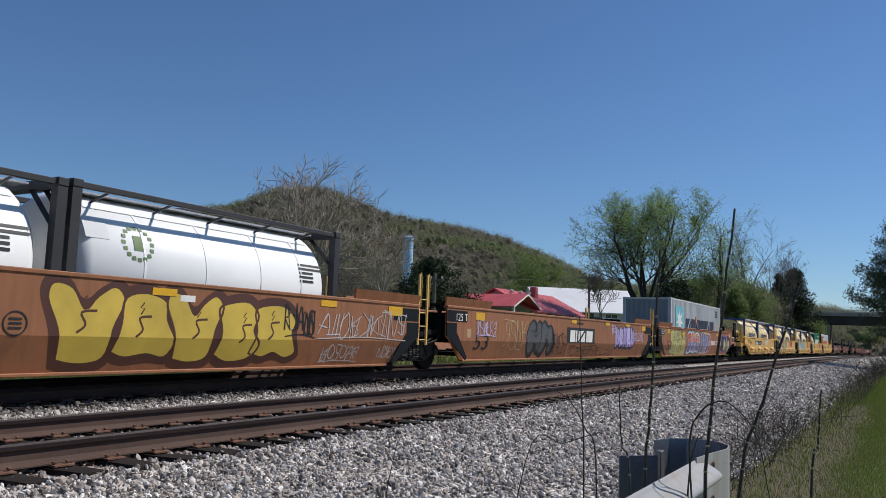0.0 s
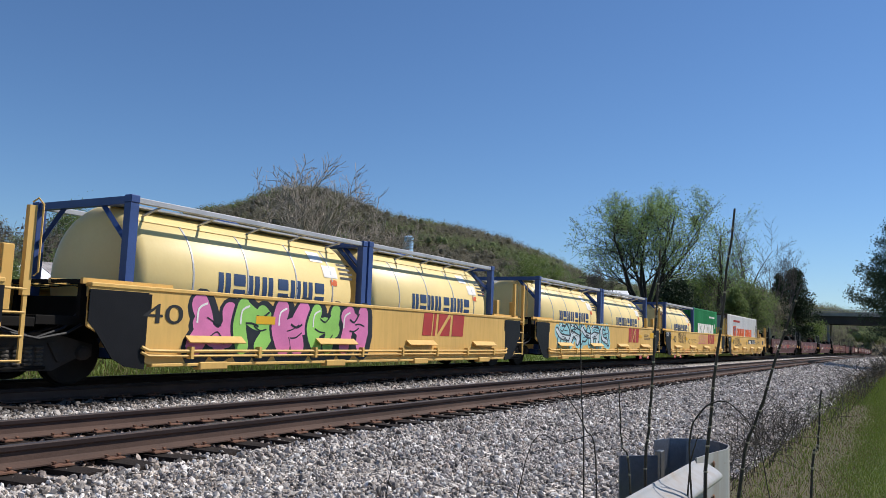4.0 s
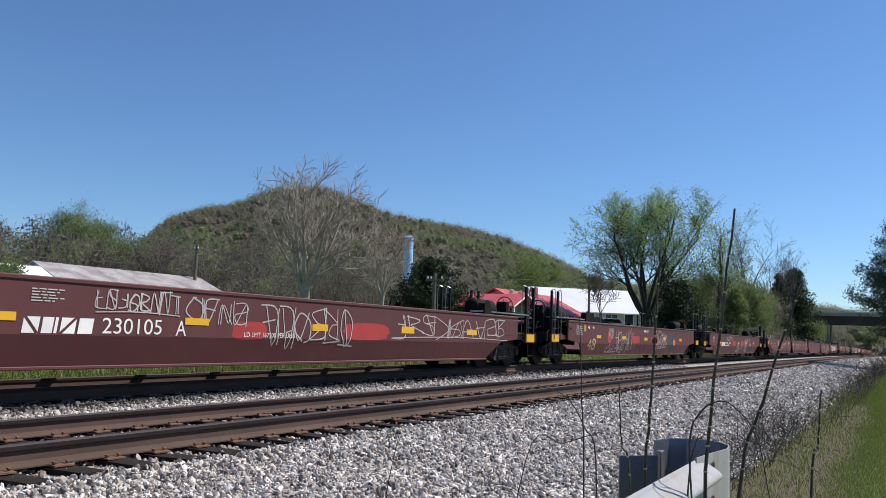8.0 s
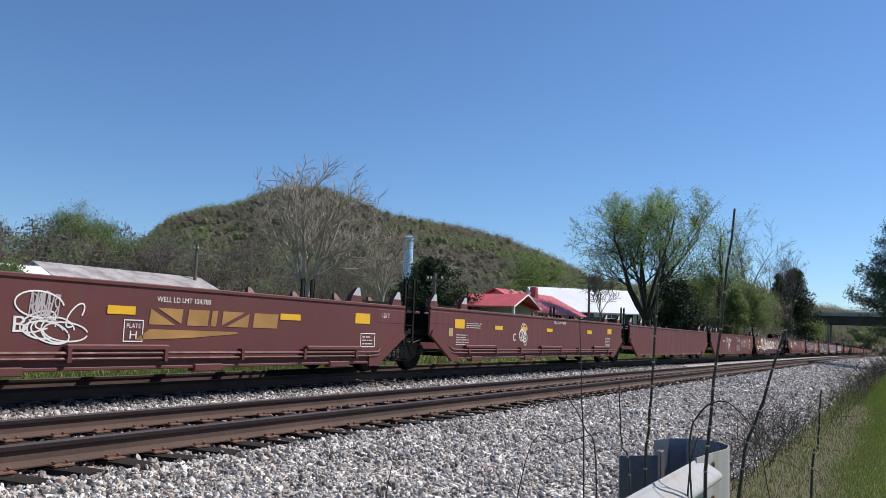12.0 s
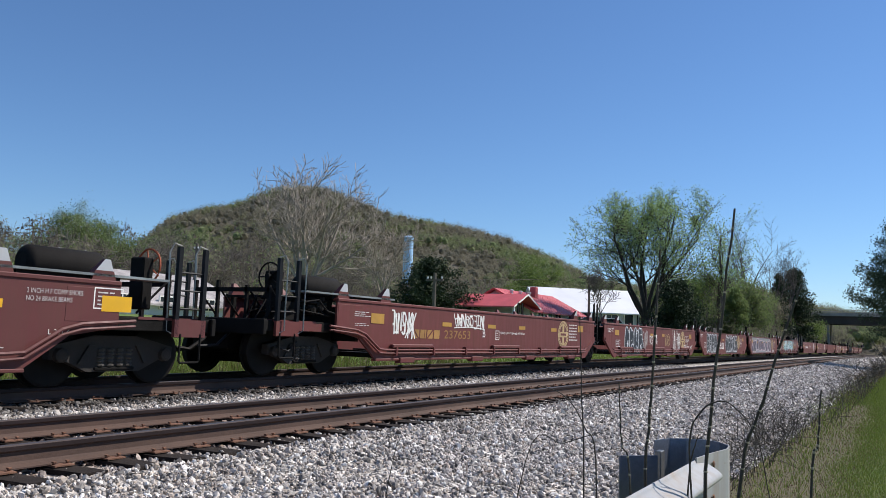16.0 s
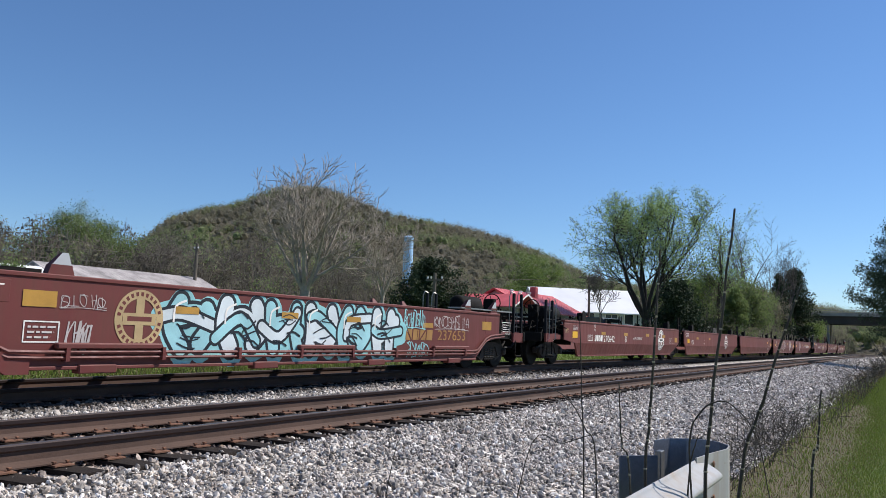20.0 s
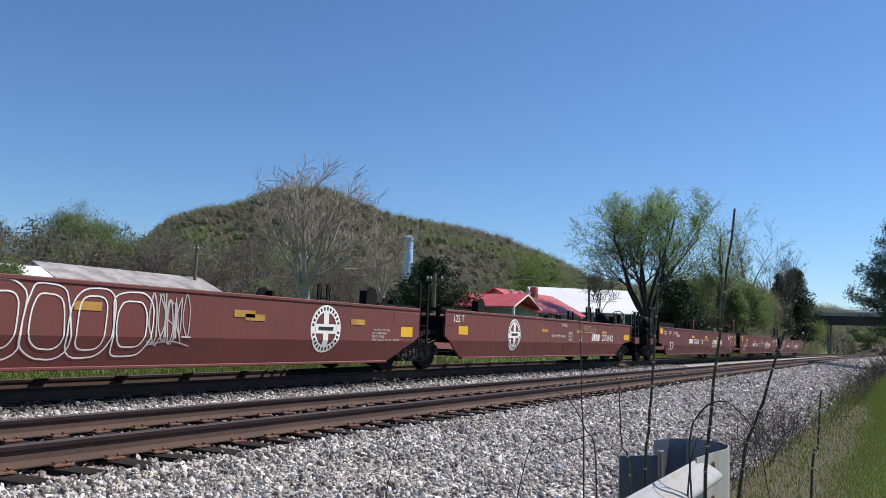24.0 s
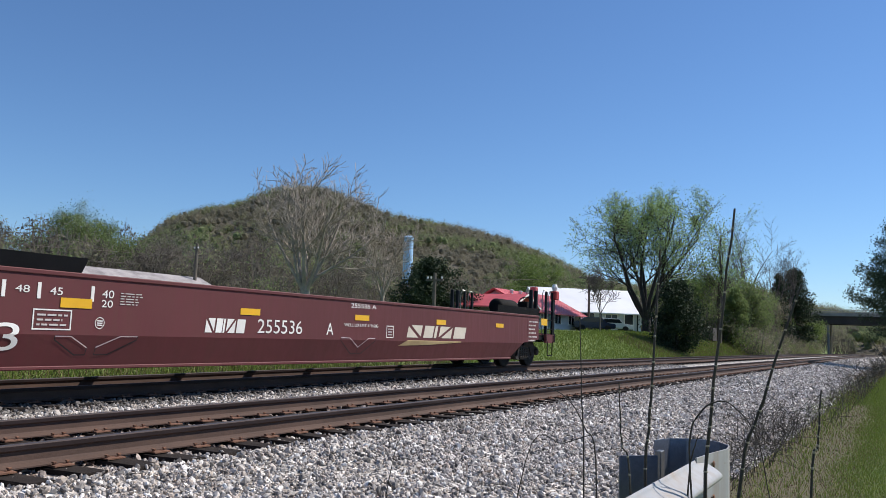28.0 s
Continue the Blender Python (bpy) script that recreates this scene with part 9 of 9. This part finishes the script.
txt(bn53[0], 1.96, 2.16, 1.23, 1.35, '53', 'white')
txt(bn53[0], 2.74, 2.93, 1.23, 1.35, '48', 'white')
txt(bn53[0], 3.17, 3.38, 1.21, 1.34, '45', 'white')
refl(bn53[0], 0.17, 0.67, 1.21, 1.45)
refl(bn53[0], 3.32, 3.81, 1.10, 1.21)
refl(bn53[0], 6.52, 7.02, 1.10, 1.21)
refl(bn53[0], 9.73, 10.24, 1.11, 1.23)
refl(bn53[0], 12.92, 13.47, 1.11, 1.24)
blk(bn53[0], 5.81, 6.73, 0.80, 1.03, 'white', 4)
txt(bn53[0], 6.95, 8.13, 0.80, 1.04, '255536', 'white')
txt(bn53[0], 8.84, 9.08, 0.81, 1.03, 'B', 'white')
txt(bn53[0], 9.37, 10.59, 0.95, 1.04, 'WELL LD LMT 118,600', 'white')
blk(bn53[0], 11.63, 14.43, 0.79, 1.06, 'wlogo', 4)
swoosh(bn53[0], 11.36, 14.10, 0.59, 0.73, 'cream')
bars(bn53[0], 0.81, 1.41, 1.13, 1.36, 'white', 3)
refl(bn53[0], 16.60, 17.06, 1.09, 1.19)
refl(bn53[0], 18.65, 18.89, 1.17, 1.39)
refl(bn53[0], 18.60, 18.89, 0.83, 1.05)
txt(bn53[0], 16.30, 16.49, 1.24, 1.33, '40', 'white')
txt(bn53[0], 16.31, 16.49, 1.11, 1.20, '20', 'white')
txt(bn53[0], 17.08, 17.27, 1.25, 1.34, '45', 'white')
txt(bn53[0], 17.56, 17.75, 1.24, 1.34, '48', 'white')
lines(bn53[0], 17.10, 18.0, 0.74, 1.12, 'dimwhite', BRAKE53)
bars(bn53[0], 17.16, 17.95, 0.44, 0.59, 'white', 3)
txt(bn53[1], 2.19, 2.95, 0.48, 0.85, '53', 'white')
txt(bn53[1], 1.09, 1.55, 1.30, 1.41, '125 T', 'white')
refl(bn53[1], 1.58, 1.84, 1.12, 1.44)
refl(bn53[1], 3.30, 3.81, 1.11, 1.23)
boxed(bn53[1], 3.01, 3.48, 0.80, 1.05, 'white')
blk(bn53[1], 5.99, 6.92, 0.77, 0.98, 'white', 4)
txt(bn53[1], 7.18, 8.39, 0.77, 0.98, '255536', 'white')
txt(bn53[1], 9.10, 9.32, 0.77, 1.01, 'C', 'white')
txt(bn53[1], 9.65, 10.84, 0.93, 1.00, 'WELL LD LMT 118,700', 'white')
txt(bn53[1], 10.19, 10.73, 1.34, 1.44, '255536 C', 'white')
blk(bn53[1], 11.96, 14.80, 0.78, 1.06, 'wlogo', 4)
swoosh(bn53[1], 11.68, 14.56, 0.58, 0.72, 'cream')
refl(bn53[1], 6.75, 7.23, 1.06, 1.18)
refl(bn53[1], 10.02, 10.50, 1.08, 1.20)
refl(bn53[1], 13.26, 13.72, 1.09, 1.20)
refl(bn53[1], 16.45, 16.95, 1.10, 1.21)
refl(bn53[1], 18.67, 18.96, 1.15, 1.38)
refl(bn53[1], 18.65, 18.91, 0.80, 1.03)
txt(bn53[1], 16.34, 16.53, 1.22, 1.32, '40', 'white')
txt(bn53[1], 16.34, 16.52, 1.08, 1.19, '20', 'white')
txt(bn53[1], 17.13, 17.31, 1.22, 1.33, '45', 'white')
txt(bn53[1], 17.61, 17.80, 1.21, 1.33, '48', 'white')
txt(bn53[1], 18.39, 18.59, 1.21, 1.33, '53', 'white')
lines(bn53[1], 17.12, 18.02, 0.73, 1.10, 'dimwhite', BRAKE53)
bars(bn53[1], 17.20, 17.97, 0.43, 0.58, 'white', 3)
ring(bn53[1], 16.39, 16.56, 0.77, 0.93, 'white')
bars(bn53[1], 15.78, 16.14, 1.12, 1.31, 'white', 5)
txt(bn53[2], 2.04, 2.78, 0.48, 0.83, '53', 'white')
txt(bn53[2], 0.92, 1.42, 1.28, 1.42, '125 T', 'white')
refl(bn53[2], 1.20, 1.72, 1.12, 1.43)
txt(bn53[2], 2.67, 2.86, 1.22, 1.31, '48', 'white')
txt(bn53[2], 3.14, 3.32, 1.21, 1.31, '45', 'white')
txt(bn53[2], 3.92, 4.11, 1.21, 1.32, '40', 'white')
txt(bn53[2], 3.92, 4.10, 1.08, 1.18, '20', 'white')
refl(bn53[2], 3.30, 3.77, 1.05, 1.18)
refl(bn53[2], 6.59, 7.06, 1.08, 1.19)
refl(bn53[2], 9.81, 10.30, 1.09, 1.20)
refl(bn53[2], 13.06, 13.51, 1.09, 1.21)
refl(bn53[2], 16.24, 16.72, 1.10, 1.21)
refl(bn53[2], 19.37, 19.85, 1.24, 1.45)
blk(bn53[2], 5.83, 6.74, 0.77, 1.00, 'white', 4)
txt(bn53[2], 7.02, 8.19, 0.78, 1.02, '255536', 'white')
txt(bn53[2], 8.91, 9.12, 0.78, 1.01, 'A', 'white')
txt(bn53[2], 9.46, 10.64, 0.95, 1.02, 'WELL LD LMT 118,600', 'white')
blk(bn53[2], 11.77, 14.59, 0.77, 1.05, 'wlogo', 4)
swoosh(bn53[2], 11.49, 14.34, 0.58, 0.71, 'cream')
boxed(bn53[2], 2.93, 3.48, 0.75, 1.02, 'white')
ring(bn53[2], 3.84, 3.99, 0.78, 0.94, 'white')
boxed(bn53[2], 10.96, 11.24, 0.75, 1.01, 'white')
bars(bn53[2], 4.22, 4.65, 1.12, 1.31, 'white', 5)
bars(bn53[2], 18.45, 19.15, 0.72, 1.39, 'white', 6)
txt(bn53[2], 9.66, 10.54, 1.34, 1.43, '255536 A', 'white')
panel(bn53[2], 8.01, 10.54, 1.45, 1.50, 'red53')
chev(bn53[2], 3.27, 3.78, 0.42, 0.67, 'red53')
chevr(bn53[2], 3.92, 4.56, 0.42, 0.68, 'red53')
chev(bn53[2], 9.38, 10.01, 0.42, 0.73, 'red53')
chevr(bn53[2], 10.01, 10.55, 0.42, 0.73, 'red53')
chev(bn53[1], 9.57, 10.02, 0.43, 0.70, 'red53')
chevr(bn53[1], 10.15, 10.71, 0.43, 0.71, 'red53')
chev(bn53[0], 15.74, 16.21, 0.43, 0.68, 'red53')
chevr(bn53[0], 16.36, 16.96, 0.43, 0.69, 'red53')


for u_, marks in ((bn53[0], (1.96, 2.74, 3.17, 16.60, 17.38, 17.86)), (bn53[1], (16.64, 17.42, 17.91, 18.70)), (bn53[2], (2.58, 3.05, 3.83))):
    for x in marks:
        panel(u_, x - 0.085, x - 0.035, 1.15, 1.36, "white")


# ---- foreground ----
def bent_plate(pts, z0, z1, t=0.006, n_prof=None):
    """An upright sheet bent along points in plan."""
    bm = bmesh.new()
    rows = []
    for i, (x, y) in enumerate(pts):
        a, b = pts[max(i - 1, 0)], pts[min(i + 1, len(pts) - 1)]
        d = Vector((b[0] - a[0], b[1] - a[1])).normalized()
        nx, ny = -d.y, d.x
        rows.append([bm.verts.new((x + nx * t * s, y + ny * t * s, z)) for s in (-0.5, 0.5) for z in (z0, z1)])
    for a, b in zip(rows, rows[1:]):
        for i, j in ((0, 1), (3, 2), (1, 3), (2, 0)):
            bm.faces.new((a[i], b[i], b[j], a[j]))
    bm.faces.new((rows[0][0], rows[0][1], rows[0][3], rows[0][2]))
    bm.faces.new((rows[-1][0], rows[-1][2], rows[-1][3], rows[-1][1]))
    bmesh.ops.recalc_face_normals(bm, faces=bm.faces[:])
    return bm


guard = thing("guardrail", "galvanised steel guardrail end with a curved nose plate", "guardrail")
# W-shaped beam that comes towards the viewer
W_PROF = [(0.045 * (1 - math.cos(4 * math.pi * k / 28)), 0.155 - 0.31 * k / 28) for k in range(29)]
a0, a1 = Vector((3.76, 0.80, 0.335)), Vector((-2.0, 0.77, 0.335))
d_ = (a1 - a0).normalized()
side_ = Vector((0, -1, 0))
bm = bmesh.new()
rings = []
for q in (a0, a0.lerp(a1, 0.5), a1):
    rings.append([bm.verts.new(q + side_ * (u_ + o) + Vector((0, 0, z_))) for o in (0, -0.004) for u_, z_ in (W_PROF if o == 0 else W_PROF[::-1])])
for a, b in zip(rings, rings[1:]):
    for k in range(len(a)):
        bm.faces.new((a[k], a[(k + 1) % len(a)], b[(k + 1) % len(b)], b[k]))
bmesh.ops.recalc_face_normals(bm, faces=bm.faces[:])
for f in bm.faces:
    f.smooth = len(f.verts) == 4
part("beam", bm, M["galv_rust"], guard, "weathered corrugated steel beam")
nose = [(3.62, 0.796), (3.85, 0.775), (4.05, 0.745), (4.18, 0.76), (4.28, 0.82), (4.33, 0.90), (4.31, 1.0), (4.24, 1.07), (4.1, 1.11)]
part("splice_plate", bent_plate(nose[:4], 0.13, 0.50), M["galv_rust"], guard, "worn pale steel splice plate")
part("nose_plate", bent_plate(nose[3:], 0.13, 0.50), M["galv"], guard, "curved galvanised nose plate")
part("end_wing", bent_plate([(3.78, 1.19), (3.88, 1.10), (3.94, 1.04)], -0.1, 0.45), M["galv"], guard, "flat steel end wing")
part("post", box(3.93, 4.0, 1.03, 1.06, -0.8, 0.47, 0.004), M["galv_worn"], guard)
for x, y, z in ((3.72, 0.785, 0.45), (3.84, 0.768, 0.45), (3.72, 0.785, 0.30), (3.84, 0.768, 0.30)):
    bm = bmesh.new()
    lathe(bm, (x, y, z), (0, -1, 0), [(0, 0.016), (0.005, 0.015), (0.008, 0.009)], 8)
    part("bolt", bm, M["plate"], guard)


for x in (2.3, 0.4, -1.5):
    part("post", box(x - 0.05, x + 0.05, 0.83, 0.97, -0.8, 0.47, 0.006), M["galv_worn"], guard)


def sapling(pts, r, seed, label, buds=True):
    """A thin stem through points, with knuckles at its bud scars."""
    s = thing("sapling", label, "sapling", "bare saplings by the guardrail")
    pts = [Vector(q) for q in pts]
    bm = bmesh.new()
    fine = []
    rng = random.Random(seed)
    ext = [2 * pts[0] - pts[1]] + pts + [2 * pts[-1] - pts[-2]]
    for p0, a, b, p3 in zip(ext, ext[1:], ext[2:], ext[3:]):
        for k in range(6):
            t = k / 6
            q = 0.5 * (2 * a + (b - p0) * t + (2 * p0 - 5 * a + 4 * b - p3) * t * t + (3 * a - p0 - 3 * b + p3) * t ** 3)
            fine.append(q + Vector((rng.uniform(-1, 1), rng.uniform(-1, 1), 0)) * r * 0.35)
    fine.append(pts[-1])
    tube(bm, fine, r, 8, r * 0.45)
    part("stem", bm, M["stem"], s)
    if buds:
        L = sum((b - a).length for a, b in zip(pts, pts[1:]))
        k, i = 0.1, 0
        while k < L - 0.02:
            t = k / L
            q = fine[min(int(t * (len(fine) - 1)), len(fine) - 2)].lerp(fine[min(int(t * (len(fine) - 1)) + 1, len(fine) - 1)], (t * (len(fine) - 1)) % 1)
            rr = r * (1 - 0.55 * t)
            bm = bmesh.new()
            lathe(bm, q - Vector((0, 0, 0.006)), (rng.uniform(-0.2, 0.2), rng.uniform(-0.2, 0.2), 1), [(0, rr * 0.9), (0.004, rr * 1.3), (0.006, rr * 1.25), (0.009, rr * 0.9)], 8)
            part("bud_scar", bm, M["bud"], s)
            k += rng.uniform(0.10, 0.17)
    return s


sapling([(3.08, 0.89, -0.7), (3.08, 0.87, 0.40), (3.085, 0.845, 0.85), (3.09, 0.82, 1.36)], 0.0078, 1, "tall bare sapling with pale bud scars")
sapling([(3.12, 0.67, -0.7), (3.13, 0.655, 0.42), (3.14, 0.625, 0.85), (3.15, 0.55, 1.52)], 0.0088, 2, "tallest bare sapling with pale bud scars")
sapling([(3.13, 0.60, -0.7), (3.15, 0.54, 0.44), (3.165, 0.455, 0.80), (3.18, 0.32, 1.23)], 0.0082, 3, "leaning bare sapling with pale bud scars")
sapling([(2.66, 0.80, -0.7), (2.67, 0.80, 0.47), (2.675, 0.835, 0.66), (2.67, 0.845, 0.86)], 0.0045, 4, "short thin bare stem")
sapling([(2.78, 0.30, -0.7), (2.79, 0.262, 0.53), (2.79, 0.24, 0.7), (2.79, 0.228, 0.87)], 0.005, 5, "short bare stem in the grass")
sapling([(2.62, 0.96, -0.7), (2.63, 0.95, 0.46), (2.635, 0.965, 0.8), (2.63, 0.975, 1.08)], 0.0035, 6, "thin wiry pale stem", False)
sapling([(2.62, 0.92, -0.7), (2.63, 0.905, 0.5), (2.64, 0.955, 0.70), (2.66, 1.04, 0.80), (2.66, 1.14, 0.83)], 0.003, 7, "thin bare arching twig", False)
sapling([(3.12, 0.69, 0.2), (3.12, 0.71, 0.62), (3.12, 0.67, 0.74), (3.13, 0.61, 0.785), (3.13, 0.55, 0.77), (3.13, 0.47, 0.66), (3.13, 0.42, 0.40)], 0.004, 8, "dark arching bramble cane", False)
sapling([(3.10, 0.72, 0.1), (3.12, 0.715, 0.46), (3.12, 0.70, 0.58), (3.12, 0.675, 0.66)], 0.004, 9, "short curved twig by the guardrail", False)
sapling([(2.7, 1.35, -0.5), (2.7, 1.2, 0.55), (2.7, 1.05, 0.63), (2.7, 0.92, 0.68)], 0.0025, 10, "dry weed stalk over the ballast", False)
sapling([(2.6, 1.9, -0.6), (2.6, 1.72, 0.45), (2.6, 1.68, 0.6)], 0.0022, 11, "dry weed stalk over the ballast", False)


def blades(name, label, mat, zones, seed):
    """Grass as many single bent blades."""
    rng = np.random.default_rng(seed)
    V, F, base = [], [], 0
    for x0, x1, y0f, y1f, n, hmin, hmax, w in zones:
        x = rng.uniform(x0, x1, n)
        y = rng.uniform(y0f, y1f, n) + rng.normal(0, 0.14, n) + 0.12 * np.sin(x * 1.7) * np.sin(x * 0.61 + 1)
        x = x + rng.normal(0, 0.6, n)
        z = ground_z(x, y)
        hgt = rng.uniform(hmin, hmax, n)
        a = rng.uniform(0, 2 * np.pi, n)
        lean_ = rng.normal(0, 0.35, (n, 2)) * hgt[:, None]
        wx, wy = np.cos(a) * w, np.sin(a) * w
        p0 = np.stack([x - wx, y - wy, z - 0.02], -1)
        p1 = np.stack([x + wx, y + wy, z - 0.02], -1)
        tp = np.stack([x + lean_[:, 0], y + lean_[:, 1], z + hgt], -1)
        V.append(np.stack([p0, p1, tp + np.stack([wx, wy, wx * 0], -1) * 0.3, tp], 1).reshape(-1, 3))
        i = np.arange(n)[:, None] * 4 + base
        F.append(np.concatenate([i, i + 1, i + 2, i + 3], 1))
        base += n * 4
    ob = raw(name, np.concatenate(V), np.concatenate(F), mat)
    return tagged(ob, label, "grass", kind="stuff")


blades("lawn_grass", "short mown green grass", M["blade"], [(8.5, 26, -0.4, 0.75, 62000, 0.015, 0.045, 0.0045), (8.5, 26, 0.55, 1.6, 2500, 0.015, 0.05, 0.005), (26, 45, -0.5, 1.8, 40000, 0.025, 0.07, 0.008), (45, 90, -0.6, 2.0, 25000, 0.05, 0.12, 0.016)], 3)
blades("verge_grass", "rough dry grass and weeds along the ballast", M["dry_blade"], [(7.5, 26, 0.4, 1.85, 13000, 0.010, 0.035, 0.006), (26, 45, 1.3, 2.1, 7000, 0.03, 0.12, 0.008), (45, 110, 1.2, 2.4, 5000, 0.06, 0.3, 0.02)], 4)
blades("verge_weeds", "green weeds along the ballast edge", M["blade"], [(8.5, 20, 1.1, 1.7, 1300, 0.03, 0.11, 0.007), (20, 60, 1.3, 2.1, 4000, 0.05, 0.18, 0.010)], 5)
blades("bank_grass", "rough spring grass on the far bank", M["blade"], [(4, 22, 13.6, 19, 30000, 0.08, 0.26, 0.012), (20, 60, 14.0, 21, 30000, 0.08, 0.22, 0.02), (60, 120, 13.6, 22, 45000, 0.08, 0.25, 0.03)], 6)
blades("bank_dry_grass", "pale dry stalks on the far bank", M["dry_blade"], [(4, 30, 13.3, 17, 9000, 0.1, 0.3, 0.012), (60, 125, 13.6, 20, 16000, 0.1, 0.35, 0.02)], 7)


def bramble():
    rng = np.random.default_rng(9)
    sg = []
    for _ in range(640):
        x = rng.uniform(9, 70) if rng.random() < 0.55 else rng.uniform(7.0, 17)
        y = rng.uniform(1.1, 1.9) if x > 17 else rng.uniform(1.55, 2.15)
        p = np.array([x, y, -0.6 - SAG * x * x])
        d = rng.normal(0, 1, 3) * [0.6, 0.35, 0] + [0, 0, 1]
        s = rng.uniform(0.08, 0.22) * (1 + x / 40)
        for k in range(4):
            q = p + d / np.linalg.norm(d) * s
            sg.append((*p, *q, 0.002 + x * 0.00016, 0.0012 + x * 0.0001))
            p = q
            d = d + rng.normal(0, 0.5, 3) - [0, 0, 0.45]
    v, f = tubes_from(sg, 4)
    tagged(raw("bramble_canes", v, f, M["stem"]), "tangle of dead bramble canes at the ballast edge", "undergrowth", kind="stuff")


bramble()


def motions():
    rows_t = range(29)
    for ob, s0, dz in MOVING:
        rows = []
        for t in rows_t:
            x = s0 - travelled(t)
            rows.append((t, pose(x, FAR_Y, FAR_Z + dz + dip(x) + float(far_drop(x + 8)))))
        walk(ob, rows)
    # wheels roll while their truck is within sight of the eye; a wheel passes 72 degrees in a frame
    for w, s0, dx in WHEELS:
        rows = []
        for k in range(0, 28 * FPS + 1):
            t = k / FPS
            if -4 < s0 + dx - travelled(t) < 26:
                a = -math.degrees(travelled(t) / 0.46) % 360
                rows.append((t, pose(dx, 0, 0.46, ry=a)))
        if rows:
            if rows[0][0] > 0.01:
                rows.insert(0, (0.0, rows[0][1]))
            if rows[-1][0] < 27.99:
                rows.append((28.0, rows[-1][1]))
            walk(w, rows)


motions()
